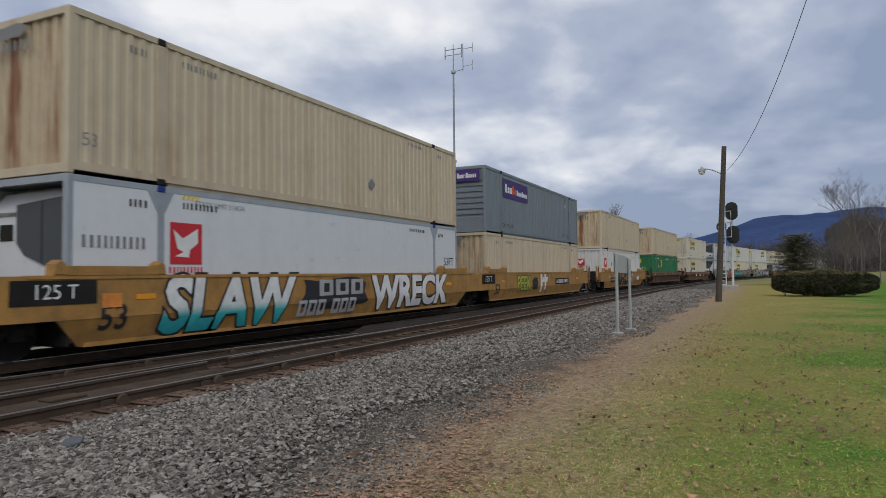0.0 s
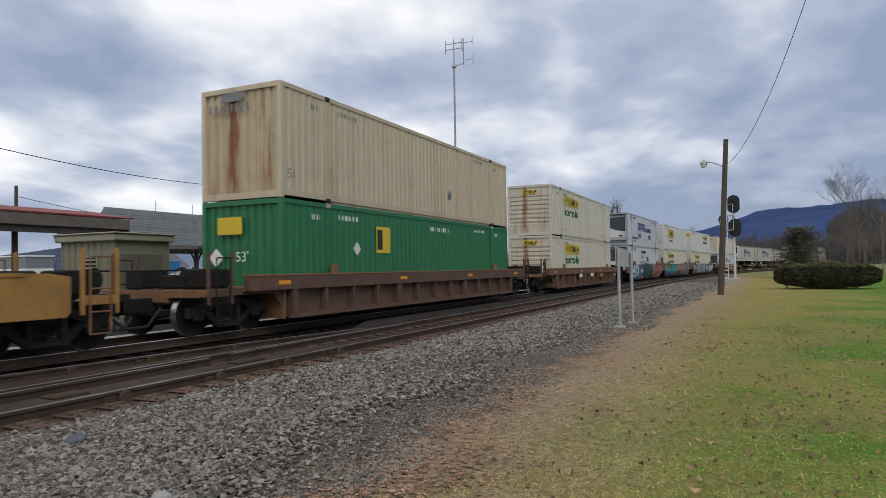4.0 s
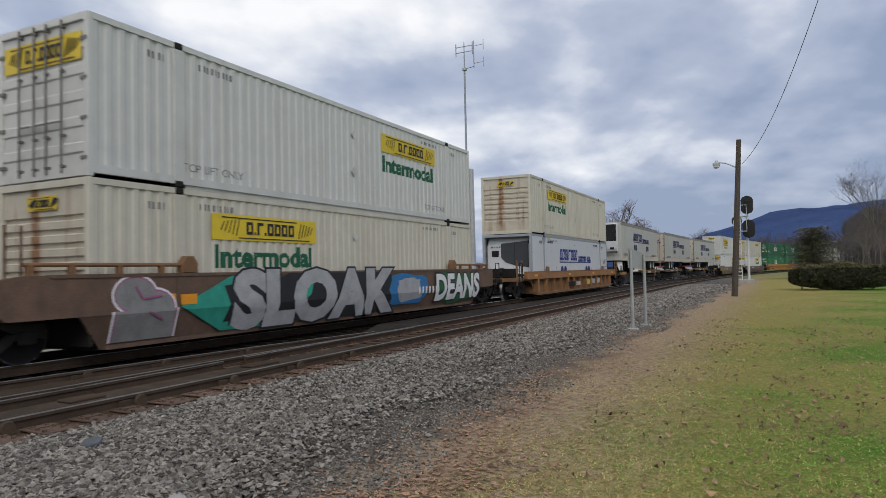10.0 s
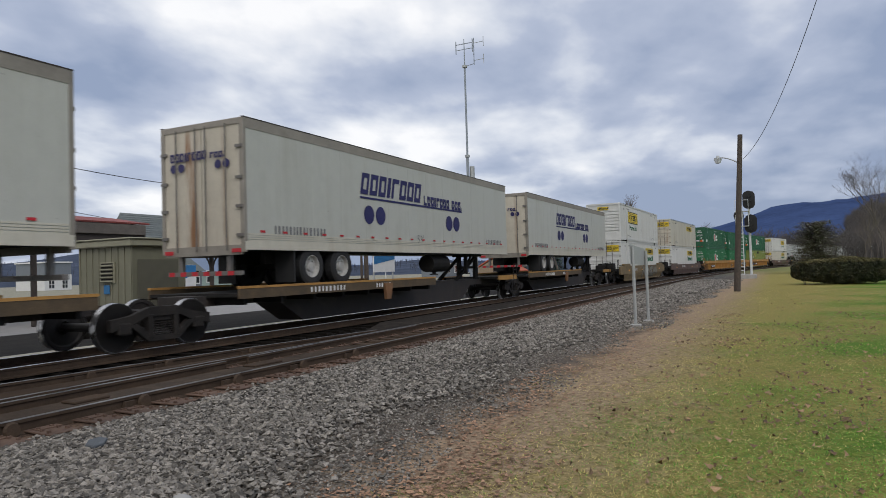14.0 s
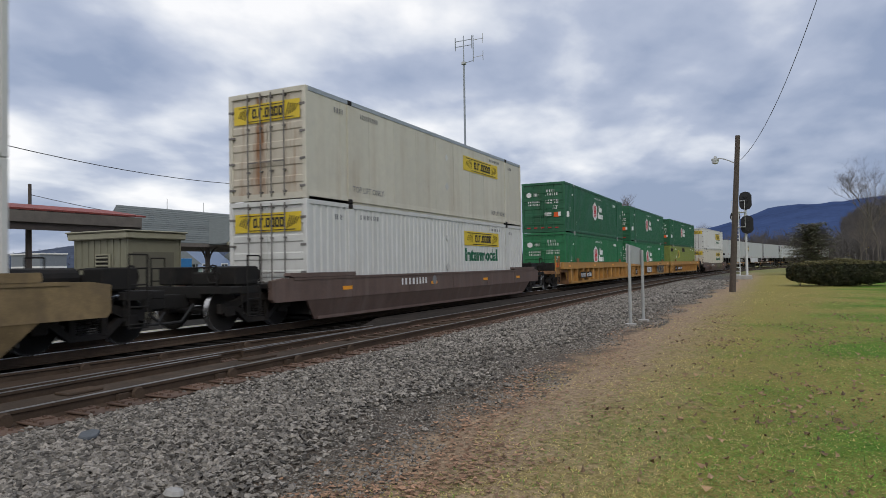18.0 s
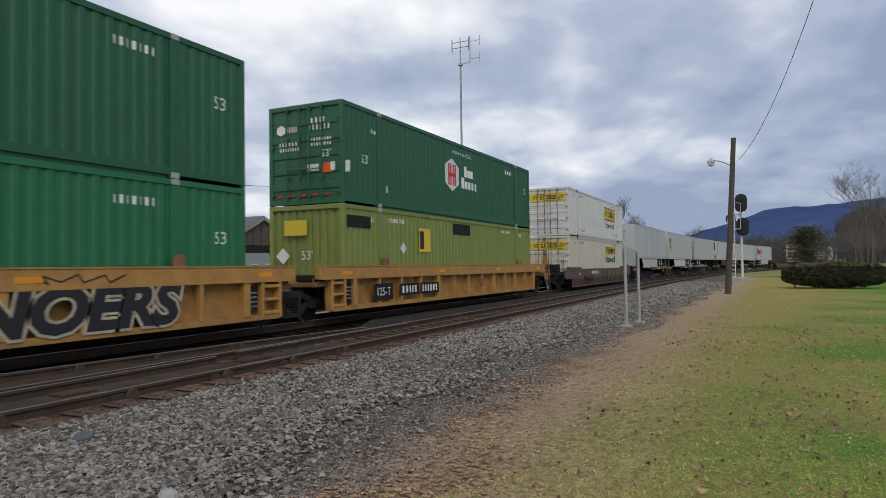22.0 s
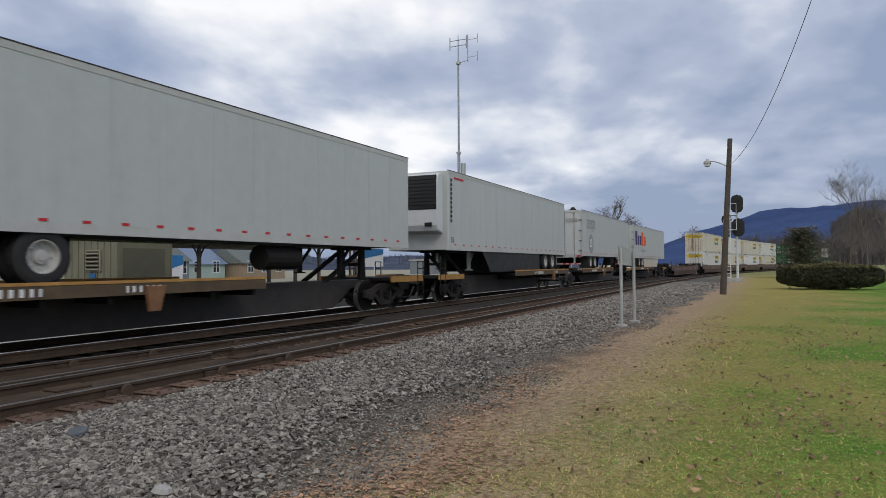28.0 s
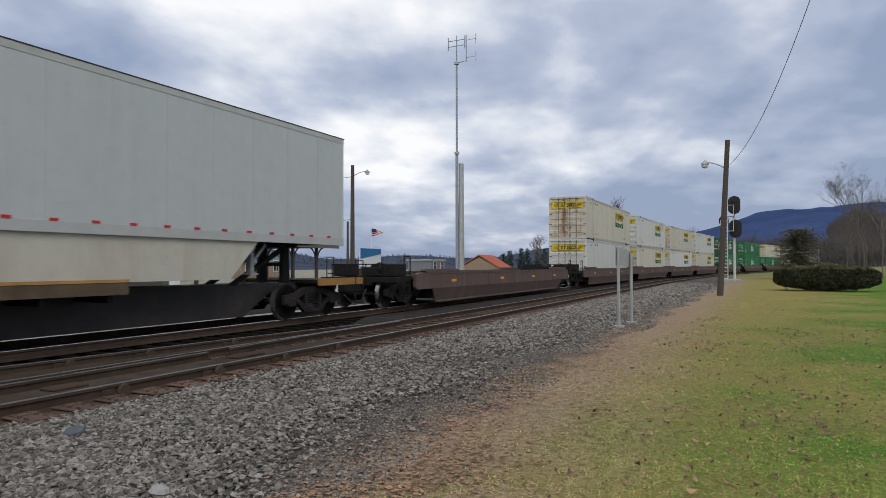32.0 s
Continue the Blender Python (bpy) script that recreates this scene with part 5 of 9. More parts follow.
def spine_car(label, deck=(-0.9, 8.3), hitch=-6.6, bogie_x=-6.9, paint=None):
    """A spine car unit for one trailer: central beam, wheel deck, hitch, apron."""
    car = thing("spine_car", Matrix(), label, "spine car", "spine cars")
    x0, x1 = -9.2, 9.2
    m = Mesh()
    m.prism([(x0 + 0.2, 0.78), (x0 + 3.2, 0.78), (x0 + 4.2, 0.22), (x1 - 4.2, 0.22), (x1 - 3.2, 0.78), (x1 - 0.2, 0.78), (x1 - 0.2, 1.02), (x0 + 0.2, 1.02)], -0.42, 0.42, "y", 0.02)
    part("spine_beam", m, M_SPINE, car)
    m = Mesh()
    d0, d1 = deck
    m.box(d0, d1, -1.36, 1.36, 0.98, 1.06)
    part("wheel_deck", m, M_BLACK, car)
    for k in range(8):
        px = d0 + 0.3 + k * (d1 - d0 - 0.6) / 7
        part("crossbeam", Mesh().box(px - 0.05, px + 0.05, -1.3, 1.3, 0.80, 0.98), M_BLACK, car)
    for sy in (-1, 1):
        m = Mesh()
        m.box(d0, d1, min(sy * 1.34, sy * 1.42), max(sy * 1.34, sy * 1.42), 0.94, 1.16, 0.015)
        part("deck_edge", m, M_DECKEDGE, car, "grimy deck edge beam")
        part("edge_flange", Mesh().box(d0, d1, min(sy * 1.33, sy * 1.43), max(sy * 1.33, sy * 1.44), 1.163, 1.215, 0.006), M_YELLOWPOST, car, "worn yellow flange")
        m = Mesh()
        px = d0 + 0.66 * (d1 - d0)
        m.prism([(px - 0.14, 0.62), (px + 0.10, 0.62), (px + 0.22, 1.1), (px - 0.22, 1.1)], min(sy * 1.38, sy * 1.48), max(sy * 1.38, sy * 1.48), "y", 0.01)
        part("jacking_bracket", m, M_RUSTCAR, car)
    h = hitch
    s = 1 if h < 0 else -1
    m = Mesh()
    for yy in (-0.38, 0.38):
        m.prism([(h - 0.16, 1.0), (h + 0.16, 1.0), (h + 0.1, 2.0), (h - 0.1, 2.0)], yy - 0.06, yy + 0.06, "y")
        m.prism([(h + s * 2.0 - 0.12, 0.98), (h + s * 2.0 + 0.12, 0.98), (h + 0.12, 1.95), (h - 0.12, 1.95)], yy - 0.05, yy + 0.05, "y")
    m.box(h - 0.42, h + 0.42, -0.5, 0.5, 1.95, 2.03, 0.02)
    m.box(h - 0.1, h + 0.1, -0.4, 0.4, 1.45, 1.55)
    part("hitch", m, M_BLACK, car, "black trailer hitch stand with diagonal strut")
    m = Mesh()
    m.box(min(h - s * 2.4, h - s * 0.4), max(h - s * 2.4, h - s * 0.4), -1.3, 1.3, 0.98, 1.08, 0.01)
    part("end_platform", m, M_BLACK, car)
    for sy in (-1, 1):
        m = Mesh()
        m.box(min(h - s * 2.4, h - s * 0.2), max(h - s * 2.4, h - s * 0.2), min(sy * 1.3, sy * 1.36), max(sy * 1.3, sy * 1.36), 0.93, 1.12, 0.012)
        part("step_beam", m, M_YELLOWCAR, car, "worn yellow step beam")
        m = Mesh()
        for px in (h - s * 2.35, h - s * 1.95):
            m.tube((px, sy * 1.36, 0.4), (px, sy * 1.36, 1.6), 0.018, n=6)
        for z in (0.4, 0.75, 1.35, 1.6):
            m.tube((h - s * 2.35, sy * 1.36, z), (h - s * 1.95, sy * 1.36, z), 0.016, n=6)
        part("end_ladder", m, M_BLACK, car)
    return car


# ---- road trailers ----
def dual_wheel_mesh():
    m, r = Mesh(), Mesh()
    m.lathe([(-0.13, 0.285), (-0.14, 0.33), (-0.135, 0.42), (-0.10, 0.49), (0.10, 0.49), (0.135, 0.42), (0.14, 0.33), (0.13, 0.285), (-0.13, 0.285)], (0, 0, 0), "y", 24, False)
    for s in (-1,):
        c = 0.0
        r.lathe([(c + s * 0.125, 0.30), (c + s * 0.13, 0.27), (c + s * 0.03, 0.25), (c + s * 0.01, 0.13), (c + s * 0.07, 0.115), (c + s * 0.075, 0.02)], (0, 0, 0), "y", 20, False)
        r.tube((0, c, 0), (0, c + s * 0.09, 0), 0.08, 0.07, 12)
        for k in range(8):
            a = 2 * math.pi * k / 8
            r.tube((0.19 * math.cos(a), c + s * 0.0, 0.19 * math.sin(a)), (0.19 * math.cos(a), c + s * 0.05, 0.19 * math.sin(a)), 0.022, n=6)
    return m.data("tyre", M_TYRE, False), r.data("rim", M_RIM, False)


TYRE_ME, RIM_ME = dual_wheel_mesh()
TB, TT = 2.02, 5.0     # trailer body underside and roof above the rail


def trailer(label, paint, doors_first, nose="flat", skirt=None, posts=False, top_band=None, quilt=False, door_paint=None, frame_paint=None):
    """A 53 ft road trailer; origin at its middle on the rail head. doors_first: its rear end leads."""
    t = thing("road_trailer", Matrix(), label, "trailer", "trailers")
    hx, hy = CL / 2, 1.29
    s = -1 if doors_first else 1          # the side of its wheels
    for sy in (-1, 1):
        m = Mesh()
        y0, y1 = sorted((sy * (hy - 0.04), sy * (hy - 0.008)))
        if posts:
            n = 13
            for k in range(n):
                a = -hx + 0.05 + k * (CL - 0.1) / n
                part("side_panel", Mesh().box(a + 0.004, a + (CL - 0.1) / n - 0.004, y0, y1, TB + 0.16, TT - 0.12, 0.006), paint, t)
        else:
            m.box(-hx + 0.05, hx - 0.05, y0, y1, TB + 0.16, TT - 0.12)
            part("side_wall", m, paint, t)
            for k in range(1, 13):
                a = -hx + k * CL / 13
                yy = sy * (hy - 0.0085)
                part("seam", Mesh().box(a - 0.012, a + 0.012, min(yy, yy + sy * 0.003), max(yy, yy + sy * 0.003), TB + 0.2, TT - 0.14), paint, t)
        m = Mesh()
        m.box(-hx + 0.02, hx - 0.02, min(sy * (hy - 0.05), sy * hy), max(sy * (hy - 0.05), sy * hy), TT - (0.24 if top_band else 0.13), TT - 0.004, 0.008)
        part("top_rail", m, top_band or M_LIGHTRAIL, t)
        part("roof_edge", Mesh().box(-hx, hx, min(sy * (hy - 0.06), sy * (hy + 0.006)), max(sy * (hy - 0.06), sy * (hy + 0.006)), TT - 0.003, TT + 0.02, 0.005), M_SPINE, t, "thin dark roof edge strip")
        m = Mesh()
        m.box(-hx + 0.02, hx - 0.02, min(sy * (hy - 0.06), sy * (hy + 0.006)), max(sy * (hy - 0.06), sy * (hy + 0.006)), TB, TB + 0.19, 0.008)
        if frame_paint:
            for k in range(4):
                m.box(-hx + 0.12, hx - 0.12, min(sy * (hy - 0.03), sy * (hy + 0.004)), max(sy * (hy - 0.03), sy * (hy + 0.004)), TB + 0.19 + k * 0.05, TB + 0.225 + k * 0.05)
        part("bottom_rail", m, M_CREAM if frame_paint else M_LIGHTRAIL, t)
        m = flat([rect(-hx + 0.5 + k * 0.78, -hx + 0.66 + k * 0.78, 0, 0.05) for k in range(20)])
        tz = 0.40 if frame_paint else 0.19
        q = part("reflective_tape", m, M_RED, t, "red reflective tape dashes")
        q.matrix_basis = Matrix.Translation((0, -hy - 0.008, TB + tz)) if sy < 0 else Matrix.Translation((0, hy + 0.008, TB + tz)) @ Matrix.Rotation(math.pi, 4, "Z")
    part("roof", Mesh().box(-hx + 0.03, hx - 0.03, -hy + 0.04, hy - 0.04, TT - 0.05, TT - 0.006), M_ALU, t)
    part("floor", Mesh().box(-hx + 0.06, hx - 0.06, -hy + 0.06, hy - 0.06, TB + 0.04, TB + 0.14), M_BLACK, t)
    # rear end
    xr = s * hx
    m = Mesh()
    a, b = sorted((xr, xr - s * 0.1))
    for sy in (-1, 1):
        m.box(a, b, min(sy * hy, sy * (hy - 0.12)), max(sy * hy, sy * (hy - 0.12)), TB - 0.05, TT, 0.01)
    m.box(a, b, -hy + 0.1, hy - 0.1, TT - 0.14, TT - 0.002, 0.01)
    m.box(a, b, -hy + 0.1, hy - 0.1, TB - 0.1, TB + 0.12, 0.01)
    part("rear_frame", m, frame_paint or M_ALU, t)
    for sy in (-1, 1):
        m = Mesh()
        a, b = sorted((xr - s * 0.02, xr - s * 0.07))
        y0, y1 = sorted((sy * 0.01, sy * (hy - 0.12)))
        m.box(a, b, y0, y1, TB + 0.12, TT - 0.14, 0.006)
        d = part("rear_door", m, M_ALU if quilt else door_paint or paint, t)
        if quilt:
            m = Mesh()
            for zz in range(13):
                for yy in range(5):
                    cy, cz = y0 + 0.1 + yy * 0.2, TB + 0.25 + zz * 0.2
                    xx = xr - s * 0.02
                    m.add([(xx, cy - 0.09, cz), (xx, cy, cz - 0.09), (xx, cy + 0.09, cz), (xx, cy, cz + 0.09), (xx + s * 0.03, cy, cz)], [(0, 1, 4), (1, 2, 4), (2, 3, 4), (3, 0, 4)] if s < 0 else [(1, 0, 4), (2, 1, 4), (3, 2, 4), (0, 3, 4)])
            part("quilted_sheet", m, M_GALV, d, "shiny quilted steel sheet")
        for fy in (0.12, 0.6):
            m = Mesh()
            yy = sy * hy * fy
            m.tube((xr + s * 0.02, yy, TB), (xr + s * 0.02, yy, TT - 0.1), 0.018, n=6)
            part("lock_rod", m, M_ROD, d)
        m = Mesh()
        for z in (TB + 0.3, TB + 0.95, TB + 1.6, TB + 2.3):
            m.box(min(xr, xr + s * 0.03), max(xr, xr + s * 0.03), min(sy * (hy - 0.02), sy * (hy - 0.22)), max(sy * (hy - 0.02), sy * (hy - 0.22)), z, z + 0.07)
        part("hinge", m, M_ROD, d)
        m = Mesh()
        m.box(min(xr, xr + s * 0.02), max(xr, xr + s * 0.02), min(sy * 0.92, sy * 1.18), max(sy * 0.92, sy * 1.18), TB - 0.05, TB + 0.04)
        part("tail_light", m, M_RED, t, "red tail light cluster")
    m = Mesh()
    for sy in (-1, 1):
        m.box(xr - s * 0.1 - 0.05, xr - s * 0.1 + 0.05, sy * 0.75 - 0.05, sy * 0.75 + 0.05, 1.52, TB)
    m.box(xr - s * 0.08 - 0.05, xr - s * 0.08 + 0.05, -1.15, 1.15, 1.46, 1.56, 0.01)
    part("bumper_guard", m, M_ROD if frame_paint else M_ALU, t)
    m = flat([rect(-1.1 + k * 0.37, -0.92 + k * 0.37, -0.05, 0.05) for k in range(6)])
    q = part("bumper_tape", m, M_RED, t)
    q.matrix_basis = Matrix.Translation((xr - s * 0.08 + s * 0.056, 0, 1.51)) @ Matrix.Rotation(radians(-90 if s < 0 else 90), 4, "Z")
    # nose
    xn = -s * hx
    a, b = sorted((xn, xn + s * 0.06))
    m = Mesh()
    m.box(a, b, -hy + 0.05, hy - 0.05, TB + 0.02, TT - 0.02, 0.02)
    for sy in (-1, 1):
        m.tube((xn + s * 0.07, sy * (hy - 0.07), TB), (xn + s * 0.07, sy * (hy - 0.07), TT - 0.01), 0.075, n=12)
    part("nose_wall", m, paint, t)
    if nose == "reefer" and s > 0:
        m = Mesh()
        z0, z1 = TB + 0.62, TT - 0.12
        m.prism([(xn - 0.42, z0 + 0.1), (xn, z0), (xn, z1), (xn - 0.35, z1), (xn - 0.5, z1 - 0.3), (xn - 0.5, z0 + 0.3)], -1.06, 1.06, "y", 0.04)
        u = part("cooling_unit", m, M_REEFER, t, "white refrigeration unit on the nose")
        m = Mesh()
        for k in range(9):
            z = z1 - 1.32 + k * 0.135
            m.box(xn - 0.53, xn - 0.47, -1.0, 0.86, z, z + 0.09)
        m.box(xn - 0.505, xn - 0.47, -1.03, 0.89, z1 - 1.36, z1 - 0.08)
        part("grille", m, M_SIGNBLACK, u, "black louvred grille")
        part("vent", Mesh().box(xn - 0.52, xn - 0.45, -0.85, -0.55, z0 + 0.25, z0 + 0.4).box(xn - 0.52, xn - 0.45, 0.35, 0.65, z0 + 0.3, z0 + 0.42), M_BLACK, u)
    # running gear
    m = Mesh()
    xg = s * (hx - 3.1)
    m.box(xg - 1.6, xg + 1.6, -0.55, -0.40, TB - 0.3, TB)
    m.box(xg - 1.6, xg + 1.6, 0.40, 0.55, TB - 0.3, TB)
    for dx in (-0.65, 0.65):
        m.tube((xg + dx, -0.9, 1.61), (xg + dx, 0.9, 1.61), 0.07, n=8)
        m.box(xg + dx - 0.1, xg + dx + 0.1, -0.6, 0.6, 1.61, TB - 0.1)
    part("bogie_slider", m, M_BLACK, t)
    for dx in (-0.65, 0.65):
        for yy in (-1.12, -0.78, 0.78, 1.12):
            w = part("tyre", TYRE_ME, M_TYRE, t, "black rubber tyre")
            w.matrix_basis = Matrix.Translation((xg + dx, yy, 1.63)) @ Matrix.Rotation(0 if yy < 0 else math.pi, 4, "Z")
            if abs(yy) > 1:
                part("rim", RIM_ME, M_RIM, w, "pale steel rim")
    for sy in (-1, 1):
        m = Mesh()
        px = xg + (0.0) + s * 1.35
        m.box(px - 0.02, px + 0.02, min(sy * 0.65, sy * 1.25), max(sy * 0.65, sy * 1.25), 1.25, TB)
        part("mud_flap", m, M_TYRE, t)
        m = Mesh()
        lx = -s * 4.9
        m.box(lx - 0.06, lx + 0.06, sy * 0.72 - 0.06, sy * 0.72 + 0.06, 1.28, TB)
        m.prism([(lx - 0.06, 1.5), (lx + 0.0, 1.45), (lx + 0.55, TB - 0.06), (lx + 0.5, TB)], sy * 0.72 - 0.03, sy * 0.72 + 0.03, "y")
        m.box(lx - 0.14, lx + 0.14, sy * 0.72 - 0.12, sy * 0.72 + 0.12, 1.24, 1.28)
        part("landing_leg", m, M_GALV if skirt else M_BLACK, t)
    if skirt:
        for sy in (-1, 1):
            m = Mesh()
            a, b = -s * 4.6, s * 3.3
            y0, y1 = sorted((sy * 1.2, sy * 1.225))
            if a < b:
                pl = [(a + 0.9, TB - 0.86), (b, TB - 0.86), (b, TB), (a, TB)]
            else:
                pl = [(b, TB - 0.86), (a - 0.9, TB - 0.86), (a, TB), (b, TB)]
            m.prism(pl, y0, y1, "y")
            part("side_skirt", m, skirt, t, "aerodynamic side skirt")
    else:
        m = Mesh()
        m.tube((-s * 2.6, -0.85, TB - 0.35), (-s * 1.3, -0.85, TB - 0.35), 0.3, n=16)
        part("fuel_tank", m, M_BLACK, t, "round black tank")
    return t


# ---- ground, tracks ----
def ground_material():
    mt = bpy.data.materials.new("ground_cover")
    mt.use_nodes = True
    nt = mt.node_tree
    N, K = nt.nodes.new, nt.links.new
    b = nt.nodes["Principled BSDF"]
    b.inputs["Roughness"].default_value = 0.95
    b.inputs["Specular IOR Level"].default_value = 0.15
    tc, sep = N("ShaderNodeTexCoord"), N("ShaderNodeSeparateXYZ")
    K(tc.outputs["Object"], sep.inputs[0])

    def noi(s, d=4, r=0.6):
        n = N("ShaderNodeTexNoise")
        n.inputs["Scale"].default_value, n.inputs["Detail"].default_value, n.inputs["Roughness"].default_value = s, d, r
        K(tc.outputs["Object"], n.inputs["Vector"])
        return n.outputs["Fac"]

    def m(op, a, c):
        n = N("ShaderNodeMath")
        n.operation = op
        for i, v in enumerate((a, c)):
            if isinstance(v, (int, float)):
                n.inputs[i].default_value = v
            else:
                K(v, n.inputs[i])
        return n.outputs[0]

    def rng(f, a, c, lo=0.0, hi=1.0):
        n = N("ShaderNodeMapRange")
        n.inputs["From Min"].default_value, n.inputs["From Max"].default_value = a, c
        n.inputs["To Min"].default_value, n.inputs["To Max"].default_value = lo, hi
        K(f, n.inputs["Value"])
        return n.outputs[0]

    def mix(f, a, c):
        n = N("ShaderNodeMixRGB")
        for i, v in ((0, f), (1, a), (2, c)):
            if isinstance(v, tuple):
                n.inputs[i].default_value = (*v, 1)
            elif isinstance(v, (int, float)):
                n.inputs[i].default_value = v
            else:
                K(v, n.inputs[i])
        return n.outputs[0]

    n1, n2, n3, n4, n5 = noi(0.35), noi(1.6, 5), noi(9, 5, 0.7), noi(38, 3, 0.7), noi(22, 6, 0.8)
    x, y = sep.outputs[0], sep.outputs[1]
    wob = m("ADD", m("MULTIPLY", m("SUBTRACT", n2, 0.5), 2.2), m("MULTIPLY", m("SUBTRACT", n3, 0.5), 1.4))
    yy = m("ADD", y, wob)
    tuft = m("ADD", m("MULTIPLY", n3, 0.45), m("MULTIPLY", n5, 0.55))
    green = mix(rng(tuft, 0.36, 0.64), (0.05, 0.128, 0.012), (0.15, 0.262, 0.032))
    olive = mix(rng(tuft, 0.36, 0.64), (0.155, 0.138, 0.034), (0.40, 0.33, 0.105))
    yx = m("ADD", m("ADD", yy, rng(x, 15.0, 34.0, 0.0, 3.0)), m("MULTIPLY", m("SUBTRACT", n1, 0.5), 15.0))
    grass = mix(rng(yx, -3.2, 1.0), green, olive)
    straw = mix(rng(tuft, 0.36, 0.64), (0.14, 0.096, 0.062), (0.52, 0.38, 0.25))
    c = mix(rng(yy, 0.6, 2.2), grass, straw)
    dirt = mix(rng(n4, 0.35, 0.65), (0.05, 0.042, 0.034), (0.18, 0.148, 0.12))
    c = mix(rng(yy, 2.7, 3.3), c, dirt)
    grav = mix(rng(n4, 0.4, 0.6), (0.045, 0.042, 0.038), (0.17, 0.16, 0.145))
    c = mix(rng(yy, 3.8, 5.0), c, grav)
    bed = mix(rng(n4, 0.4, 0.6), (0.040, 0.033, 0.028), (0.115, 0.092, 0.072))
    # bed under the train: oil-dark, with the train's shade put into the colour
    blackened = mix(rng(n4, 0.4, 0.6), (0.008, 0.007, 0.006), (0.03, 0.026, 0.022))
    bed = mix(rng(y, 9.9, 10.5), bed, blackened)
    rusty = mix(rng(n4, 0.4, 0.6), (0.07, 0.045, 0.032), (0.17, 0.11, 0.075))
    bed = mix(rng(y, 7.35, 7.2), bed, rusty)
    c = mix(rng(y, 6.5, 7.0), c, bed)
    yard = mix(rng(n3, 0.35, 0.65), (0.232, 0.217, 0.155), (0.341, 0.326, 0.264))
    c = mix(rng(y, 19.0, 21.0), c, yard)
    far = m("MULTIPLY", rng(x, 75, 110), rng(y, 8, 3))
    c = mix(far, c, mix(rng(n2, 0.3, 0.7), (0.155, 0.171, 0.054), (0.232, 0.217, 0.093)))
    K(c, b.inputs["Base Color"])
    bp = N("ShaderNodeBump")
    bp.inputs["Strength"].default_value, bp.inputs["Distance"].default_value = 0.9, 0.04
    K(m("ADD", m("MULTIPLY", n4, 0.6), n3), bp.inputs["Height"])
    K(bp.outputs[0], b.inputs["Normal"])
    return mt


def ground_z(x, y):
    z = 0.0
    d = max(0.0, -y - 6.0)
    z += min(2.6, 0.035 * d * min(1.0, max(0.0, (x - 25) / 30.0)))
    if 6.6 < y < 13.2 and x < 120:
        z -= 0.01 + 0.08 * min(1, max(0, (y - 7.2) / 0.1)) - 0.07 * min(1, max(0, (y - 10.2) / 0.4))
    elif x < 120:
        z += 0.02 * math.sin(x * 0.9 + y) * math.sin(y * 1.3)
    return z


def make_ground():
    xs = [-600, -300, -120, -60, -30, -15, -8, -4] + [-2 + 0.5 * i for i in range(65)] + [32 + 2 * i for i in range(26)] + [90 + 12 * i for i in range(14)] + [300, 420, 600, 1000, 2200, 4000]
    ys = [-2500, -900, -400, -200, -100, -60, -40, -30, -24, -18, -14, -11, -9] + [-8 + 0.4 * i for i in range(36)] + [6.6, 6.9, 7.2, 7.3, 7.5, 9, 10.2, 10.6, 11, 12.5, 13.1, 13.3, 16, 20, 25, 32, 40, 55, 80, 120, 200, 400, 900, 2500]
    vs = [(x, y, ground_z(x, y)) for x in xs for y in ys]
    n = len(ys)
    fs = [(i * n + j, (i + 1) * n + j, (i + 1) * n + j + 1, i * n + j + 1) for i in range(len(xs) - 1) for j in range(n - 1)]
    me = bpy.data.meshes.new("ground")
    me.from_pydata(vs, [], fs)
    me.polygons.foreach_set("use_smooth", [True] * len(fs))
    me.materials.append(ground_material())
    g = new("ground", me)
    tagged(g, "lawn fading through dead grass into grey railway gravel", "ground", kind="structure")
    return g


make_ground()


def rail_profile(m, pts, z=RAIL_Z):
    """A flat-bottomed rail swept along (x, y) points; returns web and head parts."""
    web = [(-0.07, -0.17), (0.07, -0.17), (0.07, -0.155), (0.012, -0.13), (0.012, -0.045), (0.034, -0.038), (0.034, -0.004), (-0.034, -0.004), (-0.034, -0.038), (-0.012, -0.045), (-0.012, -0.13), (-0.07, -0.155)]
    head = [(-0.032, -0.006), (0.032, -0.006), (0.03, 0.0), (-0.03, 0.0)]
    for prof, mm in ((web, m[0]), (head, m[1])):
        vs, fs, n = [], [], len(prof)
        for i, (x, y) in enumerate(pts):
            a, b = pts[max(0, i - 1)], pts[min(len(pts) - 1, i + 1)]
            dx, dy = b[0] - a[0], b[1] - a[1]
            ln = math.hypot(dx, dy)
            nx, ny = -dy / ln, dx / ln
            vs += [(x + nx * p, y + ny * p, z + q) for p, q in prof]
        for i in range(len(pts) - 1):
            for k in range(n):
                j = (k + 1) % n
                fs.append((i * n + k, i * n + j, (i + 1) * n + j, (i + 1) * n + k)[::-1])
        fs += [tuple(range(n)), tuple(range((len(pts) - 1) * n, len(pts) * n))[::-1]]
        mm.add(vs, fs)


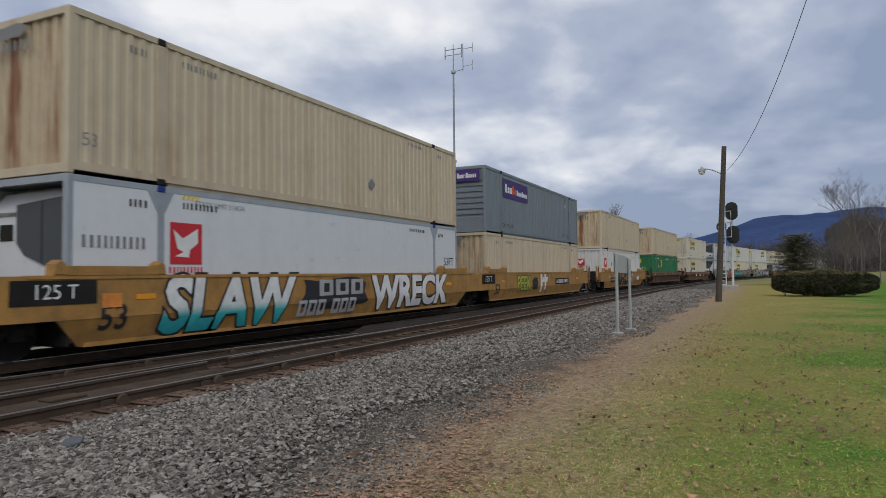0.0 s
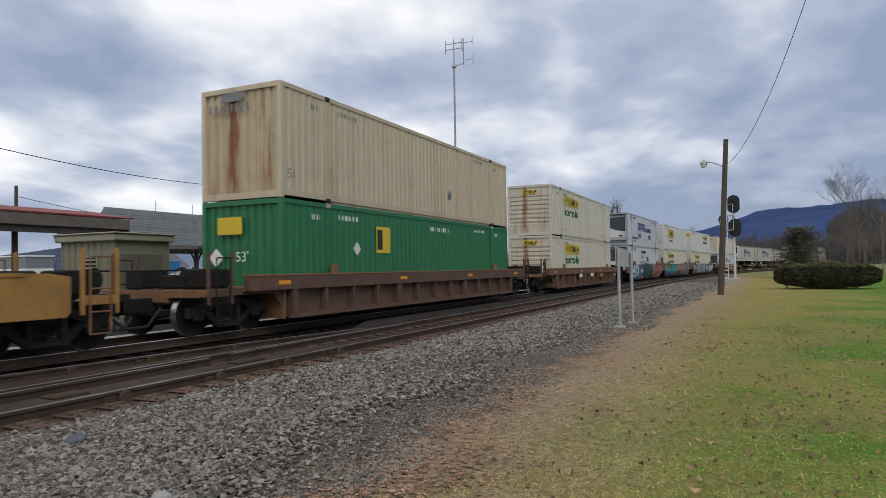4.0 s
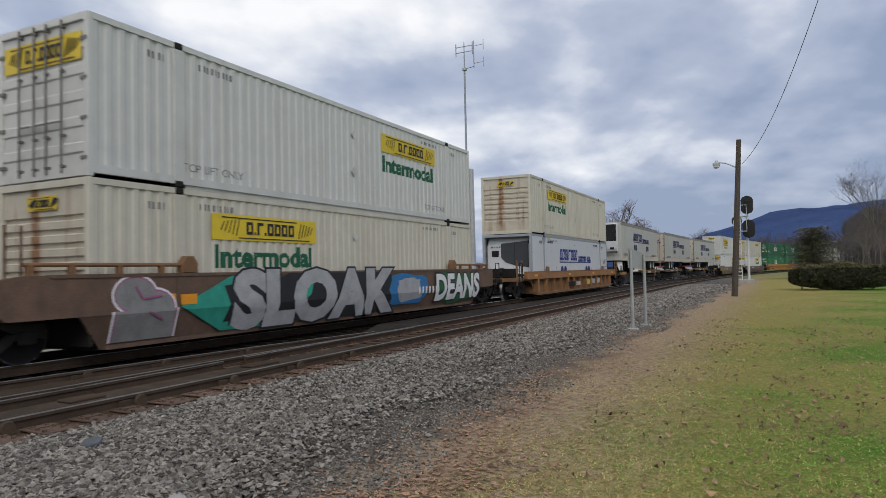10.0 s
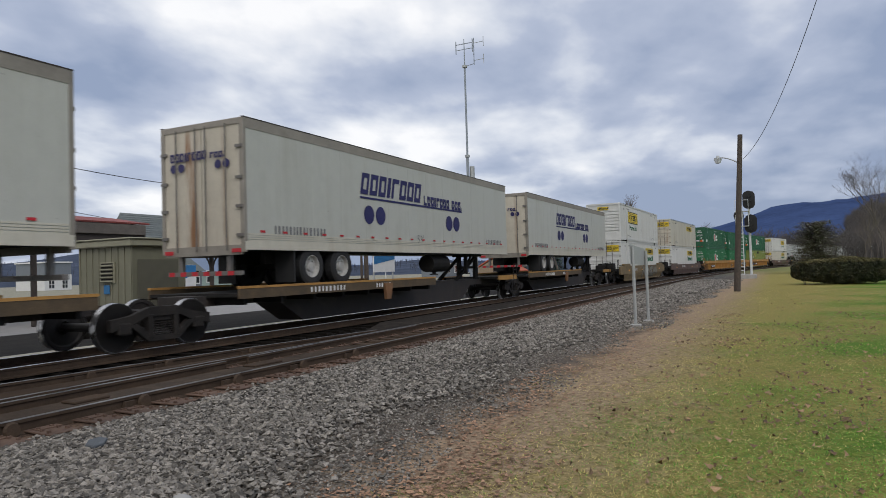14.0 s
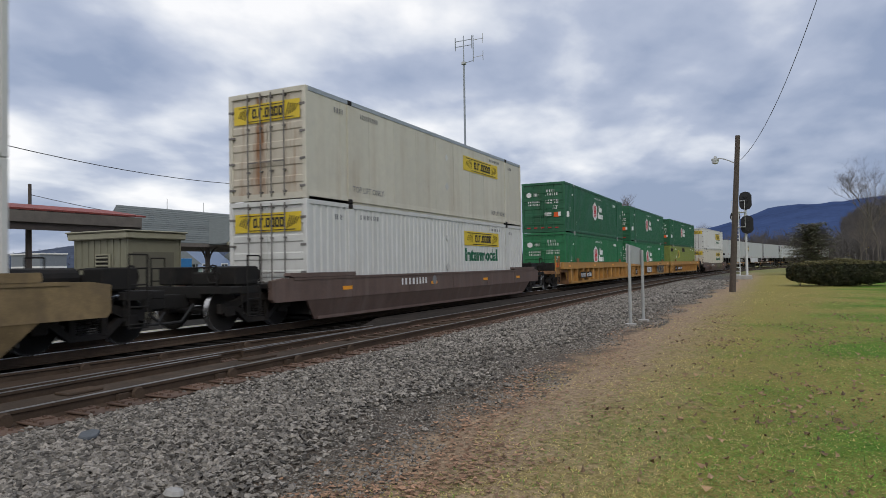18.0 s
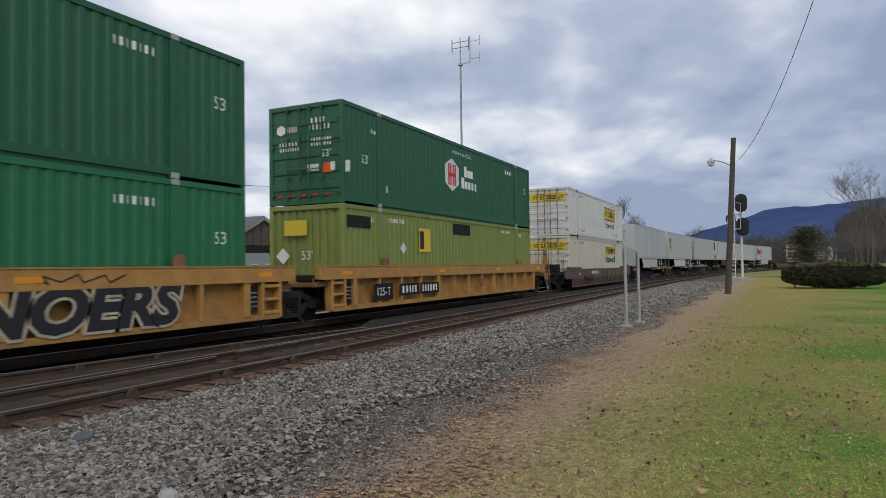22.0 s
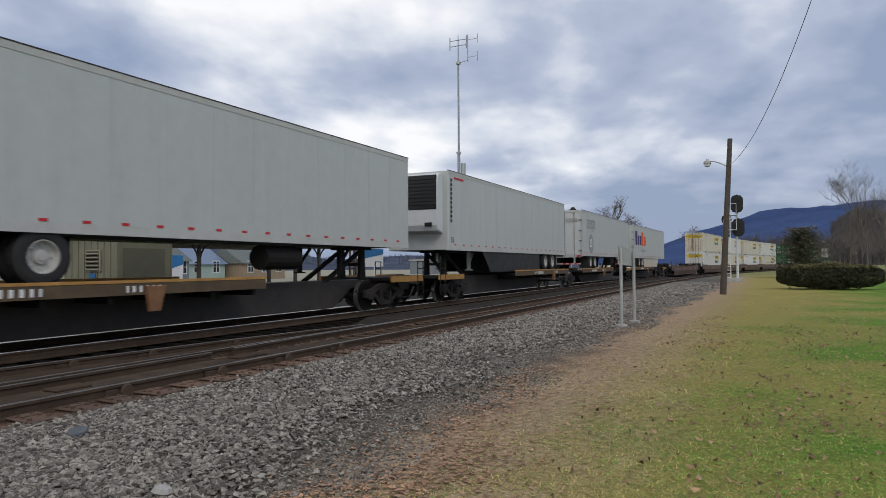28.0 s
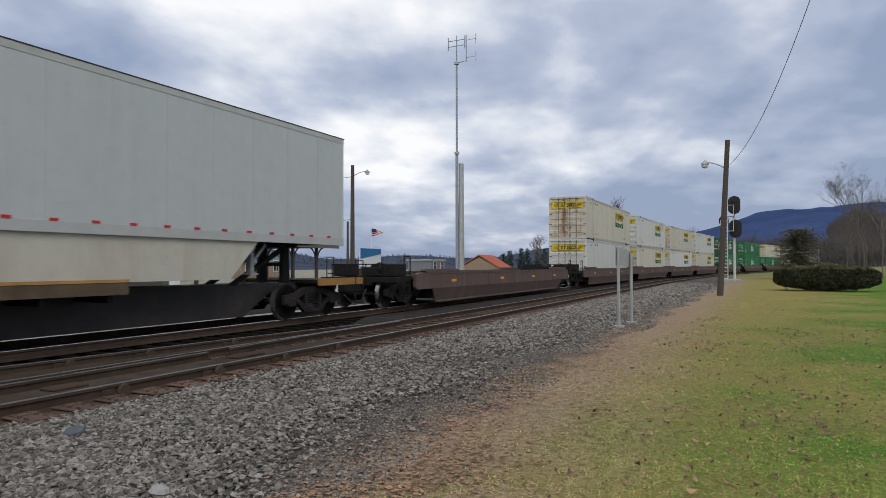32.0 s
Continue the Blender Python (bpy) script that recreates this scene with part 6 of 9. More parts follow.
def make_track():
    ss = [-60, -20] + list(range(-10, 50, 10)) + [50 + 8 * i for i in range(45)]
    far_t = thing("running_track", Matrix(), "main line track under the train with polished rails", "railway track", kind="structure")
    near_t = thing("siding_track", Matrix(), "second track with brown rails and rusty tie plates", "railway track", kind="structure")
    for tr, offs in ((far_t, (-0.752, 0.752)), (near_t, (-4.56, -3.12))):
        for o in offs:
            m = (Mesh(), Mesh())
            rail_profile(m, [on_line(s, o)[:2] for s in ss], RAIL_Z + (0.08 if tr is far_t else 0.0))
            r = part("rail", m[0], M_RAILSIDE, tr, "brown flat-bottomed steel rail")
            part("rail_head", m[1], M_POLISHED if tr is far_t else M_RAILTOP, r, "worn shiny rail head")
    # turnout rails between the two tracks
    for pts in ([(-4, 8.30), (3.0, 8.38), (5.2, 8.46), (8.6, 8.50)], [(-6, 11.1), (0, 10.6), (6.0, 10.02), (10.4, 9.60), (12.6, 9.28), (14.2, 8.98)], [(9.2, 8.56), (12.0, 8.62), (15.5, 8.60)]):
        m = (Mesh(), Mesh())
        rail_profile(m, pts)
        r = part("turnout_rail", m[0], M_RAILSIDE, near_t, "brown turnout rail")
        part("rail_head", m[1], M_RAILTOP, r)
    # ties and plates
    rng = random.Random(5)
    tie = Mesh().box(-0.115, 0.115, -1.35, 1.35, -0.2, 0.0, 0.015).data("tie", M_TIE)
    # the same tie in the shade-dark colour, for the track under the train
    shaded_tie = Mesh().box(-0.115, 0.115, -1.35, 1.35, -0.2, 0.0, 0.015).data("tie", M_SHADETIE)
    plate = Mesh().box(-0.165, 0.165, -0.50, 0.20, 0.0, 0.018, 0.006)
    plate.box(-0.10, 0.16, -0.20, -0.08, 0.018, 0.03, 0.004)
    for px, py in ((-0.12, -0.42), (0.10, -0.38), (-0.10, -0.26), (0.09, -0.24), (-0.08, -0.15), (0.07, -0.14), (-0.07, 0.14), (0.06, 0.14)):
        plate.box(px - 0.016, px + 0.016, py - 0.016, py + 0.016, 0.018, 0.045)
    plate = plate.data("tie_plate", M_PLATE)
    bm = Mesh().box(-0.1, 0.1, -0.03, 0.05, 0.0, 0.05)
    bm.lathe([(-0.09, 0.075), (-0.05, 0.09), (-0.04, 0.05)], (0.12, 0.0, 0.08), "y", 14)
    bm.prism([(-0.14, 0.0), (0.04, 0.0), (0.03, 0.11), (-0.12, 0.11)], -0.02, 0.03, "y")
    brace = bm.data("rail_brace", M_RAILSIDE)
    n = 0
    for k in range(150):
        s = -3 + k * 0.54 + rng.uniform(-0.02, 0.02)
        x, y, a = on_line(s, -3.84)
        o = part("tie", tie, M_TIE, near_t)
        o.matrix_basis = Matrix.Translation((x, y + rng.uniform(-0.08, 0.04), RAIL_Z - 0.152)) @ Matrix.Rotation(a + rng.uniform(-0.02, 0.02), 4, "Z")
        if s < 42:
            q = part("tie_plate", plate, M_PLATE, near_t)
            q.matrix_basis = Matrix.Translation((x, y - 0.72, RAIL_Z - 0.148)) @ Matrix.Rotation(a + rng.uniform(-0.05, 0.05), 4, "Z")
            q = part("tie_plate", plate, M_PLATE, near_t)
            q.matrix_basis = Matrix.Translation((x, y + 0.72, RAIL_Z - 0.148)) @ Matrix.Rotation(a + math.pi, 4, "Z")
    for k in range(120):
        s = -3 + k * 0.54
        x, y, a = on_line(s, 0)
        o = part("tie", shaded_tie, M_SHADETIE, far_t)
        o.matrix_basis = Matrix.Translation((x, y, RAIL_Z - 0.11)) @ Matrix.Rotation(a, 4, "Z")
    for x in (4.1, 5.72, 7.34, 8.86, 10.4):
        q = part("rail_brace", brace, M_RAILSIDE, near_t, "cast rail brace")
        q.matrix_basis = Matrix.Translation((x, 7.20, RAIL_Z - 0.16))
    for x in (5.0, 6.9, 8.3, 10.2):
        q = part("rail_brace", brace, M_RAILSIDE, near_t, "cast rail brace")
        q.matrix_basis = Matrix.Translation((x, 9.92 - (x - 6) * 0.09, RAIL_Z - 0.16))
    # flangeway filler between the rails of the turnout, and the crossing panel
    m = Mesh()
    m.prism([(13.0, 8.86), (80.0, 8.86), (80.0, 10.6), (17.0, 10.6)], 0.03, 0.09, "z", 0.01)
    tagged(part("crossing_panel", m, M_DARKASPHALT), "dark oily packed surface between the tracks", "track panel", kind="structure")
    m = Mesh()
    m.prism([(-5.0, 7.36), (13.0, 7.36), (11.5, 8.22), (-5.0, 8.18)], -0.02, 0.062, "z", 0.01)
    frog = tagged(part("turnout_casting", m, M_FROG), "oily brown steel casting between the turnout rails", "track panel", kind="structure")
    m = Mesh().tube((0, 0, 0.06), (0, 0, 0.1), 0.022, n=6).data("bolt", M_RAILSIDE)
    clip = Mesh().prism([(-0.07, 0.0), (0.07, 0.0), (0.07, 0.035), (-0.02, 0.05)], -0.05, 0.05, "y").data("clip", M_FROG)
    for k in range(24):
        part("bolt", m, M_RAILSIDE, frog).matrix_basis = Matrix.Translation((1.2 + k * 0.46, 7.52 + 0.03 * (k % 2), 0))
        part("clip", clip, M_FROG, frog).matrix_basis = Matrix.Translation((1.4 + k * 0.46, 7.42, 0.06))
    for x0, x1 in ((5.4, 5.9), (8.6, 9.3)):
        part("cover_plate", Mesh().box(x0, x1, 7.85, 8.12, 0.062, 0.095, 0.01), M_RAILSIDE, frog)
    m = Mesh()
    m.prism([(3.0, 8.55), (10.0, 8.65), (13.2, 8.75), (11.0, 9.4), (3.0, 10.1)], -0.02, 0.05, "z", 0.01)
    tagged(part("turnout_panel", m, M_RAILSIDE), "oily brown packing between turnout rails", "track panel", kind="structure")


M_DARKASPHALT = mat("oily_ballast", (0.045, 0.039, 0.034), 0.95, var=0.3, scale=2, fine=25, bump=0.5, spec=0.05, dirt=(0.09, 0.075, 0.06), dirt_amt=0.6)
make_track()


# ---- beside the line: poles, signal, sign, hedge ----
def lamp_pole(name, base, height, lean, arm, label, r=0.15, armz=-1.0):
    t = thing(name, pose(*base, lean, 0, 0), label, "lamp pole", "wooden poles")
    m = Mesh()
    m.tube((0, 0, -0.3), (0, 0, height), r, r * 0.72, 12)
    part("pole", m, M_WOODPOLE, t)
    m = Mesh()
    z = height + armz
    pts = []
    for i in range(9):
        a = i / 8
        pts.append((arm[0] * a, arm[1] * a, z + 0.35 * math.sin(a * math.pi * 0.55)))
    m.sweep(pts, 0.03, 8)
    part("lamp_arm", m, M_GALV, t)
    e = pts[-1]
    m = Mesh()
    m.lathe([(0.12, 0.06), (0.02, 0.10), (-0.02, 0.19), (-0.12, 0.20)], e, "z", 16)
    h = part("lamp_head", m, M_GALV, t, "galvanised lamp head")
    m = Mesh()
    m.lathe([(-0.12, 0.18), (-0.26, 0.15), (-0.3, 0.05)], e, "z", 16)
    part("lens", m, M_LENS, h, "clear refractor lens")
    return t


lamp_pole("street_lamp", (38.14, 1.93, 0), 8.18, 3.2, (0.15, 1.07), "weathered brown wooden pole with curved lamp arm", 0.17, -1.5)


def wire(name, p, q, sag, r, label, n=24):
    m = Mesh()
    p, q = Vector(p), Vector(q)
    m.sweep([p.lerp(q, i / n) - Vector((0, 0, sag * 4 * i / n * (1 - i / n))) for i in range(n + 1)], r, 5)
    return tagged(part(name, m, M_WIRE), label, "wire", "overhead wires")


wire("overhead_wire", (38.3, 1.38, 6.9), (22.98, -1.85, 10.77), 0.9, 0.012, "thin black service wire running to the pole")


M_PALEMAST = mat("silver_mast_paint", (0.58, 0.59, 0.59), 0.5, var=0.1)


def signal_mast():
    x, y = 64.5, 2.05
    t = thing("railway_signal", pose(x, y, 0), "silver signal mast with ladder and black signal heads", "railway signal")
    part("mast", Mesh().tube((0, 0, 0), (0, 0, 6.6), 0.11, 0.1, 12), M_PALEMAST, t)
    m = Mesh()
    for s in (-0.22, 0.22):
        m.tube((-0.55, s + 0.75, 0.1), (-0.55, s + 0.75, 6.4), 0.04, n=6)
    for k in range(19):
        m.tube((-0.55, 0.53, 0.4 + k * 0.32), (-0.55, 0.97, 0.4 + k * 0.32), 0.032, n=6)
    part("ladder", m, M_PALEMAST, t)
    for z in (4.6, 5.9):
        m = Mesh()
        m.box(-0.7, 0.2, 0.0, 1.1, z - 0.05, z, 0.01)
        for yy in (0.02, 1.08):
            m.tube((-0.68, yy, z), (-0.68, yy, z + 0.95), 0.02, n=6)
        m.tube((-0.68, 0.02, z + 0.95), (-0.68, 1.08, z + 0.95), 0.02, n=6)
        part("service_platform", m, M_PALEMAST, t)
    for z, yy in ((6.87, -0.03), (4.78, -0.12)):
        m = Mesh()
        poly = [(-0.5, -0.45), (-0.35, -0.7), (0.0, -0.82), (0.35, -0.7), (0.5, -0.45), (0.5, 0.45), (0.35, 0.7), (0.0, 0.82), (-0.35, 0.7), (-0.5, 0.45)]
        m.prism([(p[0] + yy, p[1] + z) for p in poly], -0.32, -0.29, "x")
        h = part("signal_head", m, M_SIGNBLACK, t, "black oval signal backboard with hoods")
        m = Mesh()
        for dz in (-0.4, 0.0, 0.4):
            m.tube((-0.31, yy, z + dz), (-0.62, yy, z + dz), 0.15, 0.16, 12)
        part("hood", m, M_SIGNBLACK, h)
        m = Mesh()
        m.box(-0.29, -0.05, yy - 0.12, yy + 0.2, z - 0.5, z + 0.5, 0.03)
        part("lamp_case", m, M_SIGNBLACK, h)
    m = Mesh()
    poly = disc(0.85, 5.55, 0.42, 20, 0.5)
    m.prism(poly, 0.28, 0.32, "x")
    m.box(0.0, 0.3, 0.7, 1.0, 5.35, 5.75)
    part("signal_head", m, M_SIGNBLACK, t, "black round signal backboard")
    part("footing", Mesh().box(-0.9, 0.5, -0.4, 1.3, -0.1, 0.35, 0.04), M_CONCRETE, t)


signal_mast()


def sign_frame():
    t = thing("lineside_sign", Matrix(), "grey back of a small sign on two metal posts", "sign")
    a, b = Vector((17.57, 3.31, 0)), Vector((18.94, 3.22, 0))
    for p, h in ((a, 2.05), (b, 1.95)):
        m = Mesh()
        m.tube((p.x, p.y, 0.05), (p.x, p.y, h), 0.042, n=10)
        part("post", m, M_GALV, t)
        part("post_base", Mesh().box(p.x - 0.13, p.x + 0.13, p.y - 0.13, p.y + 0.13, -0.02, 0.05, 0.01), M_CONCRETE, t)
    d = (b - a).normalized()
    n = Vector((-d.y, d.x, 0))
    m = Mesh()
    p0, p1 = a - d * 0.05, b + d * 0.05
    vs = []
    for off in (0.05, 0.07):
        for p, z in ((p0, 1.6), (p1, 1.55), (p1, 2.0), (p0, 2.1)):
            q = p + n * off
            vs.append((q.x, q.y, z))
    m.add(vs, [(0, 1, 2, 3), (7, 6, 5, 4), (0, 4, 5, 1), (1, 5, 6, 2), (2, 6, 7, 3), (3, 7, 4, 0)])
    part("board", m, M_GALV, t)


sign_frame()


def leaf_cloud(name, pts, size, material, seed, label, category, group=""):
    """Many small leaf blades at the given places, as one mesh of foliage."""
    rng = random.Random(seed)
    m = Mesh()
    for p in pts:
        a, t = rng.uniform(0, 6.283), rng.uniform(-0.9, 0.9)
        s = size * rng.uniform(0.6, 1.4)
        u = Vector((math.cos(a) * math.cos(t), math.sin(a) * math.cos(t), math.sin(t)))
        w = u.orthogonal().normalized()
        w.rotate(Matrix.Rotation(rng.uniform(0, 6.283), 3, u))
        c = Vector(p)
        m.add([c - u * s, c + w * s * 0.45, c + u * s, c - w * s * 0.45], [(0, 1, 2, 3)])
    return m


def hedge():
    t = thing("hedge", Matrix(), "clipped dark brown-green hedge on the lawn", "hedge")
    rng = random.Random(11)
    a, b = Vector((46.9, -0.75, 0)), Vector((46.9, -6.45, 0))
    core = Mesh()
    stems, pts = Mesh(), []
    n = 44
    ax = (b - a)
    L = ax.length
    ax.normalize()
    nx = Vector((-ax.y, ax.x, 0))
    prof = []
    for i in range(n + 1):
        u = i / n
        r = (1.0 - abs(2 * u - 1) ** 2.0) ** 0.6 * 0.92 + 0.08
        prof.append((u, r))
    for i in range(26000):
        u = rng.random()
        r = (1.0 - abs(2 * u - 1) ** 2.0) ** 0.6 * 0.92 + 0.08
        th = rng.uniform(-1.2, math.pi + 1.2)
        bump = 1 + 0.06 * math.sin(u * 17 + th * 3) + 0.035 * math.sin(u * 47 - th * 5)
        rad = rng.uniform(0.86, 1.03) * bump
        c = a + ax * (u * L) + nx * (1.3 * r * rad * math.copysign(abs(math.cos(th)) ** 0.75, math.cos(th))) + Vector((0, 0, 0.79 + 0.76 * (0.3 + 0.7 * r) * rad * math.copysign(abs(math.sin(th)) ** 0.75, math.sin(th))))
        pts.append(c)
    for i in range(14):
        u = rng.uniform(0.12, 0.88)
        p = a + ax * (u * L) + nx * rng.uniform(-0.4, 0.4)
        p.z = ground_z(p.x, p.y) - 0.05
        stems.tube(p, p + Vector((rng.uniform(-0.2, 0.2), rng.uniform(-0.2, 0.2), 0.8)), 0.025, 0.01, 5)
    vs, fs = [], []
    for i in range(n + 1):
        u, r = prof[i]
        for k in range(12):
            th = 2 * math.pi * k / 12
            c = a + ax * (u * L) + nx * (1.15 * r * math.copysign(abs(math.cos(th)) ** 0.75, math.cos(th))) + Vector((0, 0, 0.79 + 0.67 * (0.3 + 0.7 * r) * math.copysign(abs(math.sin(th)) ** 0.75, math.sin(th))))
            vs.append(c)
    for i in range(n):
        for k in range(12):
            j = (k + 1) % 12
            fs.append((i * 12 + k, i * 12 + j, (i + 1) * 12 + j, (i + 1) * 12 + k))
    core.add(vs, fs)
    part("stem_cluster", stems, M_BARK, t)["kind"] = "stuff"
    part("inner_growth", core, M_HEDGE, t)
    # brown tips, coloured paler than the sides to carry the light on top
    tips = [p for p in pts if p.z > 1.30]
    part("foliage", leaf_cloud("foliage", [p + Vector((0, 0, 0.03)) for p in tips], 0.075, M_TOPTIP, 6, "", ""), M_TOPTIP, t, "brown tips, coloured paler over the top")
    part("foliage", leaf_cloud("foliage", pts, 0.07, M_HEDGE, 4, "", ""), M_HEDGE, t)


M_TOPTIP = mat("pale_hedge_tip", (0.125, 0.112, 0.048), 0.85, var=0.4, scale=2, fine=9, bump=0)
hedge()


def bare_tree(base, height, seed, spread=0.45, label="leafless grey-brown deciduous tree", depth=6, trunk_r=None, group="bare trees", exact=False):
    """A tapered trunk forking into ever finer bare limbs."""
    t = thing("bare_tree", Matrix.Translation(base), label, "tree", group)
    rng = random.Random(seed)
    wood, fine = Mesh(), Mesh()
    r0 = trunk_r or height * 0.016

    def grow(p, d, ln, r, k):
        q = p + d * ln
        mid = p + d * (ln * 0.5) + Vector((rng.uniform(-1, 1), rng.uniform(-1, 1), 0)) * ln * 0.05
        tgt = wood if k >= 3 else fine
        sides = 7 if k >= 5 else 5 if k >= 3 else 3
        tgt.tube(p, mid, r, r * 0.85, sides, caps=False)
        tgt.tube(mid, q, r * 0.85, r * 0.68, sides, caps=False)
        if k == 0:
            return
        for i in range(2 if rng.random() < 0.35 else 3):
            ax = Vector((rng.uniform(-1, 1), rng.uniform(-1, 1), rng.uniform(-0.15, 0.5))).normalized()
            nd = (d + ax * (spread + 0.12 * (depth - k)) + Vector((0, 0, 0.12))).normalized()
            grow(q if i < 2 else mid, nd, ln * rng.uniform(0.62, 0.82), r * (0.62 if i else 0.72), k - 1)

    grow(Vector((0, 0, -0.2)), Vector((rng.uniform(-0.06, 0.06), rng.uniform(-0.06, 0.06), 1)).normalized(), height * 0.27, r0, depth)
    if exact:
        k = height / max(p[2] for p in wood.v + fine.v)
        for m in (wood, fine):
            m.v = [(p[0] * k, p[1] * k, p[2] * k) for p in m.v]
    part("trunk", wood, M_BARK, t)
    part("branchwork", fine, M_TWIG, t)
    return t


# ---- across the line: platform, station, masts ----
def platform():
    m = Mesh().box(-30, 62, 14.05, 19.5, -0.2, 0.10, 0.02)
    tagged(part("platform", m, M_ASPHALT), "dark asphalt station platform", "platform", kind="structure")
    m = Mesh().box(-30, 62, 13.45, 14.045, -0.2, 0.11, 0.02)
    tagged(part("platform_edge", m, M_EDGE), "faded yellow platform edge strip", "platform edge", kind="structure")
    m = Mesh().box(-30, 80, 19.55, 27.0, -0.2, 0.06)
    tagged(part("forecourt", m, M_PAVING), "light grey paved forecourt", "pavement", kind="structure")


M_PAVING = mat("pale_paving", (0.30, 0.29, 0.28), 0.9, var=0.12, scale=0.8, dirt=(0.2, 0.19, 0.18), dirt_amt=0.4, bump=0.15)
platform()


def utility_shed():
    x0, x1, y0, y1, h = 13.78, 15.75, 17.28, 19.72, 2.74
    t = thing("utility_shed", pose(0, 0, 0.10), "small olive-grey metal utility shed on the platform", "shed")
    for nm, a in (("front", (x0, x1, y0, y0 + 0.06)), ("back", (x0, x1, y1 - 0.06, y1)), ("end", (x0, x0 + 0.06, y0 + 0.06, y1 - 0.06)), ("end", (x1 - 0.06, x1, y0 + 0.06, y1 - 0.06))):
        part("wall", Mesh().box(*a, 0, h - 0.25), M_SHED, t)
    n = 8
    for k in range(n + 1):
        px = x0 + k * (x1 - x0) / n
        if not 13.9 < px < 15.55:
            part("seam", Mesh().box(px - 0.022, px + 0.022, y0 - 0.03, y0 + 0.001, 0.02, h - 0.26, 0.006), M_SHED, t)
    for k in range(9):
        py = y0 + 0.04 + k * 0.29
        part("seam", Mesh().box(x0 - 0.03, x0 + 0.001, py - 0.022, py + 0.022, 0.02, h - 0.26, 0.006), M_SHED, t)
    m = Mesh()
    m.box(x0 - 0.14, x1 + 0.14, y0 - 0.14, y1 + 0.14, h - 0.26, h - 0.05, 0.03)
    m.box(x0 - 0.19, x1 + 0.19, y0 - 0.19, y1 + 0.19, h - 0.05, h, 0.02)
    part("roof", m, M_SHEDTRIM, t, "pale olive overhanging flat roof")
    v = part("louvre_vent", Mesh().box(x0 - 0.06, x0, 18.0, 18.66, 1.38, 2.03, 0.01), M_SHEDTRIM, t)
    for k in range(5):
        part("slat", Mesh().prism([(x0 - 0.11, 1.42 + k * 0.12), (x0 - 0.07, 1.40 + k * 0.12), (x0 - 0.07, 1.47 + k * 0.12)], 18.05, 18.61, "y"), M_SHED, v)
    # added black plate: stands for the shade behind the slats
    part("opening", Mesh().box(x0 - 0.068, x0 - 0.058, 18.06, 18.6, 1.42, 1.99), M_BLACK, v, "black plate standing for the dark between slats")
    part("door_recess", Mesh().box(13.95, 15.48, y0 - 0.035, y0 - 0.002, 0.05, 2.08, 0.01), M_SHEDDOOR, t, "darker roller door")
    part("notice", Mesh().box(x0 - 0.045, x0 - 0.032, 18.24, 18.5, 1.05, 1.32), M_SPRAYBLUE, t, "small blue notice plate")


M_SHEDDOOR = mat("shed_door", (0.13, 0.125, 0.095), 0.6, var=0.1)
utility_shed()


def canopy():
    x0, x1, y0, y1 = -6.0, 18.35, 22.3, 26.5
    t = thing("platform_canopy", Matrix(), "open platform canopy with red tiled roof edge", "canopy")
    part("deck", Mesh().prism([(y0, 3.60), (y0 + 0.1, 3.52), (y1, 3.52), (y1, 3.9), (24.4, 4.03)], x0, x1, "x"), M_TIMBER, t)
    n = 50
    for k in range(n):
        a = x0 - 0.2 + k * (x1 - x0 + 0.4) / n
        part("roof_tile", Mesh().prism([(y0 - 0.12, 3.70), (24.4, 4.05), (24.4, 4.11), (y0 - 0.14, 3.76)], a, a + 0.46, "x"), M_REDROOF, t)
    part("fascia", Mesh().box(x0, x1, y0 - 0.12, y0, 3.30, 3.68, 0.015), M_TIMBER, t, "grey timber fascia board")
    part("fascia", Mesh().box(x0, x1, y0 - 0.02, y0 + 0.1, 3.05, 3.3, 0.015), M_DARKTIMBER, t)
    part("end_board", Mesh().prism([(y0, 3.1), (y1, 3.1), (y1, 3.9), (24.4, 4.02), (y0, 3.66)], x1, x1 + 0.08, "x"), M_TIMBER, t)
    for px in (-4.5, 1.5, 7.5, 14.3, 17.4):
        part("post", Mesh().box(px - 0.07, px + 0.07, y0 + 0.5, y0 + 0.64, 0.06, 3.52, 0.02), M_DARKTIMBER, t)
    for px in (15.9,):
        part("hanging_lamp", Mesh().box(px - 0.25, px + 0.25, y0 + 0.3, y0 + 0.5, 2.85, 3.0, 0.02), M_BLACK, t)


canopy()


